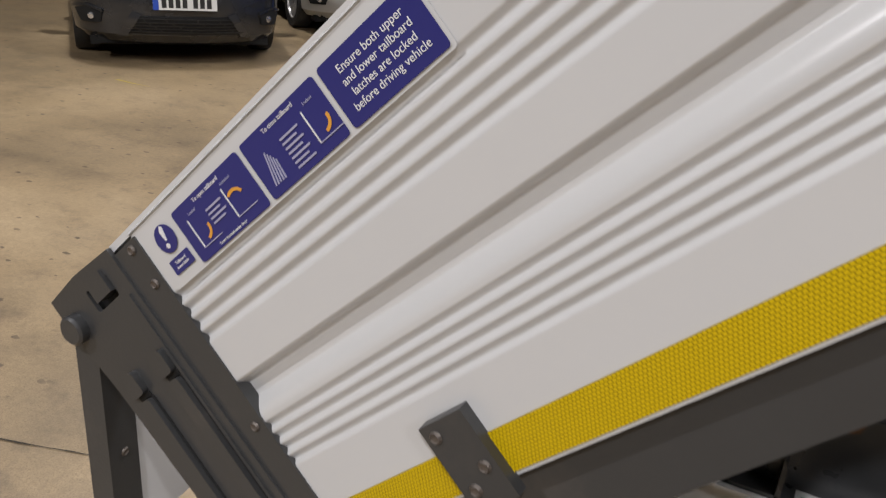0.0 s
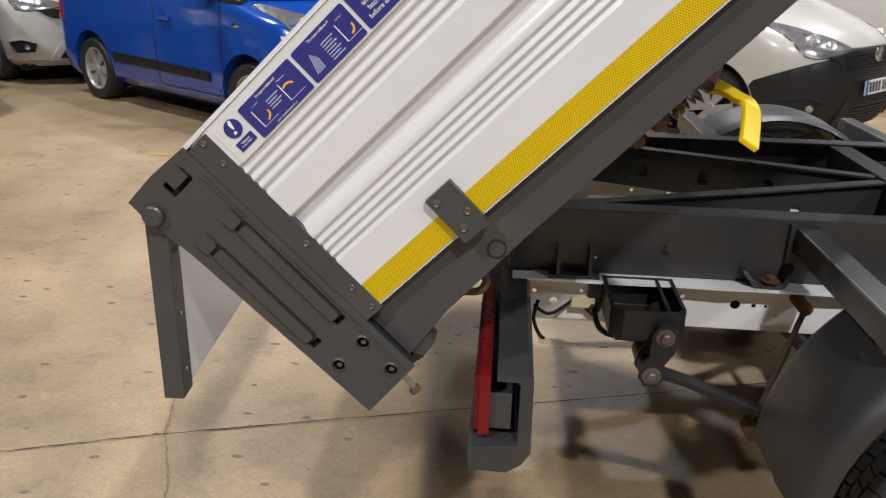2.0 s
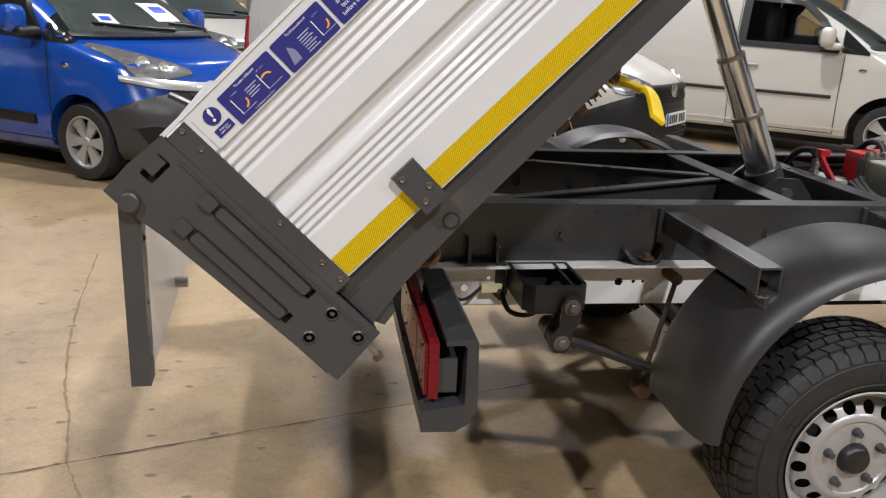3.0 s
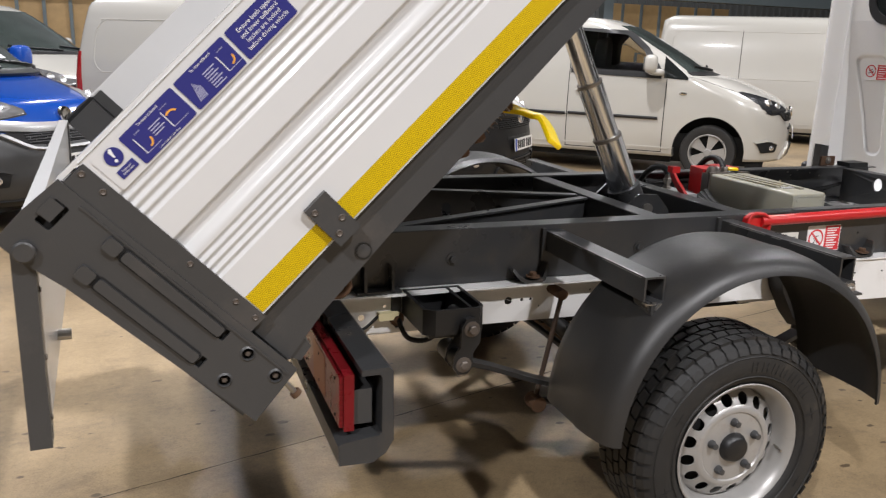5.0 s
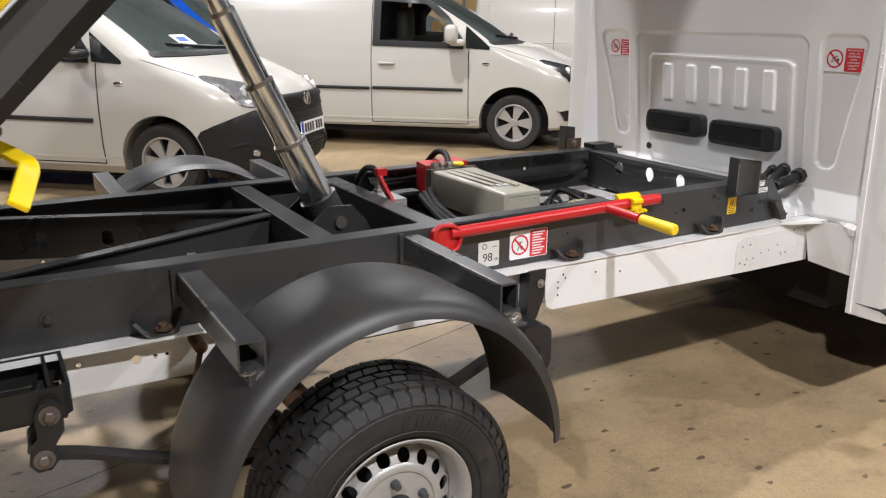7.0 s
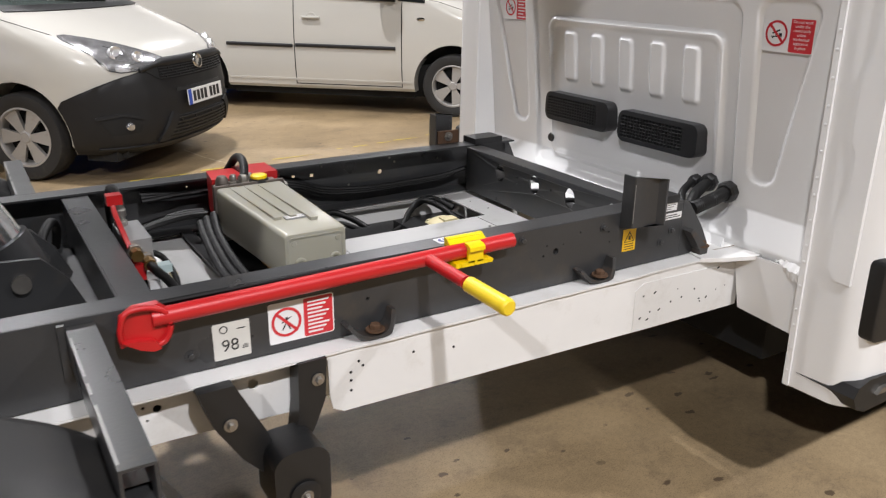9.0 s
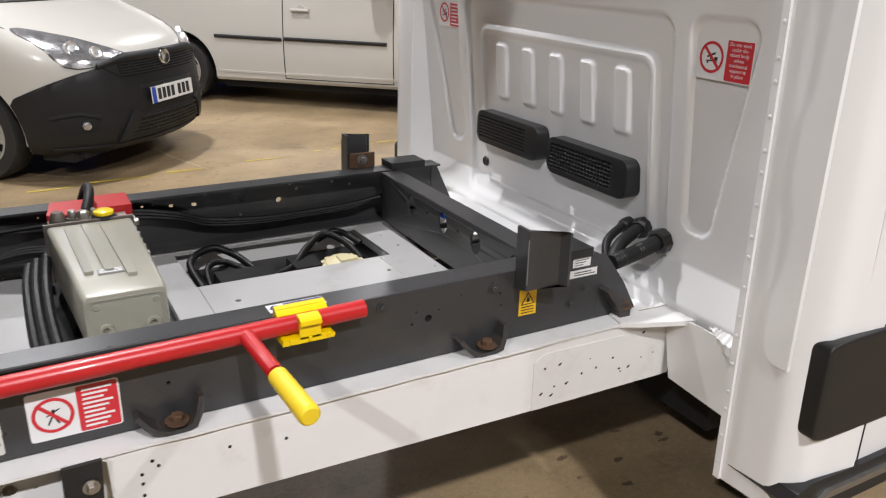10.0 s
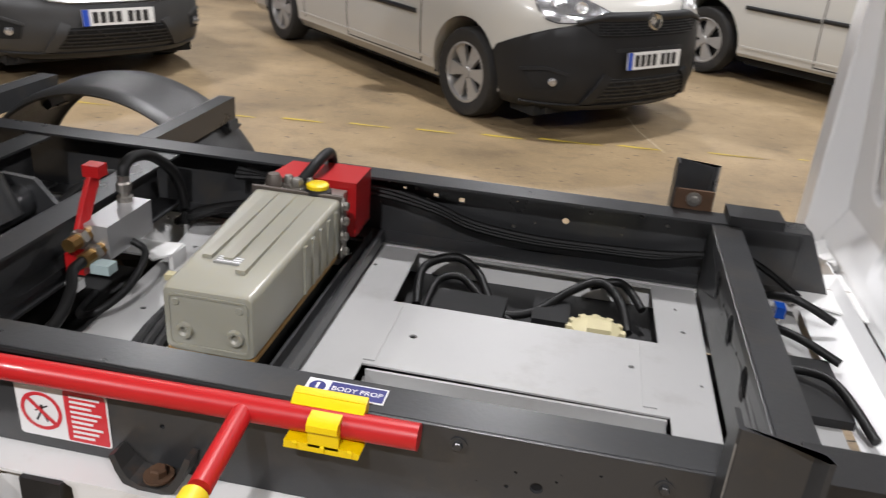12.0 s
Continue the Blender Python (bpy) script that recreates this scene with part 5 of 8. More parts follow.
for z in (0.7, 0.82, 0.95):
    shared("rivet", RIVET, tail, Matrix.Translation((-1.6935, -1.085, z)) @ Matrix.Rotation(HALF_PI, 4, "Y"))
part("tail_latch", rodm((-1.7, -0.62, 0.7), (-1.67, -0.62, 0.7), 0.014, 12), M_STEEL, tail)

# yellow lever and rusty latch under the body rail
def flat_bar(pts, width, thick, up):
    """A flat bar swept along points, its width across the path and up."""
    path = smooth_path(pts, 6)
    rows = []
    for i, p in enumerate(path):
        d = (path[min(i + 1, len(path) - 1)] - path[max(i - 1, 0)]).normalized()
        a = d.cross(Vector(up)).normalized()
        n = a.cross(d).normalized()
        rows.append([p + a * width / 2 + n * thick / 2, p - a * width / 2 + n * thick / 2, p - a * width / 2 - n * thick / 2, p + a * width / 2 - n * thick / 2, p + a * width / 2 + n * thick / 2])
    bm = grid_panel(rows)
    bmesh.ops.remove_doubles(bm, verts=bm.verts, dist=1e-6)
    bmesh.ops.holes_fill(bm, edges=[e for e in bm.edges if len(e.link_faces) == 1])
    return bm


part("latch_lever", flat_bar([(-0.79, -0.9, 1.283), (-0.727, -0.951, 1.265), (-0.7, -1.01, 1.256), (-0.69, -1.045, 1.248), (-0.698, -1.09, 1.235), (-0.717, -1.162, 1.208)], 0.033, 0.011, (0.3, -0.8, 0.5)), M_YELLOW, TRUCK, "chipped yellow tailboard lever", bevel=0.003)
rust = bmesh.new()
rod(rust, (0.52, -1.0, 0.045), (0.9, -0.97, 0.04), 0.008, 10)
for u, y in ((0.7, -1.02), (0.745, -1.025), (0.79, -1.0), (0.845, -0.985)):
    prism(rust, [(u - 0.022, 0.078), (u + 0.02, 0.076), (u + 0.016, 0.036), (u, 0.026), (u - 0.014, 0.034)], "y", y - 0.005, y + 0.005)
    rod(rust, (u, y - 0.022, 0.042), (u, y + 0.022, 0.042), 0.011, 8)
rod(rust, (0.845, -1.0, 0.03), (0.88, -0.94, 0.03), 0.013, 10)
part("latch_rod", rust, M_RUST, TRUCK, "rusty latch rod with its lugs", at=BED)
spring = bmesh.new()
hose(spring, [(0.75 + 0.0025 * k, -1.01 + 0.013 * math.cos(k * 1.2), 0.036 + 0.013 * math.sin(k * 1.2)) for k in range(36)], 0.002, 6, 3)
part("latch_spring", spring, M_DARKSTEEL, TRUCK, "coiled latch return spring", at=BED, smooth=True)
for sg in (-1, 1):
    part("tail_hook", hosem([(0.262, sg * 1.04, 0.06), (0.285, sg * 1.04, 0.035), (0.305, sg * 1.04, 0.02), (0.325, sg * 1.04, 0.024), (0.335, sg * 1.04, 0.042)], 0.008, 8), M_RUST, TRUCK, "rusty hook under the body rail", at=BED, smooth=True)
    hp2 = part("post_pin", rodm((0.1, sg * 1.1, 0.02), (0.094, sg * 1.1, -0.03), 0.006, 10), M_STEEL, TRUCK, "plated pin below the corner post", at=BED, smooth=True)
    part("pin_head", rodm((0.0945, sg * 1.1, -0.026), (0.0935, sg * 1.1, -0.036), 0.0115, 12), M_RUST, hp2, smooth=True)
    part("rail_stop", prismm([(0.14, 0.03), (0.19, 0.034), (0.186, 0.012), (0.15, 0.006)], "y", min(sg * 1.04, sg * 1.09), max(sg * 1.04, sg * 1.09)), M_GREY, TRUCK, at=BED, bevel=0.003)

# ---- subframe ----
near_holes = [circle(1.44, 0.806, 0.011), circle(1.4, 0.8, 0.005), circle(1.41, 0.826, 0.004), circle(1.465, 0.822, 0.004), circle(1.52, 0.845, 0.004), circle(1.62, 0.83, 0.005), circle(1.625, 0.8, 0.004), circle(1.36, 0.8, 0.003), circle(1.47, 0.835, 0.003), circle(1.3, 0.775, 0.003), circle(1.545, 0.77, 0.003), circle(1.6, 0.86, 0.0035), circle(0.9, 0.79, 0.006), circle(0.3, 0.83, 0.005), circle(-0.85, 0.75, 0.005)]
BEAM_TOP, BEAM_LOW = 0.878, 0.71
beam = channel("subframe_beam", -1.07, 1.9, -0.485, -0.415, BEAM_LOW, BEAM_TOP, label="dark grey folded steel subframe beam", holes=near_holes)
part("beam_toe", prismm([(1.9, 0.71), (2.03, 0.71), (1.985, 0.79), (1.92, 0.874), (1.9, 0.876)], "y", -0.485, -0.478), M_FRAME, beam)
part("beam_cap", boxm(1.77, 1.875, -0.49, -0.41, 0.8785, 0.9), M_BLACK, beam, bevel=0.003)
far_holes = [circle(1.423, 0.806, 0.011), circle(1.02, 0.836, 0.006), circle(1.3, 0.84, 0.004), circle(1.35, 0.79, 0.004), circle(1.37, 0.8, 0.003), circle(1.56, 0.81, 0.004), circle(1.56, 0.79, 0.004), circle(0.96, 0.79, 0.004), round_rect(1.1, 0.828, 0.016, 0.014, 0.001, 1), round_rect(1.165, 0.824, 0.018, 0.016, 0.001, 1), circle(0.75, 0.84, 0.005), circle(1.12, 0.795, 0.004)]
# near-black sheet added behind the web puts shade into its holes
part("hole_dark_sheet", boxm(0.6, 1.88, -0.4775, -0.4755, 0.72, 0.868), M_DARKIN, beam)
fbeam = channel("subframe_beam", -1.07, 1.96, 0.485, 0.415, BEAM_LOW, BEAM_TOP, label="dark grey folded steel subframe beam", holes=far_holes)
part("beam_cap", boxm(1.78, 1.9, 0.41, 0.49, 0.8785, 0.9), M_BLACK, fbeam, bevel=0.003)
for x, z in ((0.98, 0.85), (1.05, 0.84), (1.2, 0.852), (1.34, 0.86), (1.46, 0.852), (1.48, 0.836), (1.52, 0.86), (1.6, 0.845), (1.66, 0.83), (1.3, 0.775), (1.08, 0.815)):
    shared("rivet", RIVET_PALE, fbeam, Matrix.Translation((x, 0.4785, z)) @ OUT[-1] @ Matrix.Diagonal((0.7, 0.7, 1.2, 1)))
part("beam_toe", prismm([(1.96, 0.71), (2.05, 0.71), (1.98, 0.86), (1.96, 0.876)], "y", 0.478, 0.485), M_FRAME, fbeam)


def cross_channel(x0, x1, z0, z1, holes=(), y0=-0.413, y1=0.413, t=0.006, name="crossmember", label=""):
    bm = plate_with_holes([(y0, z0), (y1, z0), (y1, z1), (y0, z1)], holes, "x", x0, x0 + t)
    box(bm, x0 + t, x1, y0, y1, z1 - t, z1)
    box(bm, x0 + t, x1, y0, y1, z0, z0 + t)
    return part(name, bm, M_FRAME, TRUCK, label, bevel=0.002)


cross_channel(0.03, 0.1, 0.74, 0.872)
cross_channel(0.385, 0.455, 0.74, 0.87)
cross_channel(1.745, 1.81, 0.715, 0.874, holes=[slot(-0.36, 0.826, 0.05, 0.066), slot(-0.17, 0.826, 0.05, 0.066), slot(0.008, 0.826, 0.05, 0.066), slot(0.2, 0.824, 0.05, 0.066), circle(0.1, 0.83, 0.006), circle(0.1, 0.81, 0.005), circle(-0.08, 0.83, 0.006)], label="dark grey crossmember with oblong holes")
cross_channel(-1.05, -0.97, 0.72, 0.86)
for sg in (-1, 1):
    a, b = Vector((-0.96, sg * 0.41, 0)), Vector((0.026, 0.03 * sg, 0))
    d = (b - a).normalized()
    n = Vector((-d.y, d.x, 0))
    bm = bmesh.new()
    ln = (b - a).length
    hl = [slot(0.16 + 0.2 * k, 0.79, 0.035, 0.055) for k in range(4)]
    web = plate_with_holes([(0, 0.73), (ln, 0.73), (ln, 0.862), (0, 0.862)], hl, "y", -0.003, 0.003)
    box(web, 0, ln, -0.02, 0.02, 0.862, 0.868)
    bmesh.ops.transform(web, matrix=Matrix.Translation(a) @ Matrix.Rotation(math.atan2(d.y, d.x), 4, "Z"), verts=web.verts)
    part("diagonal_brace", web, M_FRAME, TRUCK, "dark grey diagonal brace with punched holes")
for x, z, mesh in ((-0.672, 0.789, BOLT), (-0.028, 0.789, BOLT), (0.72, 0.79, BOLT), (1.33, 0.855, BOLT_SMALL), (1.6, 0.845, BOLT_SMALL), (1.86, 0.795, BOLT_SMALL), (1.82, 0.765, BOLT_SMALL), (0.5, 0.75, BOLT_SMALL)):
    if not 0.54 < x < 0.83:
        shared("bolt", mesh, beam, Matrix.Translation((x, -0.4855, z)) @ OUT[-1])


# ---- white chassis ----
def chassis_rail(sg):
    rear_holes = [circle(-0.486, 0.645, 0.013), circle(-0.44, 0.645, 0.006), circle(-0.41, 0.645, 0.005), circle(-0.62, 0.66, 0.006), circle(-0.95, 0.63, 0.01), circle(-1.0, 0.655, 0.006), circle(-0.88, 0.66, 0.005), circle(-0.38, 0.62, 0.003), circle(0.02, 0.64, 0.012), circle(-0.1, 0.63, 0.005), circle(-0.2, 0.66, 0.004), circle(0.422, 0.655, 0.009), circle(0.365, 0.655, 0.004), circle(0.395, 0.663, 0.004), circle(0.36, 0.63, 0.003), circle(0.4, 0.633, 0.003), circle(0.43, 0.688, 0.005), circle(0.33, 0.67, 0.006), circle(0.25, 0.65, 0.005), circle(0.21, 0.66, 0.004), circle(0.23, 0.62, 0.004), circle(0.28, 0.61, 0.004)]
    y = sg * 0.494
    bm = plate_with_holes([(-1.06, 0.582), (-0.3, 0.575), (0.45, 0.575), (0.45, 0.702), (-1.06, 0.702)], rear_holes, "y", y, y - sg * 0.004)
    y0, y1 = sorted((sg * 0.4, y - sg * 0.004))
    box(bm, -1.06, 0.45, y0, y1, 0.575, 0.581)
    # flange that the subframe sits on, a little wider and uneven
    y0, y1 = sorted((sg * 0.42, sg * 0.54))
    rnd = random.Random(3)
    pts = [(-1.06, y0 if sg < 0 else y1)]
    n = 40
    edge = []
    for i in range(n + 1):
        x = -1.06 + 3.05 * i / n
        edge.append((x, sg * (0.541 + rnd.uniform(-0.002, 0.002))))
    pts = [(-1.06, sg * 0.42)] + edge + [(1.99, sg * 0.42)]
    prism(bm, pts, "z", 0.702, 0.7075)
    rail = part("chassis_rail", bm, M_CHASSIS, TRUCK, "white painted chassis rail with punched holes")
    yf = sg * 0.535
    front_holes = [circle(x, z, 0.0035) for x, z in ((0.86, 0.655), (0.83, 0.645), (0.83, 0.625), (0.85, 0.668), (0.83, 0.6), (0.99, 0.655), (1.1, 0.64))]
    front_holes += [circle(1.72 + 0.05 * i, 0.66 - 0.018 * (i % 3), 0.003) for i in range(9)]
    front_holes += [round_rect(1.98, 0.62, 0.016, 0.009, 0.001, 1)]
    out = [(0.776, 0.69), (0.778, 0.6), (0.786, 0.566), (0.81, 0.553), (1.79, 0.532), (2.12, 0.53), (2.12, 0.7015), (0.755, 0.7015)]
    skirt = part("rail_skirt", prismm(out, "y", min(yf, yf - sg * 0.003), max(yf, yf - sg * 0.003)), M_CHASSIS, rail, "white outer chassis panel")
    for ho in front_holes:
        part("punched_hole", prismm(ho, "y", min(yf, yf + sg * 0.0006) if sg > 0 else yf - 0.0006, yf + 0.0006 if sg > 0 else yf), M_DARKIN, skirt)
    part("skirt_overlap", prismm([(1.69, 0.535), (2.1, 0.5305), (2.1, 0.672), (1.72, 0.678), (1.69, 0.66)], "y", yf - 0.0022 if sg < 0 else yf, yf if sg < 0 else yf + 0.0022), M_CHASSIS, skirt)
    spots = random.Random(31)
    for i in range(17):
        hx, hz = spots.uniform(1.71, 2.08), spots.uniform(0.56, 0.668)
        mark = circle(hx, hz, spots.uniform(0.0015, 0.0032), 8) if i % 3 else [(hx - 0.006, hz), (hx - 0.001, hz - 0.003), (hx + 0.006, hz + 0.004), (hx + 0.002, hz + 0.005)]
        part("punched_hole", prismm(mark, "y", yf - 0.0028 if sg < 0 else yf + 0.0022, yf - 0.0022 if sg < 0 else yf + 0.0028), M_DARKIN, skirt)
    part("rail_inner", boxm(0.45, 2.1, min(sg * 0.42, sg * 0.43), max(sg * 0.42, sg * 0.43), 0.54, 0.7), M_CHASSIS, rail)
    part("rail_box", plate_with_holes([(0.45, 0.575), (0.755, 0.56), (0.755, 0.702), (0.45, 0.702)], [circle(0.62, 0.655, 0.012), circle(0.56, 0.64, 0.005), circle(0.52, 0.66, 0.004), circle(0.58, 0.61, 0.004), circle(0.66, 0.65, 0.004)], "y", sg * 0.494, sg * 0.49), M_CHASSIS, rail)
    return rail


rail_n = chassis_rail(-1)
rail_f = chassis_rail(1)
part("floor_panel", plate_with_holes([(0.93, -0.41), (1.74, -0.41), (1.74, 0.41), (0.93, 0.41)], [[(1.085, 0.14), (1.645, 0.138), (1.64, 0.395), (1.08, 0.4)], [(1.09, -0.172), (1.655, -0.175), (1.655, -0.118), (1.09, -0.112)]] + [circle(1.16, 0.01, 0.008), circle(1.59, 0.03, 0.006), circle(1.0, 0.3, 0.005), circle(1.7, 0.2, 0.005), circle(1.69, 0.3, 0.004), circle(1.72, 0.0, 0.004)], "z", 0.7, 0.704), M_PANEL, TRUCK, "pale grey chassis floor panel with two openings")
part("floor_panel", plate_with_holes([(0.565, -0.41), (0.75, -0.41), (0.765, 0.4), (0.5, 0.4), (0.53, 0.2)], [circle(0.61, -0.05, 0.006), circle(0.6, 0.16, 0.005), circle(0.57, 0.25, 0.006)], "z", 0.7, 0.704), M_PANEL, TRUCK, "pale chassis crossmember plate")
# near-black sheet added below the plate in place of shade
part("floor_dark_screen", boxm(0.43, 0.76, -0.36, 0.4, 0.6, 0.62), M_DARKIN, TRUCK, "near-black sheet added to hide the floor below", bevel=0.004)
part("floor_panel", boxm(1.83, 1.96, -0.4, 0.4, 0.69, 0.694), M_PANEL, TRUCK, "pale chassis crossmember plate")
for x in (1.1, 1.62):
    part("seam_bead", boxm(x - 0.012, x + 0.012, -0.1, 0.13, 0.704, 0.7065), M_PANEL, TRUCK)
part("slot_ledge", boxm(1.09, 1.655, -0.2, -0.1, 0.664, 0.668), M_PANEL, TRUCK)
part("slot_lip", boxm(1.1, 1.65, -0.125, -0.119, 0.668, 0.699), M_PANEL, TRUCK)
# added dark sheet: keeps lit floor from showing through the openings
part("opening_dark_sheet", boxm(0.66, 1.99, -0.415, 0.415, 0.53, 0.54), M_DARKIN, TRUCK, "near-black sheet added below the panel openings")
part("fuel_tank", boxm(1.0, 1.68, -0.3, 0.42, 0.55, 0.64), M_BLACK, TRUCK, "black plastic fuel tank", bevel=0.03, smooth=True)

# bent brackets along the flange
for sg in (-1, 1):
    for x in (-0.42, 0.9, 1.57):
        br = prismm([(x - 0.069, 0.748), (x - 0.061, 0.752), (x - 0.046, 0.733), (x - 0.032, 0.722), (x - 0.015, 0.7165), (x + 0.012, 0.7165), (x + 0.028, 0.723), (x + 0.038, 0.738), (x + 0.047, 0.764), (x + 0.056, 0.763), (x + 0.05, 0.736), (x + 0.036, 0.713), (x + 0.018, 0.7085), (x - 0.02, 0.7085), (x - 0.042, 0.715), (x - 0.056, 0.73)], "y", min(sg * 0.487, sg * 0.532), max(sg * 0.487, sg * 0.532))
        for q in br.verts:
            if abs(q.co.y) > 0.51:
                q.co.y -= sg * 0.42 * max(0, q.co.z - 0.717)
        b = part("flange_bracket", br, M_BRACKET, TRUCK, "bent dark grey bracket with a rusty bolt", bevel=0.002)
        shared("bolt", BOLT_RUST, b, Matrix.Translation((x + 0.004, sg * 0.512, 0.7225)))
    eb = prismm([(1.905, 0.79), (1.915, 0.797), (1.985, 0.733), (1.985, 0.7085), (1.955, 0.7085), (1.952, 0.73)], "y", min(sg * 0.487, sg * 0.518), max(sg * 0.487, sg * 0.518))
    e = part("end_bracket", eb, M_BRACKET, TRUCK, "rust-edged end bracket")
    shared("bolt", BOLT_RUST, e, Matrix.Translation((1.972, sg * 0.505, 0.734)))
    # upright body guides
    gd = bmesh.new()
    yo, yi = sg * 0.533, sg * 0.487
    u_out = [(1.657, yi), (1.664, yi), (1.664, sg * 0.5245), (1.741, sg * 0.5245), (1.748, sg * 0.535), (1.756, sg * 0.549), (1.763, sg * 0.548), (1.755, yo), (1.748, sg * 0.53), (1.66, sg * 0.532), (1.657, sg * 0.529)]
    vs = prism(gd, u_out, "z", 0.835, 0.985)
    for q in vs:
        if q.co.z > 0.9 and q.co.x > 1.74:
            q.co.z -= 0.014
        if q.co.z < 0.9 and abs(q.co.y) > 0.52:
            q.co.z += 0.01
    if sg > 0:
        pad_r = part("guide_pad", boxm(1.662, 1.75, 0.478, 0.4865, 0.879, 0.926), M_RUST, TRUCK, "rusty wear pad on the far body guide", bevel=0.002)
        shared("bolt", BOLT_STEEL, pad_r, Matrix.Translation((1.706, 0.478, 0.905)) @ OUT[-1])
    guide = part("body_guide", gd, M_FRAME, TRUCK, "upright dark grey body guide, worn at its edges", bevel=0.0025, smooth=True)
    part("worn_glint_edge", boxm(1.6562, 1.6582, min(sg * 0.5325, sg * 0.5335), max(sg * 0.5325, sg * 0.5335), 0.86, 0.965), M_WORN_GLINT, guide)
    part("worn_glint_edge", boxm(1.7535, 1.7556, min(sg * 0.5325, sg * 0.5335), max(sg * 0.5325, sg * 0.5335), 0.87, 0.968), M_WORN_GLINT, guide)
rear_lug = bmesh.new()
for x in (-0.95, -0.87):
    prism(rear_lug, [(x, 0.71), (x + 0.008, 0.71), (x + 0.008, 0.77), (x, 0.79)], "y", -0.53, -0.487)
box(rear_lug, -0.97, -0.84, -0.53, -0.487, 0.7085, 0.716)
part("rear_lug", rear_lug, M_FRAME, TRUCK)


# ---- outriggers, mudguards ----
def outrigger(x0, x1, sg, z0, z1, reach):
    bm = bmesh.new()
    ya, yb = sorted((sg * 0.488, sg * reach))
    t = 0.005
    prism(bm, [(x0, z0), (x0 + t, z0), (x0 + t, z1 - t), (x1 - t, z1 - t), (x1 - t, z0), (x1, z0), (x1, z1), (x0, z1)], "y", ya, yb)
    o = part("outrigger", bm, M_FRAME, TRUCK, "dark grey outrigger of folded channel", bevel=0.002)
    part("mounting_plate", boxm(x0 - 0.014, x0 - 0.001, min(sg * 0.488, sg * 0.5), max(sg * 0.488, sg * 0.5), z0 - 0.03, z1 + 0.008), M_FRAME, o)
    yf0, yf1 = sorted((sg * (reach - 0.06), sg * (reach + 0.004)))
    # pale strips along the upper edge: some rubbed paint, and its highlight painted on
    for f0, f1 in ((0.1, 0.42), (0.47, 0.55), (0.62, 0.97)):
        ws = sorted((sg * (0.488 + (reach - 0.488) * f0), sg * (0.488 + (reach - 0.488) * f1)))
        part("worn_glint_edge", prismm([(x0 - 0.0006, z1 - 0.005), (x0 + 0.0006, z1 + 0.0004), (x0 + 0.0055, z1 + 0.0008), (x0 + 0.0035, z1 - 0.0008), (x0 + 0.0008, z1 - 0.003)], "y", ws[0], ws[1]), M_WORN_GLINT, o, smooth=True)
    foot = part("end_bracket", prismm([(x0 + 0.008, z0), (x1 + 0.004, z0), (x1 + 0.012, z0 - 0.03), (x1 - 0.01, z0 - 0.045), (x0 + 0.014, z0 - 0.02)], "y", yf0, yf1), M_FRAME, o, bevel=0.004)
    shared("bolt", BOLT_STEEL, foot, Matrix.Translation((x1 - 0.01, sg * (reach + 0.004), z0 - 0.022)) @ OUT[sg])
    shared("bolt", BOLT_STEEL, o, Matrix.Translation(((x0 + x1) / 2 - 0.01, sg * (reach - 0.005), z0 - 0.004)) @ Matrix.Rotation(math.pi, 4, "X"))
    return o


def mudguard(sg):
    cx, cz = -0.02, 0.435
    prof = [(-0.75, 0.455), (-0.77, 0.468), (-0.8, 0.474), (-0.93, 0.475), (-0.955, 0.478), (-1.0, 0.475), (-1.045, 0.466), (-1.07, 0.455), (-1.083, 0.438), (-1.088, 0.424), (-1.081, 0.424), (-1.074, 0.436), (-1.06, 0.448), (-1.0, 0.463), (-0.93, 0.466), (-0.8, 0.466), (-0.775, 0.46), (-0.756, 0.448)]
    bm = bmesh.new()
    n = 56
    rings = []
    for i in range(n + 1):
        a = radians(2 + 177 * i / n)
        ring = []
        for y, r in prof:
            x, z = cx + r * 0.985 * math.cos(a), cz + r * math.sin(a)
            ring.append(bm.verts.new((x, -sg * y, z)))
        rings.append(ring)
    k = len(prof)
    for a, b in zip(rings, rings[1:]):
        for j in range(k):
            bm.faces.new((a[j], a[(j + 1) % k], b[(j + 1) % k], b[j]))
    for ring in (rings[0], rings[-1]):
        bm.faces.new(ring)
    g = part("mudguard", bm, M_GUARD, TRUCK, "black moulded plastic mudguard over the rear wheel", smooth=True)
    # stiffening collar on the crown
    for x in (-0.322, 0.3):
        bt = bmesh.new()
        box(bt, x - 0.03, x + 0.035, min(sg * 0.985, sg * 1.035), max(sg * 0.985, sg * 1.035), 0.765, 0.771)
        box(bt, x - 0.03, x - 0.024, min(sg * 0.985, sg * 1.035), max(sg * 0.985, sg * 1.035), 0.771, 0.8)
        s = part("guard_stay", bt, M_FRAME, g)
        shared("bolt", BOLT_STEEL, s, Matrix.Translation((x + 0.004, sg * 1.012, 0.771)))
    return g


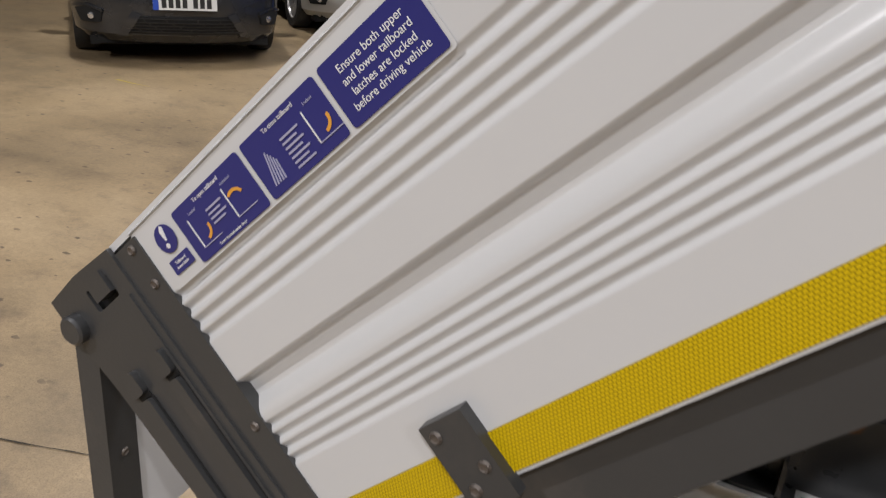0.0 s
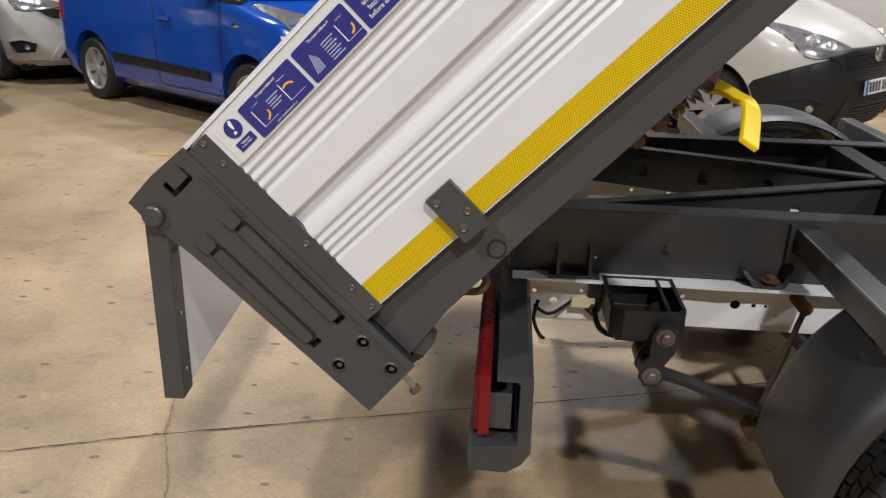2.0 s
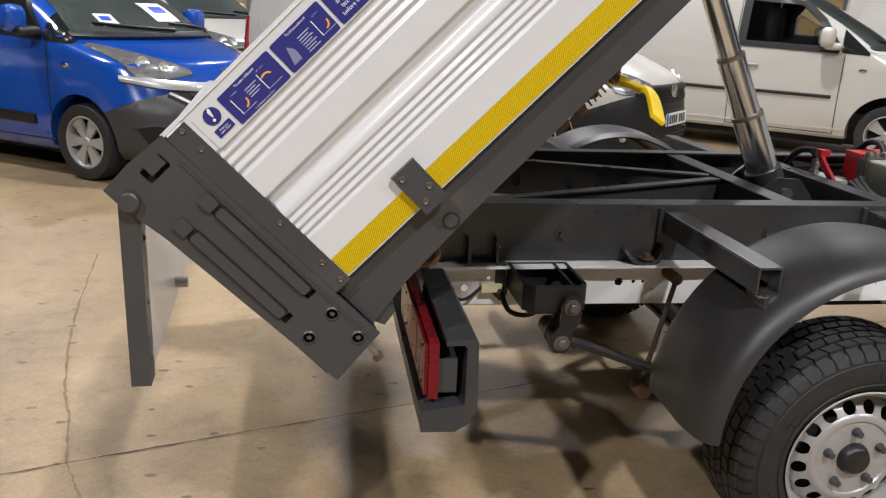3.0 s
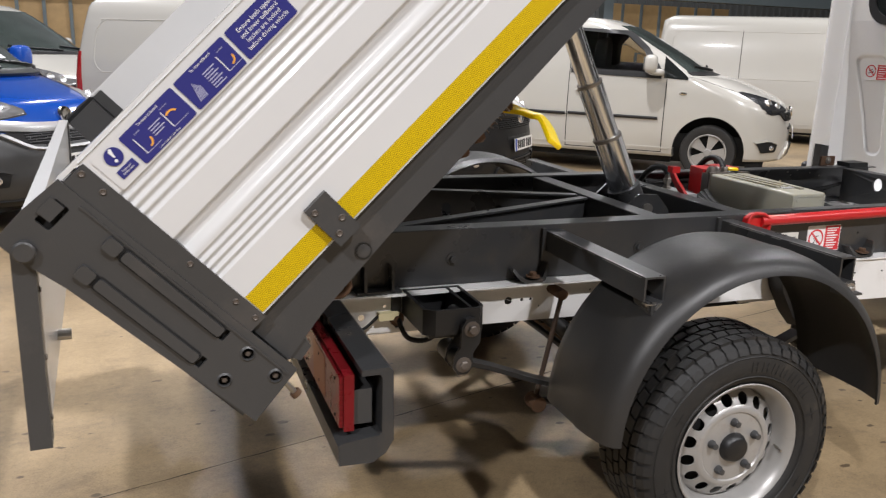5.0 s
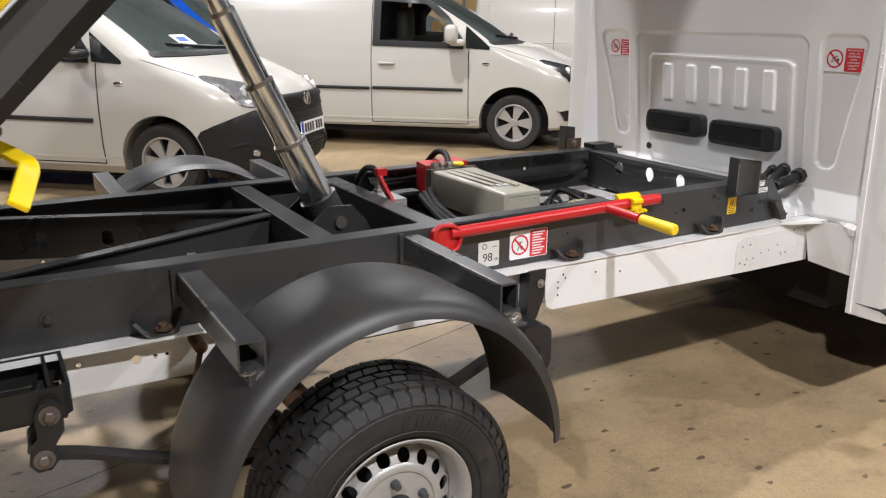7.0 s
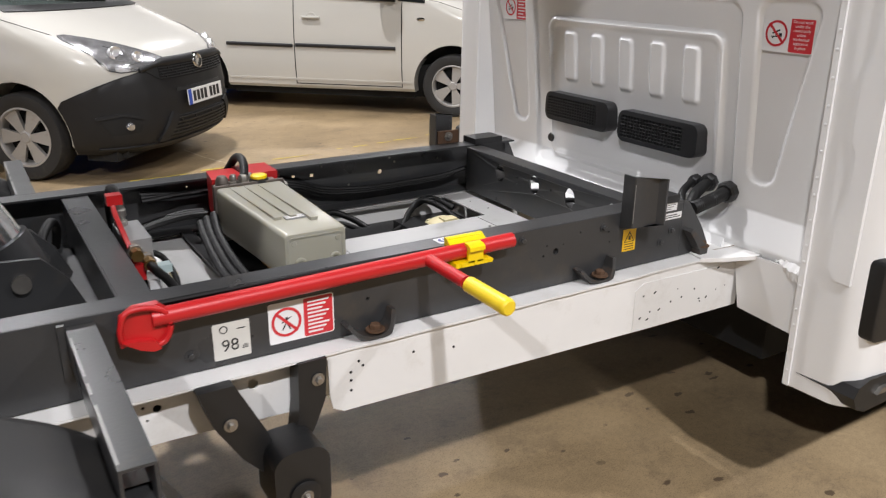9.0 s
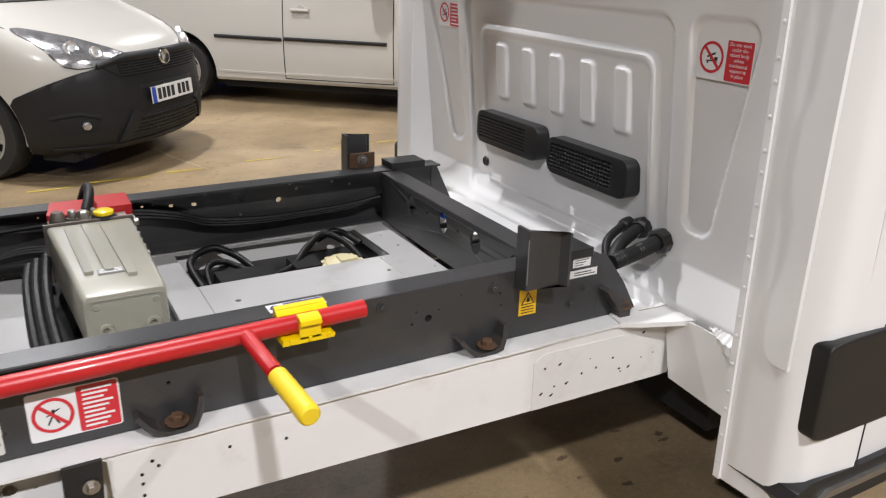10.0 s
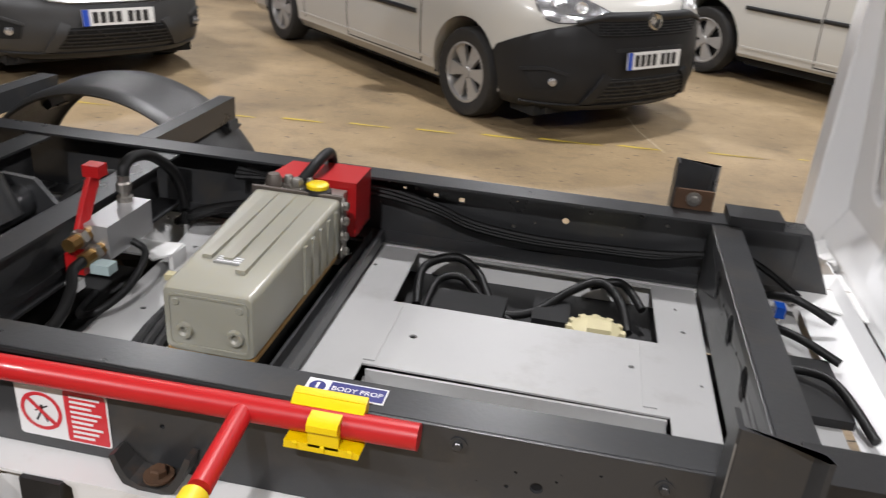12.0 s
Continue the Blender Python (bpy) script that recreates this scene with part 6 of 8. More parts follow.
for sg in (-1, 1):
    outrigger(-0.37, -0.31, sg, 0.798, 0.861, 1.025)
    outrigger(0.28, 0.332, sg, 0.797, 0.866, 1.0)
    mudguard(sg)
for sg in (-1, 1):
    arms = bmesh.new()
    prism(arms, [(0.486, 0.705), (0.56, 0.705), (0.618, 0.585), (0.642, 0.52), (0.615, 0.475), (0.565, 0.53), (0.512, 0.62)], "y", min(sg * 0.5, sg * 0.57), max(sg * 0.5, sg * 0.57))
    arm = part("spring_hanger", arms, M_BLACK, TRUCK, "black front spring hanger bracket", bevel=0.01, smooth=True)
    part("hanger_arm", prismm([(0.703, 0.705), (0.768, 0.705), (0.762, 0.61), (0.738, 0.55), (0.715, 0.51), (0.69, 0.53), (0.7, 0.6)], "y", min(sg * 0.498, sg * 0.55), max(sg * 0.498, sg * 0.55)), M_BLACK, arm, bevel=0.006, smooth=True)
    part("hanger_cup", prismm(round_rect(0.668, 0.475, 0.122, 0.165, 0.04, 6), "y", min(sg * 0.53, sg * 0.64), max(sg * 0.53, sg * 0.64)), M_BLACK, arm, bevel=0.014, smooth=True)
    part("cup_lip", turnedm([(0.03, 0.0), (0.034, 0.006), (0.026, 0.01), (0, 0.01)], 20, Matrix.Translation((0.67, sg * 0.6395, 0.45)) @ OUT[sg]), M_BLACK, arm, smooth=True)
    for x, y, z in ((0.545, 0.572, 0.62), (0.67, 0.649, 0.45), (0.745, 0.552, 0.66)):
        shared("bolt", BOLT_STEEL, arm, Matrix.Translation((x, sg * y, z)) @ OUT[sg] @ Matrix.Diagonal((0.85, 0.85, 1.1, 1)))


# ---- rear wheels ----
def truck_wheel(sg):
    w = part("wheel", turnedm([(0.0, -0.05), (0.1, -0.05), (0.1, 0.05), (0.0, 0.05)], 24, Matrix.Translation((0, sg * 0.8, 0.326)) @ OUT[sg]), M_DARKIN, TRUCK, "rear wheel with a steel rim")
    m = Matrix.Translation((0, sg * 0.905, 0.329)) @ OUT[sg]
    rm = m @ Matrix.Diagonal((0.9, 0.9, 1, 1))
    bm = bmesh.new()
    R = 0.326
    turned(bm, [(0.181 + (r - 0.2) * 1.06, h) for r, h in ((0.206, -0.09), (0.26, -0.115), (0.3, -0.113), (0.322, -0.1), (0.327, -0.085), (0.328, 0.085), (0.322, 0.1), (0.306, 0.111), (0.285, 0.1145), (0.262, 0.1145), (0.25, 0.1135), (0.232, 0.108), (0.222, 0.102), (0.214, 0.09), (0.206, 0.08), (0.2, 0.0), (0.2, -0.08), (0.206, -0.09))], 96, m)
    tyre = part("tyre", bm, M_TYRE, w, "black commercial tyre with a grooved tread", smooth=True)
    tread = bmesh.new()
    n = 50
    for row, (a, b) in enumerate(((-0.087, -0.058), (-0.049, -0.02), (-0.012, 0.012), (0.02, 0.049), (0.058, 0.087))):
        for i in range(n):
            t0 = 2 * math.pi * (i + 0.2 * (row % 2)) / n
            t1 = t0 + 2 * math.pi / n * 0.86
            q = []
            for r in (R - 0.01, R + 0.003):
                for h, sk in ((a, 0.0), (b, 0.02 if row % 2 else -0.02)):
                    for t in (t0 + sk, t1 + sk):
                        q.append(tread.verts.new((r * math.cos(t), r * math.sin(t), h)))
            for f in ((0, 1, 3, 2), (4, 6, 7, 5), (0, 4, 5, 1), (2, 3, 7, 6), (0, 2, 6, 4), (1, 5, 7, 3)):
                tread.faces.new([q[k] for k in f])
    for i in range(n):
        t0 = 2 * math.pi * i / n
        t1 = t0 + 2 * math.pi / n * 0.74
        q = []
        for r, h in ((R - 0.004, 0.086), (R - 0.016, 0.1035), (R - 0.034, 0.113)):
            for t in (t0, t1):
                q.append((r, t, h))
        va = [tread.verts.new((r * math.cos(t), r * math.sin(t), h + 0.003)) for r, t, h in q]
        for a in (0, 2):
            tread.faces.new((va[a], va[a + 1], va[a + 3], va[a + 2]))
    bmesh.ops.transform(tread, matrix=m, verts=tread.verts)
    part("tread_block", tread, M_TYRE, tyre)
    ridge = bmesh.new()
    for r in (0.224, 0.281):
        turned(ridge, [(r - 0.002, 0.1135), (r, 0.116), (r + 0.002, 0.1135)], 96, m)
    # raised unreadable lettering on the sidewall
    for a0, cnt in ((62, 7), (242, 7)):
        for i in range(cnt):
            a = radians(a0 + 8.2 * i - 24)
            mm = m @ Matrix.Rotation(a, 4, "Z") @ Matrix.Translation((0.252, 0, 0.1125))
            box(ridge, -0.014, 0.014, -0.011, -0.006, 0, 0.0035, mm)
            box(ridge, -0.014, 0.014, 0.005, 0.01, 0, 0.0035, mm)
            box(ridge, -0.0025, 0.0025, -0.006, 0.005, 0, 0.0035, mm)
    for a in (20, 150, 200, 330):
        mm = m @ Matrix.Rotation(radians(a), 4, "Z") @ Matrix.Translation((0.252, 0, 0.1125))
        box(ridge, -0.02, 0.02, -0.0012, 0.0012, 0, 0.0035, mm)
        box(ridge, -0.002, 0.0, -0.02, 0.02, 0, 0.0035, mm)
    part("sidewall_marking", ridge, M_TYRE, tyre)
    # steel rim: dished disc with a ring of round vents
    rim = bmesh.new()
    turned(rim, [(0.2, -0.08), (0.197, 0.02), (0.2, 0.07), (0.207, 0.088), (0.219, 0.101), (0.2225, 0.1045), (0.219, 0.1065), (0.2085, 0.1), (0.2, 0.086), (0.193, 0.07), (0.188, 0.045), (0.183, 0.035)], 72, rm)
    rimo = part("rim", rim, M_RIM, w, "silver steel wheel rim with round vent holes", smooth=True)
    disc = plate_with_holes([(0.186 * math.cos(2 * math.pi * i / 72), 0.186 * math.sin(2 * math.pi * i / 72)) for i in range(72)], [circle(0.156 * math.cos(2 * math.pi * (k + 0.5) / 16), 0.156 * math.sin(2 * math.pi * (k + 0.5) / 16), 0.0195, 18) for k in range(16)], "z", 0.05, 0.054)
    for v in disc.verts:
        r = math.hypot(v.co.x, v.co.y)
        v.co.z += 0.03 * max(0, min(1, (0.18 - r) / 0.052)) - (0.01 if r > 0.18 else 0)
    bmesh.ops.transform(disc, matrix=rm, verts=disc.verts)
    part("vent_disc", disc, M_RIM, rimo, smooth=True)
    bowl = turnedm([(0.14, 0.0765), (0.134, 0.0815), (0.126, 0.0845), (0.117, 0.083), (0.11, 0.075), (0.104, 0.06), (0.099, 0.052), (0.092, 0.05), (0.06, 0.05), (0.0, 0.05)], 64, rm)
    part("centre_dish", bowl, M_RIM, rimo, smooth=True)
    part("dark_backing", turnedm([(0, 0.02), (0.184, 0.02), (0.184, 0.016), (0, 0.016)], 40, rm), M_DARKIN, rimo)
    hub = part("hub_cap", turnedm([(0, 0.104), (0.03, 0.104), (0.036, 0.1), (0.043, 0.085), (0.046, 0.05)], 32, m), M_BLACK, rimo, smooth=True)
    for k in range(5):
        a = 2 * math.pi * (k + 0.3) / 5
        mm = m @ Matrix.Rotation(a, 4, "Z") @ Matrix.Translation((0.076, 0, 0.05))
        part("wheel_nut", turnedm([(0.019, 0), (0.019, 0.006), (0.0125, 0.012), (0.0125, 0.036), (0.009, 0.041), (0.009, 0.05), (0, 0.052)], 12, mm), M_GREY, rimo, smooth=True)
    part("valve", rodm((m @ Vector((0.171, -0.03, 0.06))), (m @ Vector((0.158, -0.028, 0.1))), 0.0035, 8), M_STEEL, rimo)
    return w


for sg in (-1, 1):
    truck_wheel(sg)
part("axle_beam", rodm((0, -0.78, 0.327), (0, 0.78, 0.327), 0.042, 20), M_RUST, TRUCK, "dark rear axle beam", smooth=True)

# springs, hangers, links
for sg in (-1, 1):
    sp = bmesh.new()
    pts = [(-0.727, 0.55), (-0.64, 0.526), (-0.45, 0.455), (-0.25, 0.405), (0.0, 0.39), (0.2, 0.42), (0.46, 0.52)]
    path = smooth_path([(x, 0, z) for x, z in pts], 5)
    for lo, hi in ((0.0, 0.014),):
        rows = []
        for p in path:
            rows.append([(p.x, sg * 0.68, p.z + lo), (p.x, sg * 0.725, p.z + lo), (p.x, sg * 0.725, p.z + hi), (p.x, sg * 0.68, p.z + hi), (p.x, sg * 0.68, p.z + lo)])
        sp.free()
        sp = grid_panel(rows)
    spring = part("leaf_spring", sp, M_BLACK, TRUCK, "black single leaf spring")
    def flip(pts):
        return [(x, sg * y) for x, y in pts]
    hb = plate_with_holes(flip([(-0.83, 0.5), (-0.83, 0.69), (-0.8, 0.712), (-0.672, 0.712), (-0.655, 0.69), (-0.655, 0.5)]), [flip([(-0.821, 0.509), (-0.821, 0.686), (-0.796, 0.703), (-0.676, 0.703), (-0.664, 0.686), (-0.664, 0.509)])], "z", 0.638, 0.71)
    box_h = part("spring_hanger", hb, M_BLACK, TRUCK, "black open-topped spring hanger box")
    part("hanger_floor", boxm(-0.815, -0.668, min(sg * 0.512, sg * 0.7), max(sg * 0.512, sg * 0.7), 0.628, 0.637), M_BLACK, box_h)
    part("hanger_web", prismm([(-0.7, 0.71), (-0.692, 0.71), (-0.692, 0.64), (-0.7, 0.64)], "y", min(sg * 0.51, sg * 0.7), max(sg * 0.51, sg * 0.7)), M_BLACK, box_h)
    part("hanger_ear", prismm([(-0.862, 0.7), (-0.834, 0.7), (-0.834, 0.6), (-0.85, 0.595), (-0.862, 0.62)], "y", min(sg * 0.495, sg * 0.507), max(sg * 0.495, sg * 0.507)), M_BLACK, box_h)
    shared("bolt", BOLT_RUST, box_h, Matrix.Translation((-0.848, sg * 0.507, 0.625)) @ OUT[sg])
    for yy in (0.672, 0.735):
        sh = prismm([(-0.735, 0.665), (-0.722, 0.688), (-0.695, 0.69), (-0.678, 0.672), (-0.68, 0.62), (-0.7, 0.59), (-0.7, 0.55), (-0.715, 0.532), (-0.742, 0.532), (-0.757, 0.552), (-0.752, 0.585), (-0.735, 0.61)], "y", sg * yy - 0.005, sg * yy + 0.005)
        part("shackle", sh, M_BLACK, TRUCK, "black spring shackle plate", bevel=0.002)
    for x, z in ((-0.706, 0.66), (-0.727, 0.56)):
        bolt_s = part("shackle_bush", rodm((x, sg * 0.6, z), (x, sg * 0.725, z), 0.027, 18), M_BLACK, TRUCK, smooth=True)
        shared("bolt", BOLT_DARK, bolt_s, Matrix.Translation((x, sg * 0.74, z)) @ OUT[sg])
    lk = bmesh.new()
    rod(lk, (-0.338, sg * 0.56, 0.672), (-0.428, sg * 0.6, 0.36), 0.0075, 10)
    part("anti_roll_link", lk, M_DARKRUST, TRUCK, "rusty anti-roll link")
    part("link_joint", rodm((-0.34, sg * 0.495, 0.676), (-0.34, sg * 0.572, 0.676), 0.017, 14), M_RUST, TRUCK)
    part("link_joint", rodm((-0.428, sg * 0.575, 0.35), (-0.428, sg * 0.63, 0.35), 0.024, 14), M_RUST, TRUCK)
    part("damper", rodm((-0.1, sg * 0.56, 0.36), (-0.42, sg * 0.42, 0.66), 0.026, 16), M_BLACK, TRUCK, "black telescopic damper", smooth=True)
part("anti_roll_bar", hosem([(-0.43, -0.6, 0.35), (-0.2, -0.6, 0.345), (-0.14, -0.5, 0.36), (-0.14, 0.5, 0.36), (-0.2, 0.6, 0.345), (-0.43, 0.6, 0.35)], 0.013, 10), M_BLACK, TRUCK, smooth=True)
part("brake_pipe", hosem([(-0.58, -0.3, 0.64), (-0.3, -0.35, 0.55), (-0.05, -0.3, 0.45), (0.0, -0.25, 0.38)], 0.007), M_HOSE, TRUCK, smooth=True)

# ---- rear bumper channel with lamps ----
bp = bmesh.new()
prism(bp, [(-1.087, 0.7045), (-1.024, 0.706), (-1.015, 0.697), (-1.012, 0.53), (-1.03, 0.5), (-1.06, 0.48), (-1.138, 0.482), (-1.14, 0.53), (-1.13, 0.536), (-1.045, 0.545), (-1.04, 0.55), (-1.04, 0.684), (-1.046, 0.691), (-1.087, 0.691)], "y", -1.04, 1.04)
bumper = part("rear_bumper", bp, M_FRAME, TRUCK, "dark grey channel rear bumper", bevel=0.0035, smooth=True)
for sg in (-1, 1):
    ya, yb = sorted((sg * 0.48, sg * 1.018))
    lamp = part("tail_lamp", boxm(-1.122, -1.099, ya, yb, 0.553, 0.688), M_LENS, bumper, "long red tail lamp with clear section", bevel=0.005, smooth=True)
    ya, yb = sorted((sg * 0.488, sg * 1.01))
    part("lens_face", boxm(-1.131, -1.1215, ya, yb, 0.56, 0.681), M_LENS, lamp, bevel=0.004, smooth=True)
    # moulded ribs along the outer end of the lens
    for k in range(9):
        part("lens_rib", boxm(-1.1305, -1.1235, min(sg * 1.009, sg * 1.0125), max(sg * 1.009, sg * 1.0125), 0.567 + 0.0125 * k, 0.5745 + 0.0125 * k), M_LENS, lamp)
    ya, yb = sorted((sg * 0.72, sg * 0.86))
    part("clear_section", prismm(round_rect((ya + yb) / 2, 0.62, yb - ya, 0.105, 0.012, 4), "x", -1.1325, -1.1305), M_LENSW, lamp)
    for y, z in ((0.97, 0.665), (0.97, 0.576), (0.79, 0.655), (0.79, 0.585), (0.62, 0.665), (0.62, 0.576)):
        part("lens_screw", prismm(circle(sg * y, z, 0.004, 10), "x", -1.1335, -1.1305), M_DARKIN, lamp)
    part("lamp_backing", boxm(-1.0985, -1.055, min(sg * 0.56, sg * 1.005), max(sg * 0.56, sg * 1.005), 0.562, 0.645), M_GREY, lamp, bevel=0.002)
    part("bumper_bracket", boxm(-1.07, -1.01, min(sg * 0.42, sg * 0.49), max(sg * 0.42, sg * 0.49), 0.5, 0.71), M_FRAME, bumper)
part("lamp_cable", hosem([(-1.0, -0.52, 0.625), (-0.96, -0.54, 0.612), (-0.905, -0.51, 0.637)], 0.0045), M_HOSE, TRUCK)
part("lamp_cable", hosem([(-0.99, -0.53, 0.645), (-1.0, -0.545, 0.6), (-0.985, -0.55, 0.56), (-0.97, -0.55, 0.545)], 0.005), M_HOSE, TRUCK)
part("connector", boxm(-0.905, -0.845, -0.52, -0.498, 0.625, 0.648), M_CREAM, TRUCK, "cream cable connector", bevel=0.004)
part("connector", boxm(-0.985, -0.955, -0.56, -0.545, 0.535, 0.545), M_CREAM, TRUCK)
part("lamp_cable", hosem([(-0.845, -0.51, 0.635), (-0.84, -0.54, 0.6), (-0.82, -0.55, 0.575), (-0.78, -0.56, 0.57), (-0.74, -0.57, 0.59)], 0.007, ribs=0.12), M_HOSE, TRUCK)

# ---- tipping ram ----
A, B = Vector((0.242, 0.0, 0.83)), Vector((-0.33, 0.0, 2.05))
axis = (B - A).normalized()
ram = part("tipping_ram", rodm(A + axis * 0.03, A + axis * 0.285, 0.054, 40), M_RAM, TRUCK, "chromed multi-stage tipping ram", smooth=True)
for d0, d1, r in ((0.285, 0.5, 0.0465), (0.5, 0.735, 0.039), (0.735, 1.08, 0.032)):
    part("ram_stage", rodm(A + axis * d0, A + axis * d1, r, 40), M_RAM, ram, smooth=True)
for d, r in ((0.277, 0.0548), (0.493, 0.0472), (0.728, 0.0397)):
    part("stage_lip", rodm(A + axis * d, A + axis * (d + 0.012), r, 40), M_STEEL, ram, smooth=True)
bm = bmesh.new()
rod(bm, A - axis * 0.02, A + axis * 0.075, 0.064, 32)
rod(bm, A + Vector((0, -0.12, 0)), A + Vector((0, 0.12, 0)), 0.038, 24)
part("ram_foot", bm, M_FRAME, ram, smooth=True)
for y in (-0.13, 0.1):
    part("ram_lug", prismm([(0.1, 0.76), (0.36, 0.76), (0.33, 0.83), (0.28, 0.885), (0.2, 0.89), (0.14, 0.84)], "y", y, y + 0.014), M_FRAME, TRUCK, bevel=0.003)
part("ram_pin", rodm((0.235, -0.142, 0.835), (0.235, -0.128, 0.835), 0.02, 16), M_STEEL, TRUCK)
part("ram_cradle", boxm(0.1, 0.43, -0.3, 0.3, 0.735, 0.76), M_FRAME, TRUCK)
part("ram_hose", hosem([(0.29, 0.1, 0.79), (0.31, 0.2, 0.83), (0.34, 0.28, 0.845), (0.355, 0.33, 0.81), (0.35, 0.36, 0.75)], 0.012, 12), M_HOSE, TRUCK, "black hydraulic hose", smooth=True)

# ---- hydraulic power pack ----
tank_bm = bmesh.new()
rings = []
for y, xa, xb, zt in ((-0.272, 0.797, 0.939, 0.886), (-0.27, 0.79, 0.946, 0.893), (-0.262, 0.787, 0.949, 0.897), (-0.1, 0.777, 0.95, 0.9), (0.06, 0.766, 0.951, 0.903), (0.176, 0.758, 0.952, 0.905)):
    ring = round_rect((xa + xb) / 2, (0.778 + zt) / 2, xb - xa, zt - 0.778, 0.011, 4)
    rings.append([tank_bm.verts.new((p, y, q)) for p, q in ring])
for r0, r1 in zip(rings, rings[1:]):
    for i in range(len(r0)):
        tank_bm.faces.new((r0[i], r0[(i + 1) % len(r0)], r1[(i + 1) % len(r0)], r1[i]))
tank_bm.faces.new(rings[0])
tank_bm.faces.new(rings[-1])
tank = part("fluid_tank", tank_bm, M_TANK, TRUCK, "milky translucent hydraulic fluid tank", smooth=True)
part("fluid", boxm(0.79, 0.947, -0.2685, 0.17, 0.769, 0.7778), material("amber_fluid", (0.3, 0.17, 0.05), 0.3, vary=0.3, vary_scale=9), tank, "amber fluid line at the foot of the tank", bevel=0.003, smooth=True)
part("moulded_rim", plate_with_holes(round_rect(0.868, 0.836, 0.143, 0.1, 0.01, 3), [round_rect(0.868, 0.836, 0.135, 0.092, 0.008, 3)], "y", -0.2737, -0.2715), M_TANK, tank)
for x in (0.815, 0.855, 0.895):
    rib = prismm([(x - 0.009, -0.16 if x < 0.87 else -0.2), (x + 0.009, -0.16 if x < 0.87 else -0.2), (x + 0.003, 0.165), (x - 0.021, 0.165)], "z", 0.897, 0.9065)
    part("tank_rib", rib, M_TANK, tank, bevel=0.004, smooth=True)
for k in range(5):
    y = 0.14 - 0.045 * k
    part("side_rib", boxm(0.9505, 0.955, y - 0.006, y + 0.006, 0.79, 0.89), M_TANK, tank, bevel=0.002, smooth=True)
part("tank_badge", boxm(0.832, 0.884, -0.172, -0.146, 0.8985, 0.9025), material("grey_badge", (0.24, 0.24, 0.23), 0.45), tank, bevel=0.001)
for k in range(3):
    part("text_bar", boxm(0.836, 0.88, -0.168 + 0.008 * k, -0.165 + 0.008 * k, 0.9025, 0.9029), M_WHITE_LABEL, tank)
for x in (0.825, 0.916):
    part("tank_boss", turnedm([(0.005, 0.002), (0.009, 0.006), (0.014, 0.006), (0.016, 0)], 20, Matrix.Translation((x, -0.2725, 0.818)) @ OUT[-1]), M_TANK, tank, smooth=True)
for x in (0.812, 0.925):
    part("tank_dimple", turnedm([(0, 0.001), (0.006, 0.001), (0.007, 0)], 14, Matrix.Translation((x, -0.2725, 0.87)) @ OUT[-1]), M_TANK, tank, smooth=True)
part("tank_collar", boxm(0.752, 0.956, 0.1765, 0.186, 0.765, 0.911), M_DARKSTEEL, tank, bevel=0.003)
for k in range(4):
    shared("bolt", BOLT_STEEL, tank, Matrix.Translation((0.956, 0.182, 0.785 + 0.035 * k)) @ Matrix.Rotation(HALF_PI, 4, "Y"))
pump = part("pump_body", boxm(0.765, 0.945, 0.187, 0.245, 0.745, 0.902), M_STEEL, TRUCK, "cast pump body", bevel=0.01, smooth=True)
part("motor_cover", boxm(0.862, 0.964, 0.25, 0.365, 0.79, 0.918), M_RED, pump, "red plastic motor cover", bevel=0.012, smooth=True)
part("motor_cover", prismm([(0.765, 0.24), (0.85, 0.215), (0.861, 0.246), (0.861, 0.35), (0.78, 0.35)], "z", 0.8, 0.916), M_RED, pump, "red plastic motor cover", bevel=0.01, smooth=True)
part("motor", rodm((0.85, 0.26, 0.78), (0.85, 0.39, 0.78), 0.055, 24), M_BLACK, pump, smooth=True)
part("cap_base", turnedm([(0.03, -0.012), (0.03, 0.004), (0.024, 0.009), (0, 0.009)], 20, Matrix.Translation((0.891, 0.204, 0.906))), M_BLACK, pump)
part("filler_cap", turnedm([(0.024, 0), (0.024, 0.007), (0.02, 0.01), (0, 0.01)], 24, Matrix.Translation((0.891, 0.204, 0.9155))), M_YELLOW, pump, "yellow filler cap", smooth=True)
for x, r in ((0.845, 0.015), (0.82, 0.011), (0.868, 0.009)):
    part("solenoid", turnedm([(0, 0.03), (r * 0.7, 0.03), (r, 0.024), (r, 0.012), (r * 1.25, 0.01), (r * 1.25, 0)], 6 if r > 0.012 else 14, Matrix.Translation((x, 0.205 + 0.012 * (r < 0.012), 0.9))), M_STEEL, pump, smooth=True)
part("solenoid_cap", turnedm([(0, 0.03), (0.012, 0.03), (0.018, 0.02), (0.02, 0)], 16, Matrix.Translation((0.787, 0.215, 0.9))), M_DARKSTEEL, pump, smooth=True)
part("pump_hose", hosem([(0.852, 0.215, 0.922), (0.866, 0.255, 0.945), (0.872, 0.3, 0.955), (0.87, 0.35, 0.945), (0.86, 0.4, 0.9)], 0.0125, 12), M_HOSE, pump, smooth=True)
for x in (0.955, 0.985):
    part("pack_support", prismm([(x, 0.72), (x + 0.006, 0.72), (x + 0.006, 0.745), (x, 0.745)], "y", -0.4, 0.41), M_FRAME, TRUCK)
part("pack_support", boxm(0.955, 0.99, -0.4, 0.41, 0.714, 0.72), M_FRAME, TRUCK)
part("pack_support", boxm(0.7, 0.735, -0.4, 0.41, 0.714, 0.72), M_FRAME, TRUCK)
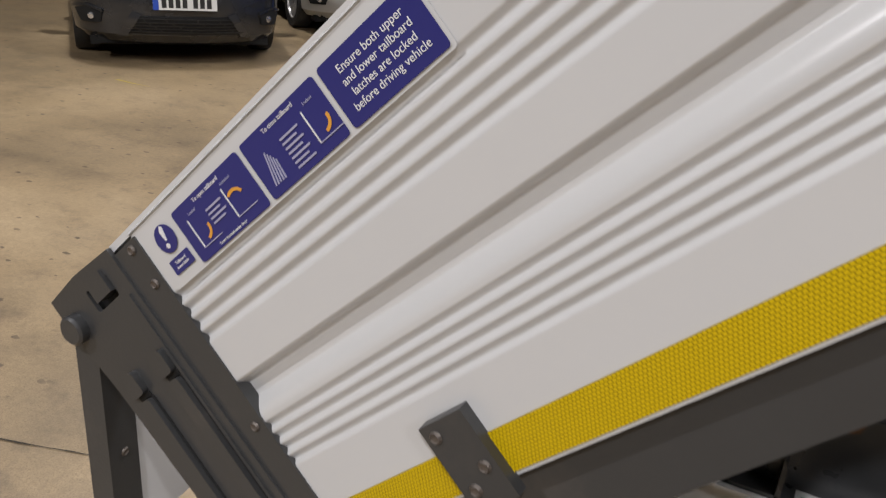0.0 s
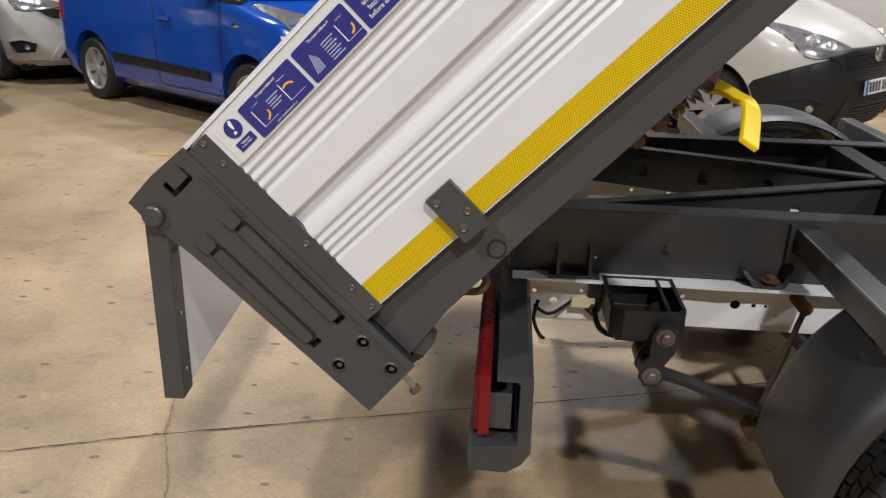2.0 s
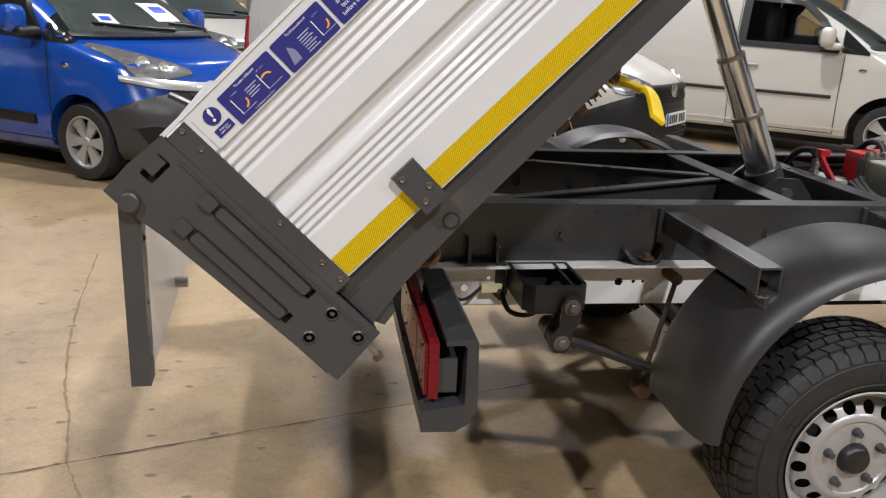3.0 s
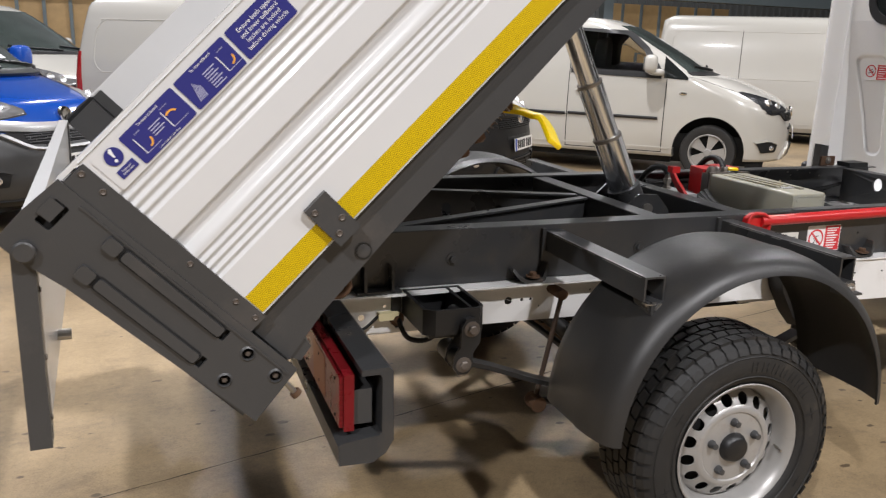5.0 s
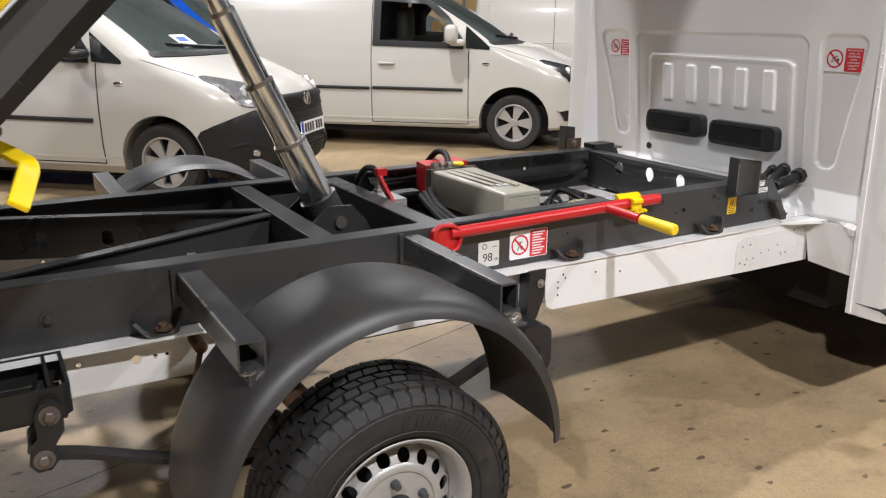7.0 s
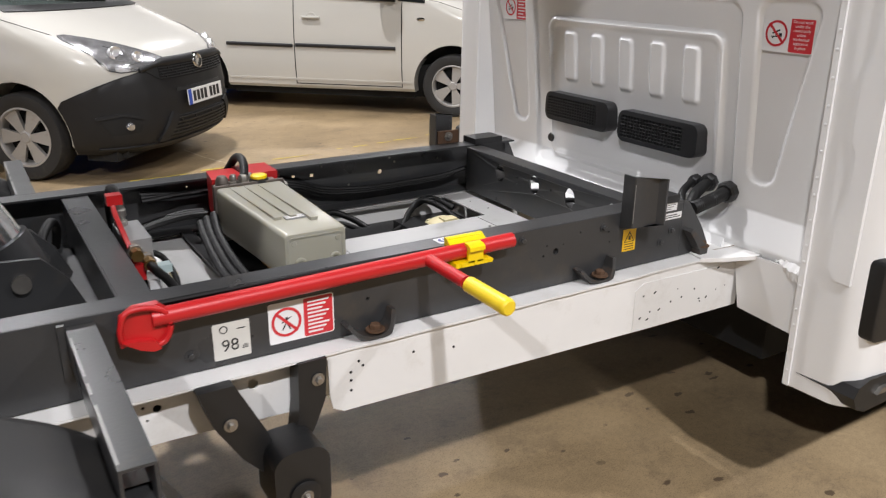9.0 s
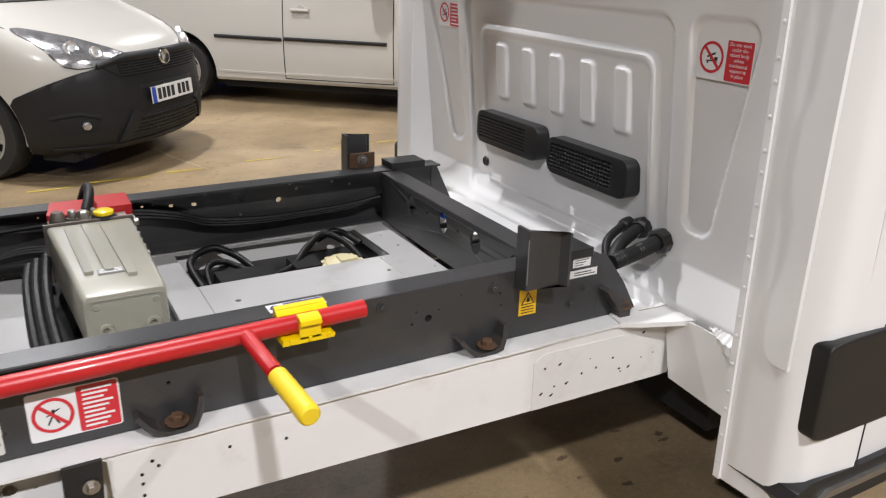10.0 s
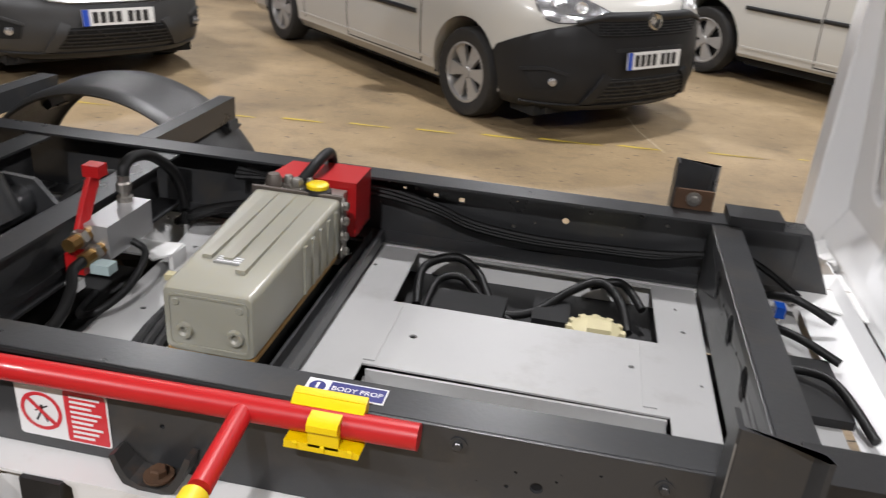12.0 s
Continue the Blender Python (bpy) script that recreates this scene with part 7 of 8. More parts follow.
for k, dy in enumerate((0.0, 0.021, 0.04)):
    part("cable", hosem([(0.75 - dy, 0.19, 0.83 - 0.01 * k), (0.738 - dy, 0.1, 0.79), (0.735 - dy, -0.05, 0.76 - 0.006 * k), (0.742 - dy, -0.2, 0.744), (0.765 - dy, -0.36, 0.732)], 0.0115, 10, ribs=0.06), M_HOSE, TRUCK, "black corrugated cable conduit")
for k in range(3):
    part("battery_cable", hosem([(0.76, 0.33 - 0.02 * k, 0.8), (0.7, 0.37 - 0.02 * k, 0.79), (0.6, 0.385 - 0.015 * k, 0.765), (0.52, 0.38 - 0.02 * k, 0.74), (0.47, 0.35, 0.715)], 0.01, 8), M_HOSE, TRUCK, smooth=True)
part("white_tray", boxm(0.712, 0.86, -0.36, -0.277, 0.742, 0.765), M_CHASSIS, TRUCK, "white folded cover by the tank", bevel=0.004)

# dark sheets added where the lit floor showed around the pack
part("pack_dark_sheet", boxm(0.75, 0.985, -0.4, 0.41, 0.698, 0.706), M_DARKIN, TRUCK, "near-black sheet added under the power pack")
part("floor_dark_screen", boxm(-0.3, 0.56, -0.36, 0.36, 0.51, 0.56), M_DARKIN, TRUCK, "near-black sheet added to hide the floor below", bevel=0.02)
# red locking lever and valve at the rear of the pack
part("valve_block", boxm(0.472, 0.535, -0.03, 0.135, 0.79, 0.862), M_SILVER, TRUCK, "aluminium valve block", bevel=0.003)
lever = part("valve_lever", flat_bar([(0.47, 0.05, 0.96), (0.466, 0.045, 0.935), (0.468, 0.02, 0.905), (0.475, -0.015, 0.87), (0.482, -0.045, 0.83), (0.487, -0.055, 0.785)], 0.03, 0.012, (1, 0, 0.2)), M_RED, TRUCK, "red hydraulic valve lever", bevel=0.003)
part("lever_hook", boxm(0.452, 0.488, 0.03, 0.062, 0.938, 0.963), M_RED, lever, bevel=0.006, smooth=True)
part("lever_foot", boxm(0.465, 0.505, -0.075, -0.045, 0.772, 0.815), M_RED, lever, bevel=0.006, smooth=True)
M_BRASS = material("dull_brass", (0.33, 0.2, 0.07), 0.35, metal=0.85, vary=0.3, vary_scale=40)
for x, z in ((0.488, 0.84), (0.515, 0.812)):
    part("valve_fitting", rodm((x, -0.09, z), (x, -0.03, z), 0.015, 8), M_BRASS, TRUCK, "brass hydraulic fitting")
    part("fitting_nut", rodm((x, -0.062, z), (x, -0.045, z), 0.02, 6), M_STEEL, TRUCK)
part("valve_fitting", turnedm([(0.017, 0), (0.017, 0.012), (0.012, 0.014), (0.012, 0.024), (0.016, 0.026), (0.016, 0.042), (0.0125, 0.046), (0.0125, 0.06), (0, 0.06)], 12, Matrix.Translation((0.49, 0.11, 0.8605))), M_STEEL, TRUCK, "plated hydraulic elbow")
part("valve_hose", hosem([(0.49, 0.11, 0.917), (0.489, 0.122, 0.936), (0.488, 0.16, 0.945), (0.49, 0.23, 0.925), (0.495, 0.31, 0.86), (0.5, 0.34, 0.78), (0.5, 0.34, 0.72)], 0.0125, 12), M_HOSE, TRUCK, smooth=True)
part("valve_hose", hosem([(0.515, -0.09, 0.812), (0.52, -0.13, 0.81), (0.54, -0.17, 0.79), (0.55, -0.24, 0.76), (0.52, -0.33, 0.74), (0.46, -0.38, 0.73)], 0.011, 10), M_HOSE, TRUCK, smooth=True)
part("valve_hose", hosem([(0.535, 0.05, 0.8), (0.57, 0.04, 0.78), (0.58, -0.05, 0.745), (0.55, -0.12, 0.72), (0.5, -0.1, 0.7), (0.47, 0.0, 0.69)], 0.008, 10), M_HOSE, TRUCK, smooth=True)
part("valve_plug", boxm(0.525, 0.565, -0.085, -0.055, 0.785, 0.805), material("pale_teal_plastic", (0.42, 0.52, 0.52), 0.45), TRUCK, "pale cable connector", bevel=0.004)
part("valve_plug", boxm(0.5, 0.525, -0.13, -0.105, 0.765, 0.785), M_WHITE_LABEL, TRUCK, bevel=0.003)
part("valve_plug", boxm(0.59, 0.61, 0.07, 0.09, 0.706, 0.72), M_CREAM, TRUCK, bevel=0.003)
part("white_bracket", prismm([(0.53, 0.1), (0.56, 0.08), (0.585, 0.12), (0.58, 0.18), (0.54, 0.17)], "z", 0.742, 0.746), M_CHASSIS, TRUCK, "bent white bracket")
part("white_bracket", prismm([(0.575, 0.12), (0.585, 0.12), (0.585, 0.18), (0.575, 0.18)], "z", 0.7, 0.742), M_CHASSIS, TRUCK)

part("edge_conduit", hosem([(0.45, -0.4885, 0.879), (0.8, -0.489, 0.88), (1.0, -0.489, 0.879), (1.14, -0.4885, 0.877)], 0.0055, 8), M_HOSE, beam, "black rubber edging on the beam", smooth=True)

# loom along the far beam and tangle in the well
for k in range(3):
    part("wiring_loom", hosem([(0.6, 0.44 - 0.01 * k, 0.845 - 0.008 * k), (0.75, 0.44, 0.83), (0.95, 0.455, 0.84 - 0.01 * k), (1.1, 0.45, 0.815 - 0.008 * k), (1.2, 0.455, 0.78 - 0.008 * k), (1.35, 0.45, 0.765 - 0.007 * k), (1.5, 0.455, 0.763 - 0.006 * k), (1.65, 0.45, 0.77 - 0.006 * k), (1.74, 0.44, 0.785), (1.84, 0.42, 0.8), (1.96, 0.38, 0.74)], 0.0075, 8, ribs=0.08), M_HOSE, TRUCK, "black corrugated wiring loom")
part("well_hose", hosem([(1.12, 0.22, 0.66), (1.11, 0.33, 0.7), (1.18, 0.37, 0.72), (1.24, 0.34, 0.7), (1.3, 0.24, 0.665), (1.38, 0.25, 0.67), (1.45, 0.31, 0.7), (1.52, 0.35, 0.72), (1.57, 0.3, 0.7), (1.59, 0.22, 0.67)], 0.0105, 10), M_HOSE, TRUCK, "black fuel hose", smooth=True)
part("well_hose", hosem([(1.14, 0.2, 0.655), (1.15, 0.3, 0.685), (1.2, 0.33, 0.69), (1.26, 0.28, 0.67), (1.34, 0.21, 0.655)], 0.009, 10), M_HOSE, TRUCK, smooth=True)
part("well_hose", hosem([(1.5, 0.36, 0.7), (1.57, 0.37, 0.715), (1.62, 0.3, 0.69)], 0.01, 10), M_HOSE, TRUCK, smooth=True)
part("expansion_tank", boxm(1.16, 1.32, 0.16, 0.27, 0.64, 0.685), M_BLACK, TRUCK, bevel=0.018, smooth=True)
part("expansion_tank", boxm(1.38, 1.46, 0.2, 0.3, 0.64, 0.683), M_BLACK, TRUCK, bevel=0.018, smooth=True)
SENDER = Matrix.Translation((1.52, 0.2, 0.668))
sender = part("fuel_sender", turnedm([(0, 0.03), (0.03, 0.028), (0.052, 0.016), (0.056, 0.0), (0.056, -0.02)], 24, SENDER), M_CREAM, TRUCK, "cream plastic fuel tank sender", smooth=True)
for k in range(12):
    lug = bmesh.new()
    box(lug, 0.05, 0.064, -0.008, 0.008, -0.02, 0.014, SENDER @ Matrix.Rotation(2 * math.pi * k / 12, 4, "Z"))
    part("lug", lug, M_CREAM, sender, bevel=0.002)
part("sender_plug", boxm(1.5, 1.55, 0.16, 0.2, 0.68, 0.702), M_CREAM, sender, bevel=0.003)

# ---- red prop bar with yellow-gripped handle ----
prop = part("prop_bar", rodm((0.43, -0.507, 0.858), (1.281, -0.507, 0.872), 0.0185, 24), M_RED, TRUCK, "red safety prop bar clipped along the subframe", smooth=True)
pad = bmesh.new()
prism(pad, [(0.368, 0.84), (0.374, 0.87), (0.4, 0.886), (0.445, 0.887), (0.466, 0.868), (0.466, 0.835), (0.45, 0.808), (0.42, 0.8), (0.38, 0.812)], "y", -0.511, -0.489)
foot = part("prop_foot", pad, M_RED, prop, bevel=0.005, smooth=True)
part("foot_rim", hosem([(0.372, -0.514, 0.815), (0.37, -0.518, 0.85), (0.383, -0.518, 0.882), (0.42, -0.518, 0.886), (0.452, -0.518, 0.872), (0.462, -0.518, 0.842), (0.45, -0.518, 0.812), (0.425, -0.516, 0.803)], 0.006, 10), M_RED, foot, smooth=True)
part("foot_lip", prismm([(0.37, 0.826), (0.4, 0.806), (0.425, 0.797), (0.44, 0.8), (0.43, 0.818), (0.4, 0.824)], "y", -0.527, -0.489), M_RED, foot, bevel=0.005, smooth=True)
part("prop_handle", rodm((1.04, -0.507, 0.868), (1.05, -0.66, 0.861), 0.015, 18), M_RED, prop, smooth=True)
d = (Vector((1.05, -0.66, 0.861)) - Vector((1.04, -0.507, 0.868))).normalized()
g0, g1 = Vector((1.049, -0.65, 0.8615)), Vector((1.049, -0.65, 0.8615)) + d * 0.155
gq = Matrix.Translation(g0) @ (g1 - g0).to_track_quat("Z", "Y").to_matrix().to_4x4()
part("grip", turnedm([(0.016, 0.02), (0.0178, 0.022), (0.0182, 0.06), (0.0192, 0.148), (0.0185, 0.154), (0.015, 0.158), (0, 0.159)], 24, gq), M_YGRIP, prop, "yellow rubber hand grip", smooth=True)
clip = bmesh.new()
prism(clip, [(-0.486, 0.887), (-0.505, 0.8835), (-0.506, 0.889), (-0.488, 0.9), (-0.48, 0.9), (-0.48, 0.8795), (-0.486, 0.8795)], "x", 1.104, 1.205)
box(clip, 1.106, 1.203, -0.493, -0.4865, 0.836, 0.898)
prism(clip, [(1.104, 0.838), (1.207, 0.838), (1.209, 0.846), (1.2, 0.85), (1.105, 0.85)], "y", -0.534, -0.494)
box(clip, 1.138, 1.18, -0.534, -0.527, 0.846, 0.884)
prism(clip, [(-0.516, 0.892), (-0.533, 0.89), (-0.541, 0.885), (-0.542, 0.876), (-0.537, 0.875), (-0.533, 0.883), (-0.516, 0.886)], "x", 1.138, 1.18)
for x in (1.12, 1.158, 1.196):
    prism(clip, [(-0.5335, 0.839), (-0.537, 0.841), (-0.537, 0.849), (-0.5335, 0.851)], "x", x - 0.003, x + 0.003)
part("prop_clip", clip, M_YELLOW, TRUCK, "yellow plastic prop clip", bevel=0.002, smooth=True)
lb = part("clip_label", boxm(1.104, 1.22, -0.464, -0.428, 0.8785, 0.8795), M_WHITE_LABEL, TRUCK, "blue and white body prop label")
part("label_panel", boxm(1.138, 1.218, -0.461, -0.431, 0.8796, 0.88), M_BLUE_LABEL, lb)
part("label_sign", turnedm([(0, 0.0006), (0.012, 0.0006), (0.012, 0)], 24, Matrix.Translation((1.1205, -0.446, 0.8797))), M_BLUE_LABEL, lb)
part("sign_mark", boxm(1.1185, 1.1225, -0.452, -0.4385, 0.8804, 0.8807), M_WHITE_LABEL, lb)
words("lettering", "BODY PROP", 0.0135, M_WHITE_LABEL, lb, Matrix.Translation((1.178, -0.446, 0.8803)))


# ---- labels on the near beam and the cab ----
def ban_sign(parent, cx, cz, r, m, drawn):
    """A red ring with a slash over a small dark drawing, in the plane of m."""
    ring = bmesh.new()
    n = 36
    for k in range(n):
        a0, a1 = 2 * math.pi * k / n, 2 * math.pi * (k + 1) / n
        q = [(r * math.cos(a), r * math.sin(a)) for a in (a0, a1)] + [(0.82 * r * math.cos(a), 0.82 * r * math.sin(a)) for a in (a1, a0)]
        ring.faces.new([ring.verts.new((cx + p[0], cz + p[1], 0.0012)) for p in q])
    s = 0.72 * r
    w = 0.07 * r
    ring.faces.new([ring.verts.new((cx + a * s + b * w, cz - a * s + b * w, 0.0011)) for a, b in ((-1, -1), (1, -1), (1, 1), (-1, 1))])
    bmesh.ops.transform(ring, matrix=m, verts=ring.verts)
    part("ban_ring", ring, M_RED_LABEL, parent)
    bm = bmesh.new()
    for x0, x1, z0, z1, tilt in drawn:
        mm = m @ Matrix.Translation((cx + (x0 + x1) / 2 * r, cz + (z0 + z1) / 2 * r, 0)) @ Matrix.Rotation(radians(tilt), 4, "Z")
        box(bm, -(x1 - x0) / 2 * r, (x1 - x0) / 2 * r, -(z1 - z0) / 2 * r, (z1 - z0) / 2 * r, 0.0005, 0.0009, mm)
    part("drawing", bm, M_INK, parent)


def warning_label(m, w, h, drawn, lines, label, body=None, backing=None):
    """A white label with a banning sign and a red text panel, lying in the plane of m, its middle at the origin."""
    lab = part("warning_label", prismm(round_rect(0, 0, w, h, 0.006, 3), "z", 0, 0.0004), backing or M_WHITE_LABEL, TRUCK, label, at=m)
    ban_sign(lab, -w * 0.235, 0, h * 0.36, Matrix.Identity(4), drawn)
    panel = part("red_panel", prismm(round_rect(w * 0.255, 0, w * 0.45, h * 0.95, 0.004, 3), "z", 0.0005, 0.0009), M_RED_LABEL, lab)
    if body:
        words("lettering", body, h * 0.115, M_WHITE_LABEL, panel, Matrix.Translation((w * 0.255, 0, 0.0012)), spacing=1.0)
    else:
        for k in range(lines):
            z = h * 0.38 - h * 0.76 * k / (lines - 1)
            part("text_bar", boxm(w * 0.09, w * (0.42 - 0.05 * (k % 3)), z - h * 0.022, z + h * 0.022, 0.001, 0.0014), M_WHITE_LABEL, panel)
    return lab


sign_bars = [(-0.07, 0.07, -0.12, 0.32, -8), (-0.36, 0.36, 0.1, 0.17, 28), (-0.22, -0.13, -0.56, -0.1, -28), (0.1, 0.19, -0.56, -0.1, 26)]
lifted = [(-0.45, 0.5, -0.27, -0.2, 0), (-0.4, 0.32, 0.08, 0.2, 24), (0.24, 0.5, -0.18, 0.04, 0), (-0.36, -0.24, -0.4, -0.28, 0), (0.24, 0.36, -0.4, -0.28, 0), (-0.1, -0.04, -0.18, 0.06, -20)]
FACE_NEAR = Matrix.Rotation(HALF_PI, 4, "X")
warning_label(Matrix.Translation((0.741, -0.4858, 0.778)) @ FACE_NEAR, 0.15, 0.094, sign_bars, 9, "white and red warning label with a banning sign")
sound = part("noise_label", prismm(round_rect(0, 0, 0.078, 0.082, 0.003, 2), "z", 0, 0.0004), M_DULL_LABEL, TRUCK, "off-white noise level label reading 98", at=Matrix.Translation((0.586, -0.4858, 0.765)) @ FACE_NEAR)
words("lettering", "98", 0.038, M_INK, sound, Matrix.Translation((-0.004, -0.012, 0.0006)))
words("lettering", "dB", 0.014, M_INK, sound, Matrix.Translation((0.027, -0.02, 0.0006)))
part("text_bar", boxm(0.012, 0.03, 0.022, 0.0245, 0.0005, 0.0008), M_INK, sound)
part("drawing", turnedm([(0.0065, 0.0006), (0.009, 0.0006), (0.009, 0.0004)], 20, Matrix.Translation((-0.016, 0.026, 0))), M_INK, sound)
yl = part("crush_label", boxm(-0.024, 0.024, -0.032, 0.032, 0, 0.0004), M_YELLOW_LABEL, TRUCK, "yellow crush hazard label", at=Matrix.Translation((1.697, -0.4858, 0.794)) @ FACE_NEAR)
part("drawing", prismm([(-0.019, -0.006), (0.019, -0.006), (0.0, 0.026)], "z", 0.0005, 0.0008), M_INK, yl)
part("drawing", prismm([(-0.0145, -0.0035), (0.0145, -0.0035), (0.0, 0.0205)], "z", 0.0009, 0.0012), M_YELLOW_LABEL, yl)
part("drawing", prismm([(-0.004, 0.0), (0.005, 0.001), (0.003, 0.012), (-0.003, 0.012)], "z", 0.0013, 0.0015), M_INK, yl)
for k in range(3):
    part("text_bar", boxm(-0.017, 0.017, -0.013 - 0.007 * k, -0.0105 - 0.007 * k, 0.0005, 0.0008), M_INK, yl)
mp = part("maker_plate", boxm(-0.042, 0.042, -0.0095, 0.0095, 0, 0.0006), M_WHITE_LABEL, TRUCK, "white maker's plate", at=Matrix.Translation((1.852, -0.4858, 0.838)) @ FACE_NEAR)
for k in range(2):
    part("text_bar", boxm(-0.026, 0.036 - 0.012 * k, -0.0045 + 0.006 * k, -0.002 + 0.006 * k, 0.0007, 0.0009), M_INK, mp)
mp2 = part("serial_plate", boxm(-0.026, 0.026, -0.0115, 0.0115, 0, 0.0006), M_WHITE_LABEL, TRUCK, "small white serial plate", at=Matrix.Translation((1.846, -0.4858, 0.866)) @ FACE_NEAR)
for k in range(3):
    part("text_bar", boxm(-0.02, 0.02 - 0.008 * k, 0.005 - 0.006 * k, 0.0068 - 0.006 * k, 0.0007, 0.0009), M_INK, mp2)

# ---- cab ----
CAB_Y = 0.035


wb_m = bmesh.new()
turned(wb_m, [(0, 0.0012), (0.003, 0.001), (0.005, 0.0)], 10)
WELD = bpy.data.meshes.new("weld_mark")
wb_m.to_mesh(WELD)
wb_m.free()
WELD.materials.append(M_WHITE)


def cab():
    x0 = 2.105
    # back wall as a sheet pressed with panels; depth grows towards the front of the truck
    def dent(y, z):
        d = 0.0

        def rr(cy, cz, hw, hh, r, soft):
            qx, qz = abs(y - cy) - (hw - r), abs(z - cz) - (hh - r)
            out = math.hypot(max(qx, 0), max(qz, 0)) + min(max(qx, qz), 0) - r
            return max(0, min(1, 0.5 - out / soft))
        c = CAB_Y
        d += 0.014 * rr(c, 1.09, 0.475, 0.325, 0.05, 0.014)          # large sunk field
        d -= 0.013 * rr(c - 0.012, 1.065, 0.41, 0.258, 0.045, 0.014)
        d += 0.006 * rr(c - 0.012, 1.065, 0.388, 0.236, 0.035, 0.012)  # raised field inside it
        for k in range(5):
            d -= 0.01 * rr(c + 0.268 - 0.142 * k, 1.19, 0.031, 0.086, 0.014, 0.011)
        for s in (-1, 1):
            hw = 0.045 + 0.05 * max(0, min(1, (z - 0.95) / 0.45))
            d += 0.012 * rr(c + s * (0.535 + hw), 1.165, hw, 0.255, min(0.045, hw * 0.9), 0.012)
        if z < 0.82:
            d -= 0.05 * min(1, (0.82 - z) / 0.09)
        e = max(0, abs(y - c) - 0.8)
        d += 0.5 * e * e
        return d
    def back_x(z):
        return 2.143 - 0.1 * (z - 0.9)
    ny, nz = 300, 180
    rows = []
    for j in range(nz + 1):
        z = 0.7 + 0.9 * j / nz
        rows.append([(back_x(z) + dent(CAB_Y - 0.82 + 1.64 * i / ny, z), CAB_Y - 0.82 + 1.64 * i / ny, z) for i in range(ny + 1)])
    wall = part("cab_back", grid_panel(rows), M_WHITE, TRUCK, "white pressed steel back wall of the cab", smooth=True)
    # upper part with the rear window
    xu = back_x(1.6)
    upper = plate_with_holes([(CAB_Y - 0.82, 1.6), (CAB_Y + 0.82, 1.6), (CAB_Y + 0.8, 2.25), (CAB_Y - 0.8, 2.25)], [round_rect(CAB_Y, 1.872, 1.26, 0.5, 0.1, 6)], "x", xu, xu + 0.02)
    part("cab_back_upper", upper, M_WHITE, wall)
    part("rear_window", prismm(round_rect(CAB_Y, 1.872, 1.3, 0.54, 0.11, 6), "x", xu - 0.004, xu + 0.001), M_DARK_GLASS, wall, "dark rear window of the cab")
    part("window_rubber", plate_with_holes(round_rect(CAB_Y, 1.872, 1.35, 0.59, 0.13, 6), [round_rect(CAB_Y, 1.872, 1.27, 0.51, 0.1, 6)], "x", xu - 0.012, xu - 0.004), M_BLACK, wall)
    for sg in (-1, 1):
        # outer pillar that wraps from the weld flange round to the side
        def col(z):
            t = (z - 0.4) / 1.8
            yf = CAB_Y + sg * (0.822 - 0.028 * max(0, t))
            out = []
            for k in range(15):
                u = k / 14
                y = yf + sg * (0.18 * u)
                x = 2.07 + 0.004 * u + 0.05 * max(0, u - 0.62) ** 2 / 0.145
                out.append((x, y, z))
            for k in range(1, 4):
                out.append((out[14][0] + 0.05 * k, out[14][1] + sg * 0.004 * k, z))
            return out
        zs = [0.385 + 0.03 * i for i in range(61)]
        part("pillar", grid_panel([col(z) for z in zs]), M_WHITE, wall, "white cab pillar with pressed steps", smooth=True)
        part("pillar_foot", prismm([(2.071, CAB_Y + sg * 0.823), (2.078, CAB_Y + sg * 0.93), (2.14, CAB_Y + sg * 0.985), (2.3, CAB_Y + sg * 0.98), (2.3, CAB_Y + sg * 0.83)], "z", 0.382, 0.388), M_WHITE, wall)
        # pressed step along the pillar
        step = [(0.878, 1.8), (0.878, 1.5), (0.897, 1.465), (0.897, 1.3), (0.878, 1.265), (0.878, 1.1), (0.897, 1.065), (0.897, 0.93), (0.878, 0.895), (0.878, 0.76), (0.9, 0.73), (0.945, 0.73), (0.945, 1.8)]
        if sg < 0:
            part("pillar_step", prismm([(CAB_Y + sg * a, b) for a, b in step], "x", 2.0665, 2.078), M_WHITE, wall, bevel=0.003, smooth=True)
        # weld flange
        fl = part("corner_flange", prismm([(CAB_Y + sg * 0.826, 0.385), (CAB_Y + sg * 0.808, 0.385), (CAB_Y + sg * 0.779, 2.2), (CAB_Y + sg * 0.795, 2.2)], "x", 2.062, 2.0695), M_WHITE, wall)
        for k in range(18):
            z = 0.43 + 0.062 * k + 0.008 * ((k * 7) % 3)
            shared("weld_mark", WELD, fl, Matrix.Translation((2.0618, CAB_Y + sg * (0.817 - 0.0162 * (z - 0.385)), z)) @ Matrix.Rotation(-HALF_PI, 4, "Y"))
        # facet from the flange in to the wall
        rows = []
        for j in range(30):
            z = 0.71 + 1.5 * j / 29
            yf = CAB_Y + sg * (0.808 - 0.0162 * (z - 0.385))
            yi = yf - sg * 0.03
            rows.append([(2.069, yf, z), (back_x(z) + 0.02, yi, z)])
        part("facet", grid_panel(rows), M_WHITE, wall, smooth=True)
        # panel under the floor line, its lower edge rising towards the middle
        lo = [(CAB_Y + sg * 0.56, 0.71), (CAB_Y + sg * 0.815, 0.71), (CAB_Y + sg * 0.815, 0.52), (CAB_Y + sg * 0.6, 0.535)]
        part("lower_panel", prismm(lo, "x", 2.095, 2.1), M_WHITE, wall)
        y = CAB_Y + sg * 1.0
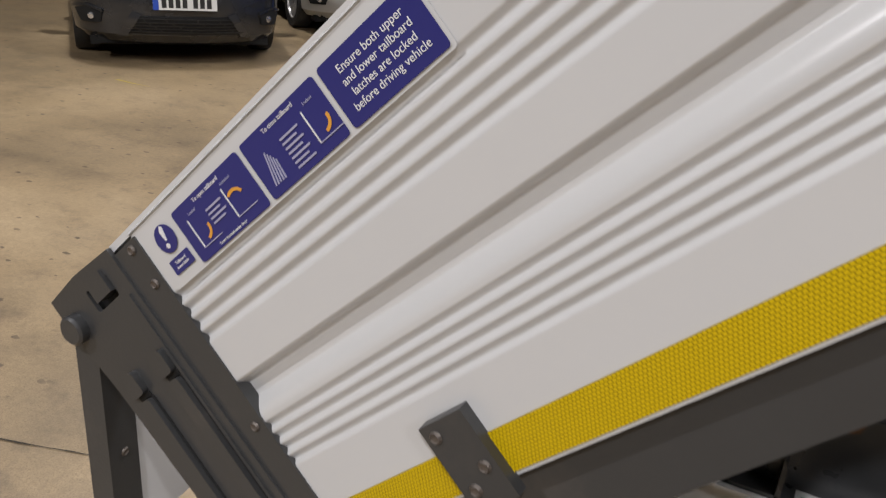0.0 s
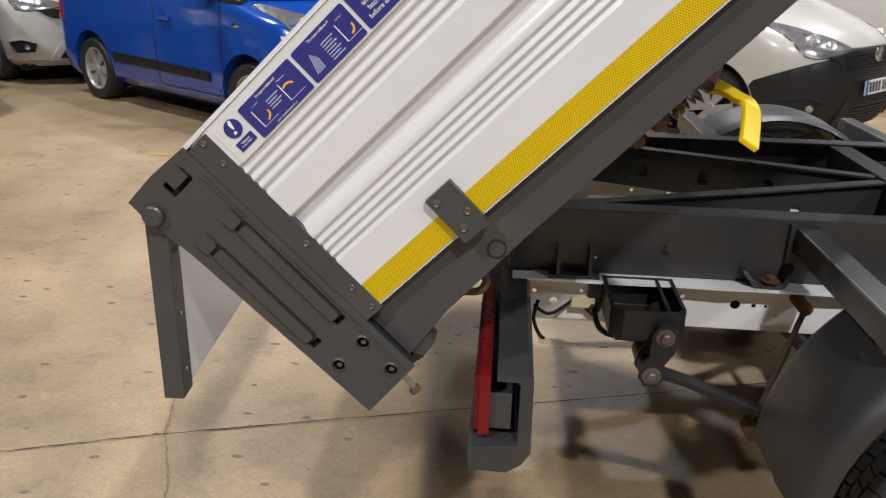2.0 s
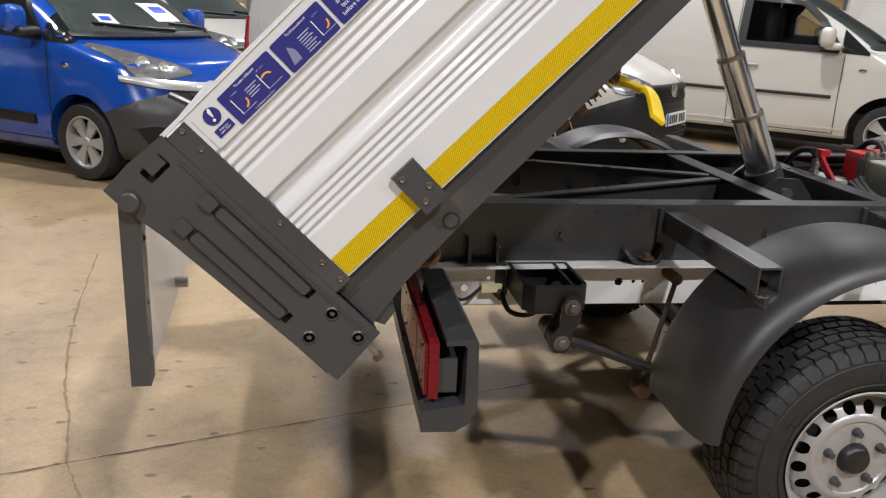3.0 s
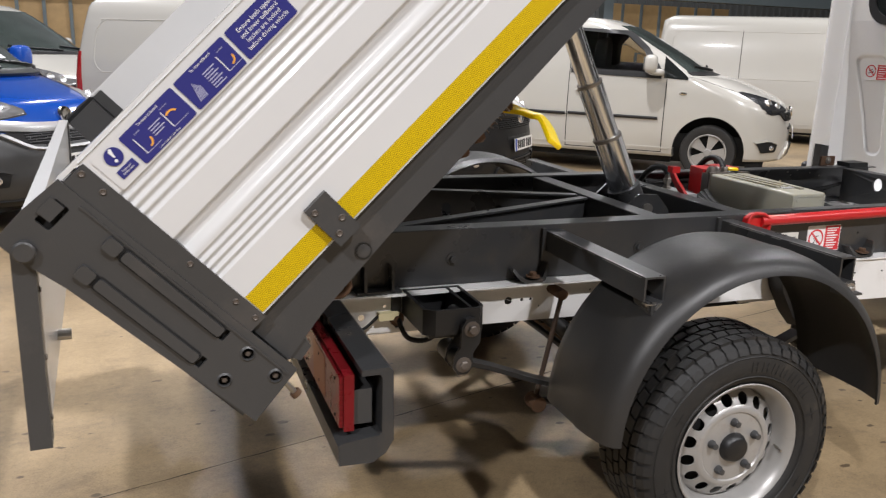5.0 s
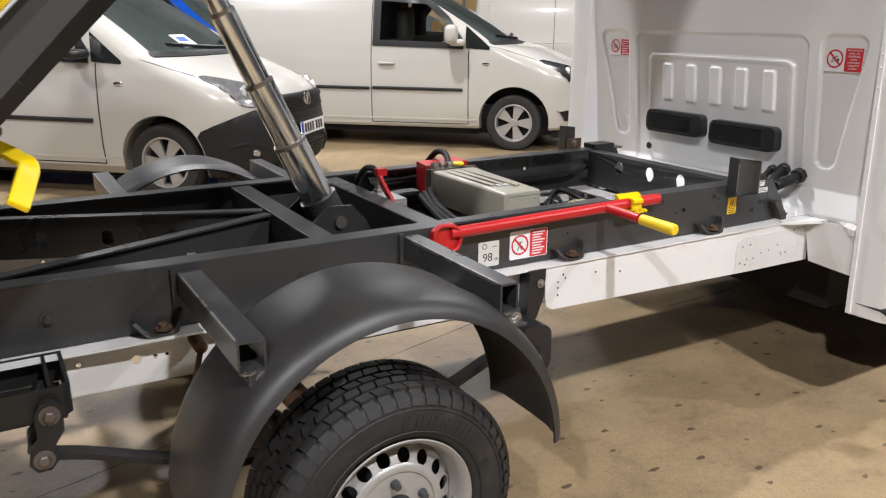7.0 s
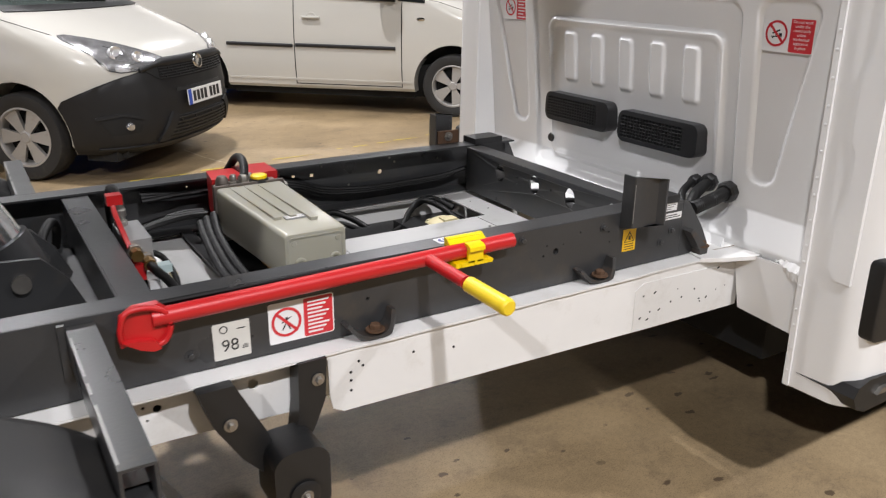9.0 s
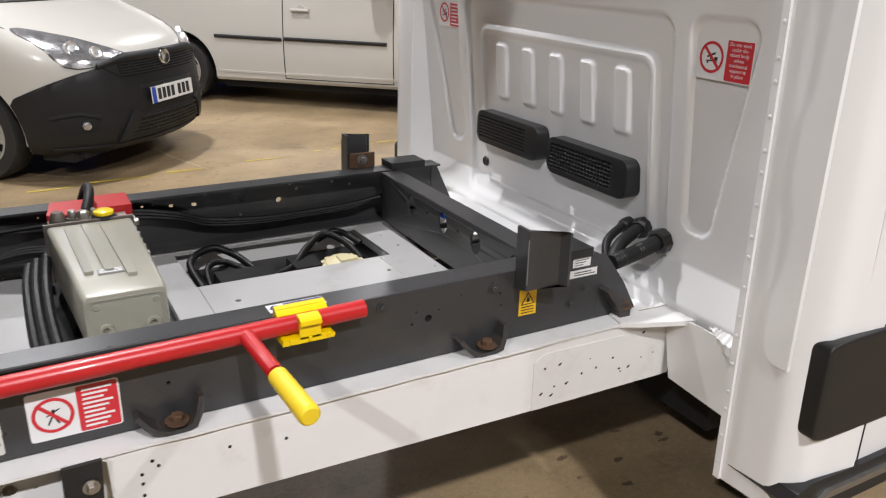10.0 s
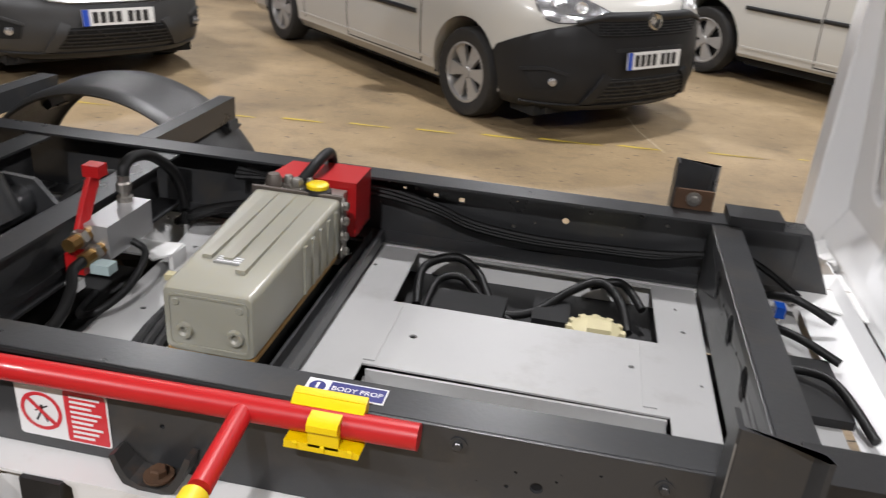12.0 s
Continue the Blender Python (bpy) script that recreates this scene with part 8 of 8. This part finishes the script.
        out = [(2.2, 0.385), (4.9, 0.42), (5.0, 0.8), (4.75, 1.15), (3.9, 1.4), (3.3, 2.2), (3.0, 2.3), (2.2, 2.3)]
        side = part("cab_side", prismm(out, "y", min(y, y - sg * 0.03), max(y, y - sg * 0.03)), M_WHITE, TRUCK, "white cab side")
        part("side_trim", rounded(2.64, y - sg * 0.012, 0.7, 0.545, 0.03, 0.118, 18, 96, 40), M_BLACK, side, "black side rubbing panel", smooth=True)
        part("door_gap", boxm(2.3, 2.304, min(y - sg * 0.02, y + sg * 0.0015), max(y - sg * 0.02, y + sg * 0.0015), 0.4, 1.6), M_DARKIN, side)
        part("sill_step", prismm([(2.07, 0.432), (2.09, 0.395), (2.13, 0.378), (3.4, 0.4), (3.4, 0.478), (2.3, 0.47), (2.13, 0.474), (2.085, 0.46)], "y", min(y - sg * 0.16, y + sg * 0.015), max(y - sg * 0.16, y + sg * 0.015)), M_BLACK, side, "black sill step", bevel=0.012, smooth=True)
        part("sill_tread", prismm([(2.16, 0.425), (3.38, 0.432), (3.38, 0.447), (2.18, 0.442)], "y", min(y + sg * 0.012, y + sg * 0.026), max(y + sg * 0.012, y + sg * 0.026)), M_STEEL, side, "grey sill tread strip", bevel=0.004, smooth=True)
        # folded floor flap, its torn lip, and the sloping gutter sheet
        flap = prismm([(1.945, sg * 0.49), (1.937, sg * 0.536), (1.99, sg * 0.563), (2.06, sg * 0.589), (2.12, sg * 0.612), (2.145, sg * 0.61), (2.16, sg * 0.58), (2.16, sg * 0.34), (1.99, sg * 0.42)], "z", 0.7085, 0.7125)
        fl2 = part("floor_flap", flap, M_CHASSIS, wall, "folded white floor flap")
        part("flap_lip", prismm([(1.937, sg * 0.536), (1.99, sg * 0.563), (2.06, sg * 0.589), (2.12, sg * 0.612), (2.119, sg * 0.6155), (2.058, sg * 0.5925), (1.988, sg * 0.5665), (1.935, sg * 0.5395)], "z", 0.7, 0.7122), M_CHASSIS, fl2, bevel=0.0012)
        part("flap_crease", prismm([(2.022, sg * 0.508), (2.08, sg * 0.512), (2.122, sg * 0.512), (2.122, sg * 0.5095), (2.08, sg * 0.5095), (2.022, sg * 0.5055)], "z", 0.7126, 0.7132), M_SEAM, fl2)
        # upturned foot of the wall in overlapping steps, sealed along its edge
        rows = []
        for k in range(13):
            yy = 0.604 - 0.285 * k / 12
            out = 0.004 if k % 4 == 0 else 0.0
            lift = 0.014 * max(0, 1 - k / 5)
            rows.append([(2.112 + 0.012 * (k / 12) - out, sg * yy, 0.7135 + lift), (2.121 + 0.012 * (k / 12) - out, sg * yy, 0.7165 + lift), (2.138, sg * yy, 0.746), (2.152, sg * yy, 0.777), (2.158, sg * yy, 0.8)])
        part("gutter_sheet", grid_panel(rows), M_CHASSIS, wall, smooth=True)
        rnd = random.Random(9)
        run = [(2.12, 0.612, 0.713), (2.122, 0.632, 0.72), (2.1, 0.68, 0.712), (2.087, 0.717, 0.706), (2.081, 0.764, 0.703), (2.074, 0.79, 0.712)]
        top, mid, low = [], [], []
        for i in range(31):
            k = min(int(i / 6), 4)
            p = Vector(run[k]).lerp(Vector(run[k + 1]), i / 6 - k)
            p = Vector((p.x, sg * p.y, p.z + rnd.uniform(-0.0025, 0.0025)))
            top.append(p + Vector((0.05, 0, 0.03)))
            mid.append(p + Vector((rnd.uniform(-0.004, 0.004), 0, rnd.uniform(-0.002, 0.004))))
            low.append(p + Vector((rnd.uniform(-0.002, 0.005), 0, -0.011 - rnd.uniform(0, 0.012))))
        part("torn_edge", grid_panel([top, mid, low]), M_CHASSIS, wall, "ragged folded white sheet edge")
    part("cab_roof", boxm(2.1, 3.3, CAB_Y - 0.97, CAB_Y + 0.97, 2.28, 2.31), M_WHITE, TRUCK)
    part("cab_front", prismm([(4.9, 0.42), (5.0, 0.8), (4.75, 1.15), (3.9, 1.4), (3.3, 2.27), (3.25, 2.27), (3.85, 1.36), (4.7, 1.1), (4.95, 0.8), (4.85, 0.42)], "y", CAB_Y - 0.97, CAB_Y + 0.97), M_WHITE, TRUCK)
    # unseen block added below the cab to darken the floor there
    part("undercab_block", boxm(2.35, 3.7, -0.5, 0.5, 0.26, 0.5), M_DARKIN, TRUCK, "unseen dark block added to shade the floor under the cab", bevel=0.04)
    part("cab_floor", boxm(2.16, 4.85, CAB_Y - 0.96, CAB_Y + 0.96, 0.5, 0.56), M_DARKIN, TRUCK)
    # shelf that joins wall and chassis
    part("wall_foot", prismm([(1.98, 0.69), (2.06, 0.705), (2.075, 0.74), (2.08, 0.7), (2.12, 0.69)], "y", -0.5, 0.52), M_WHITE, wall, smooth=True)
    # vents
    for y0, y1, z0, z1 in ((0.06, 0.402, 0.953, 1.056), (-0.338, 0.008, 0.942, 1.046)):
        xv = back_x((z0 + z1) / 2) + 0.001
        ya, yb, za, zb = y0 + 0.058, y1 - 0.012, z0 + 0.013, z1 - 0.015
        fr = plate_with_holes(round_rect((y0 + y1) / 2, (z0 + z1) / 2, y1 - y0, z1 - z0, 0.026, 5), [round_rect((ya + yb) / 2, (za + zb) / 2, yb - ya, zb - za, 0.008, 3)], "x", xv - 0.042, xv + 0.012)
        v = part("air_vent", fr, M_BLACK, TRUCK, "black louvred air vent", bevel=0.009, smooth=True)
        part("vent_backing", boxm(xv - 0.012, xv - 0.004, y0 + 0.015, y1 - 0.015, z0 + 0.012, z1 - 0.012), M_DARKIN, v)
        for k in range(7):
            z = za + 0.006 + (zb - za - 0.012) * k / 6
            part("vent_slat", prismm([(xv - 0.0425, z - 0.004), (xv - 0.0415, z - 0.0065), (xv - 0.016, z + 0.002), (xv - 0.018, z + 0.0045)], "y", ya - 0.004, yb + 0.004), M_BLACK, v)
        for k in range(20):
            y = ya + 0.006 + (yb - ya - 0.012) * k / 19
            part("vent_rib", boxm(xv - 0.041, xv - 0.034, y - 0.0016, y + 0.0016, za - 0.002, zb + 0.002), M_BLACK, v)
    part("wall_grommet", turnedm([(0, 0.004), (0.014, 0.006), (0.018, 0)], 18, Matrix.Translation((back_x(0.868) + 0.002, 0.426, 0.868)) @ Matrix.Rotation(-HALF_PI, 4, "Y")), M_BLACK, TRUCK, smooth=True)
    # labels on the wall: they face the rear
    face_rear = Matrix.Rotation(-HALF_PI, 4, "Z") @ Matrix.Rotation(HALF_PI, 4, "X")
    warning_label(Matrix.Translation((back_x(1.342) + 0.0095, CAB_Y - 0.625, 1.335)) @ face_rear, 0.158, 0.096, lifted, 7, "white and red label warning of the raised body", "Do not work\nunder the\nraised body\nunless\nmechanical\nsupport is\nin place", backing=M_WHITE)
    warning_label(Matrix.Translation((back_x(1.345) + 0.0095, CAB_Y + 0.6, 1.345)) @ face_rear, 0.15, 0.09, lifted, 7, "white and red label warning of the raised body", backing=M_WHITE)
    # conduits that come through the wall
    for st, mid, en, r in (((1.955, -0.468, 0.84), (2.05, -0.457, 0.85), (2.15, -0.445, 0.866), 0.019), ((1.965, -0.45, 0.815), (2.03, -0.41, 0.858), (2.15, -0.365, 0.878), 0.016), ((1.98, -0.43, 0.8), (2.03, -0.36, 0.85), (2.14, -0.315, 0.872), 0.011)):
        cd = part("conduit", hosem([st, mid, en], r, 14, 22, ribs=0.09), M_HOSE, TRUCK, "black corrugated conduit", smooth=True)
        dv = (Vector(en) - Vector(mid)).normalized()
        part("conduit_nut", turnedm([(0, 0), (r * 1.4, 0), (r * 1.75, 0.005), (r * 1.75, 0.026), (r * 1.45, 0.03), (r * 1.45, 0.04), (0, 0.04)], 8, Matrix.Translation(Vector(en) - dv * 0.038) @ dv.to_track_quat("Z", "Y").to_matrix().to_4x4()), M_BLACK, cd)
    # bits between the front crossmember and the cab
    for a, b, c in (((1.85, 0.3, 0.71), (1.92, 0.2, 0.735), (2.0, 0.15, 0.715)), ((1.84, 0.1, 0.71), (1.95, 0.05, 0.735), (2.0, -0.1, 0.712)), ((1.86, 0.38, 0.73), (1.93, 0.33, 0.76), (2.02, 0.3, 0.73))):
        part("front_hose", hosem([a, b, c], 0.009, 10), M_HOSE, TRUCK, smooth=True)
    part("front_box", boxm(1.87, 1.98, -0.05, 0.16, 0.694, 0.712), M_BLACK, TRUCK, bevel=0.012, smooth=True)
    part("front_valve", rodm((1.88, 0.27, 0.694), (1.88, 0.27, 0.74), 0.02, 16), M_STEEL, TRUCK, smooth=True)
    part("front_clip", boxm(1.88, 1.9, 0.24, 0.27, 0.75, 0.775), M_VANBLUE, TRUCK, bevel=0.003)
    # front wheels
    for sg in (-1, 1):
        road_wheel(TRUCK, 3.95, CAB_Y + sg * 0.86, 0.337, 0.215, 0.225, sg, 8, M_RIM)


cab()
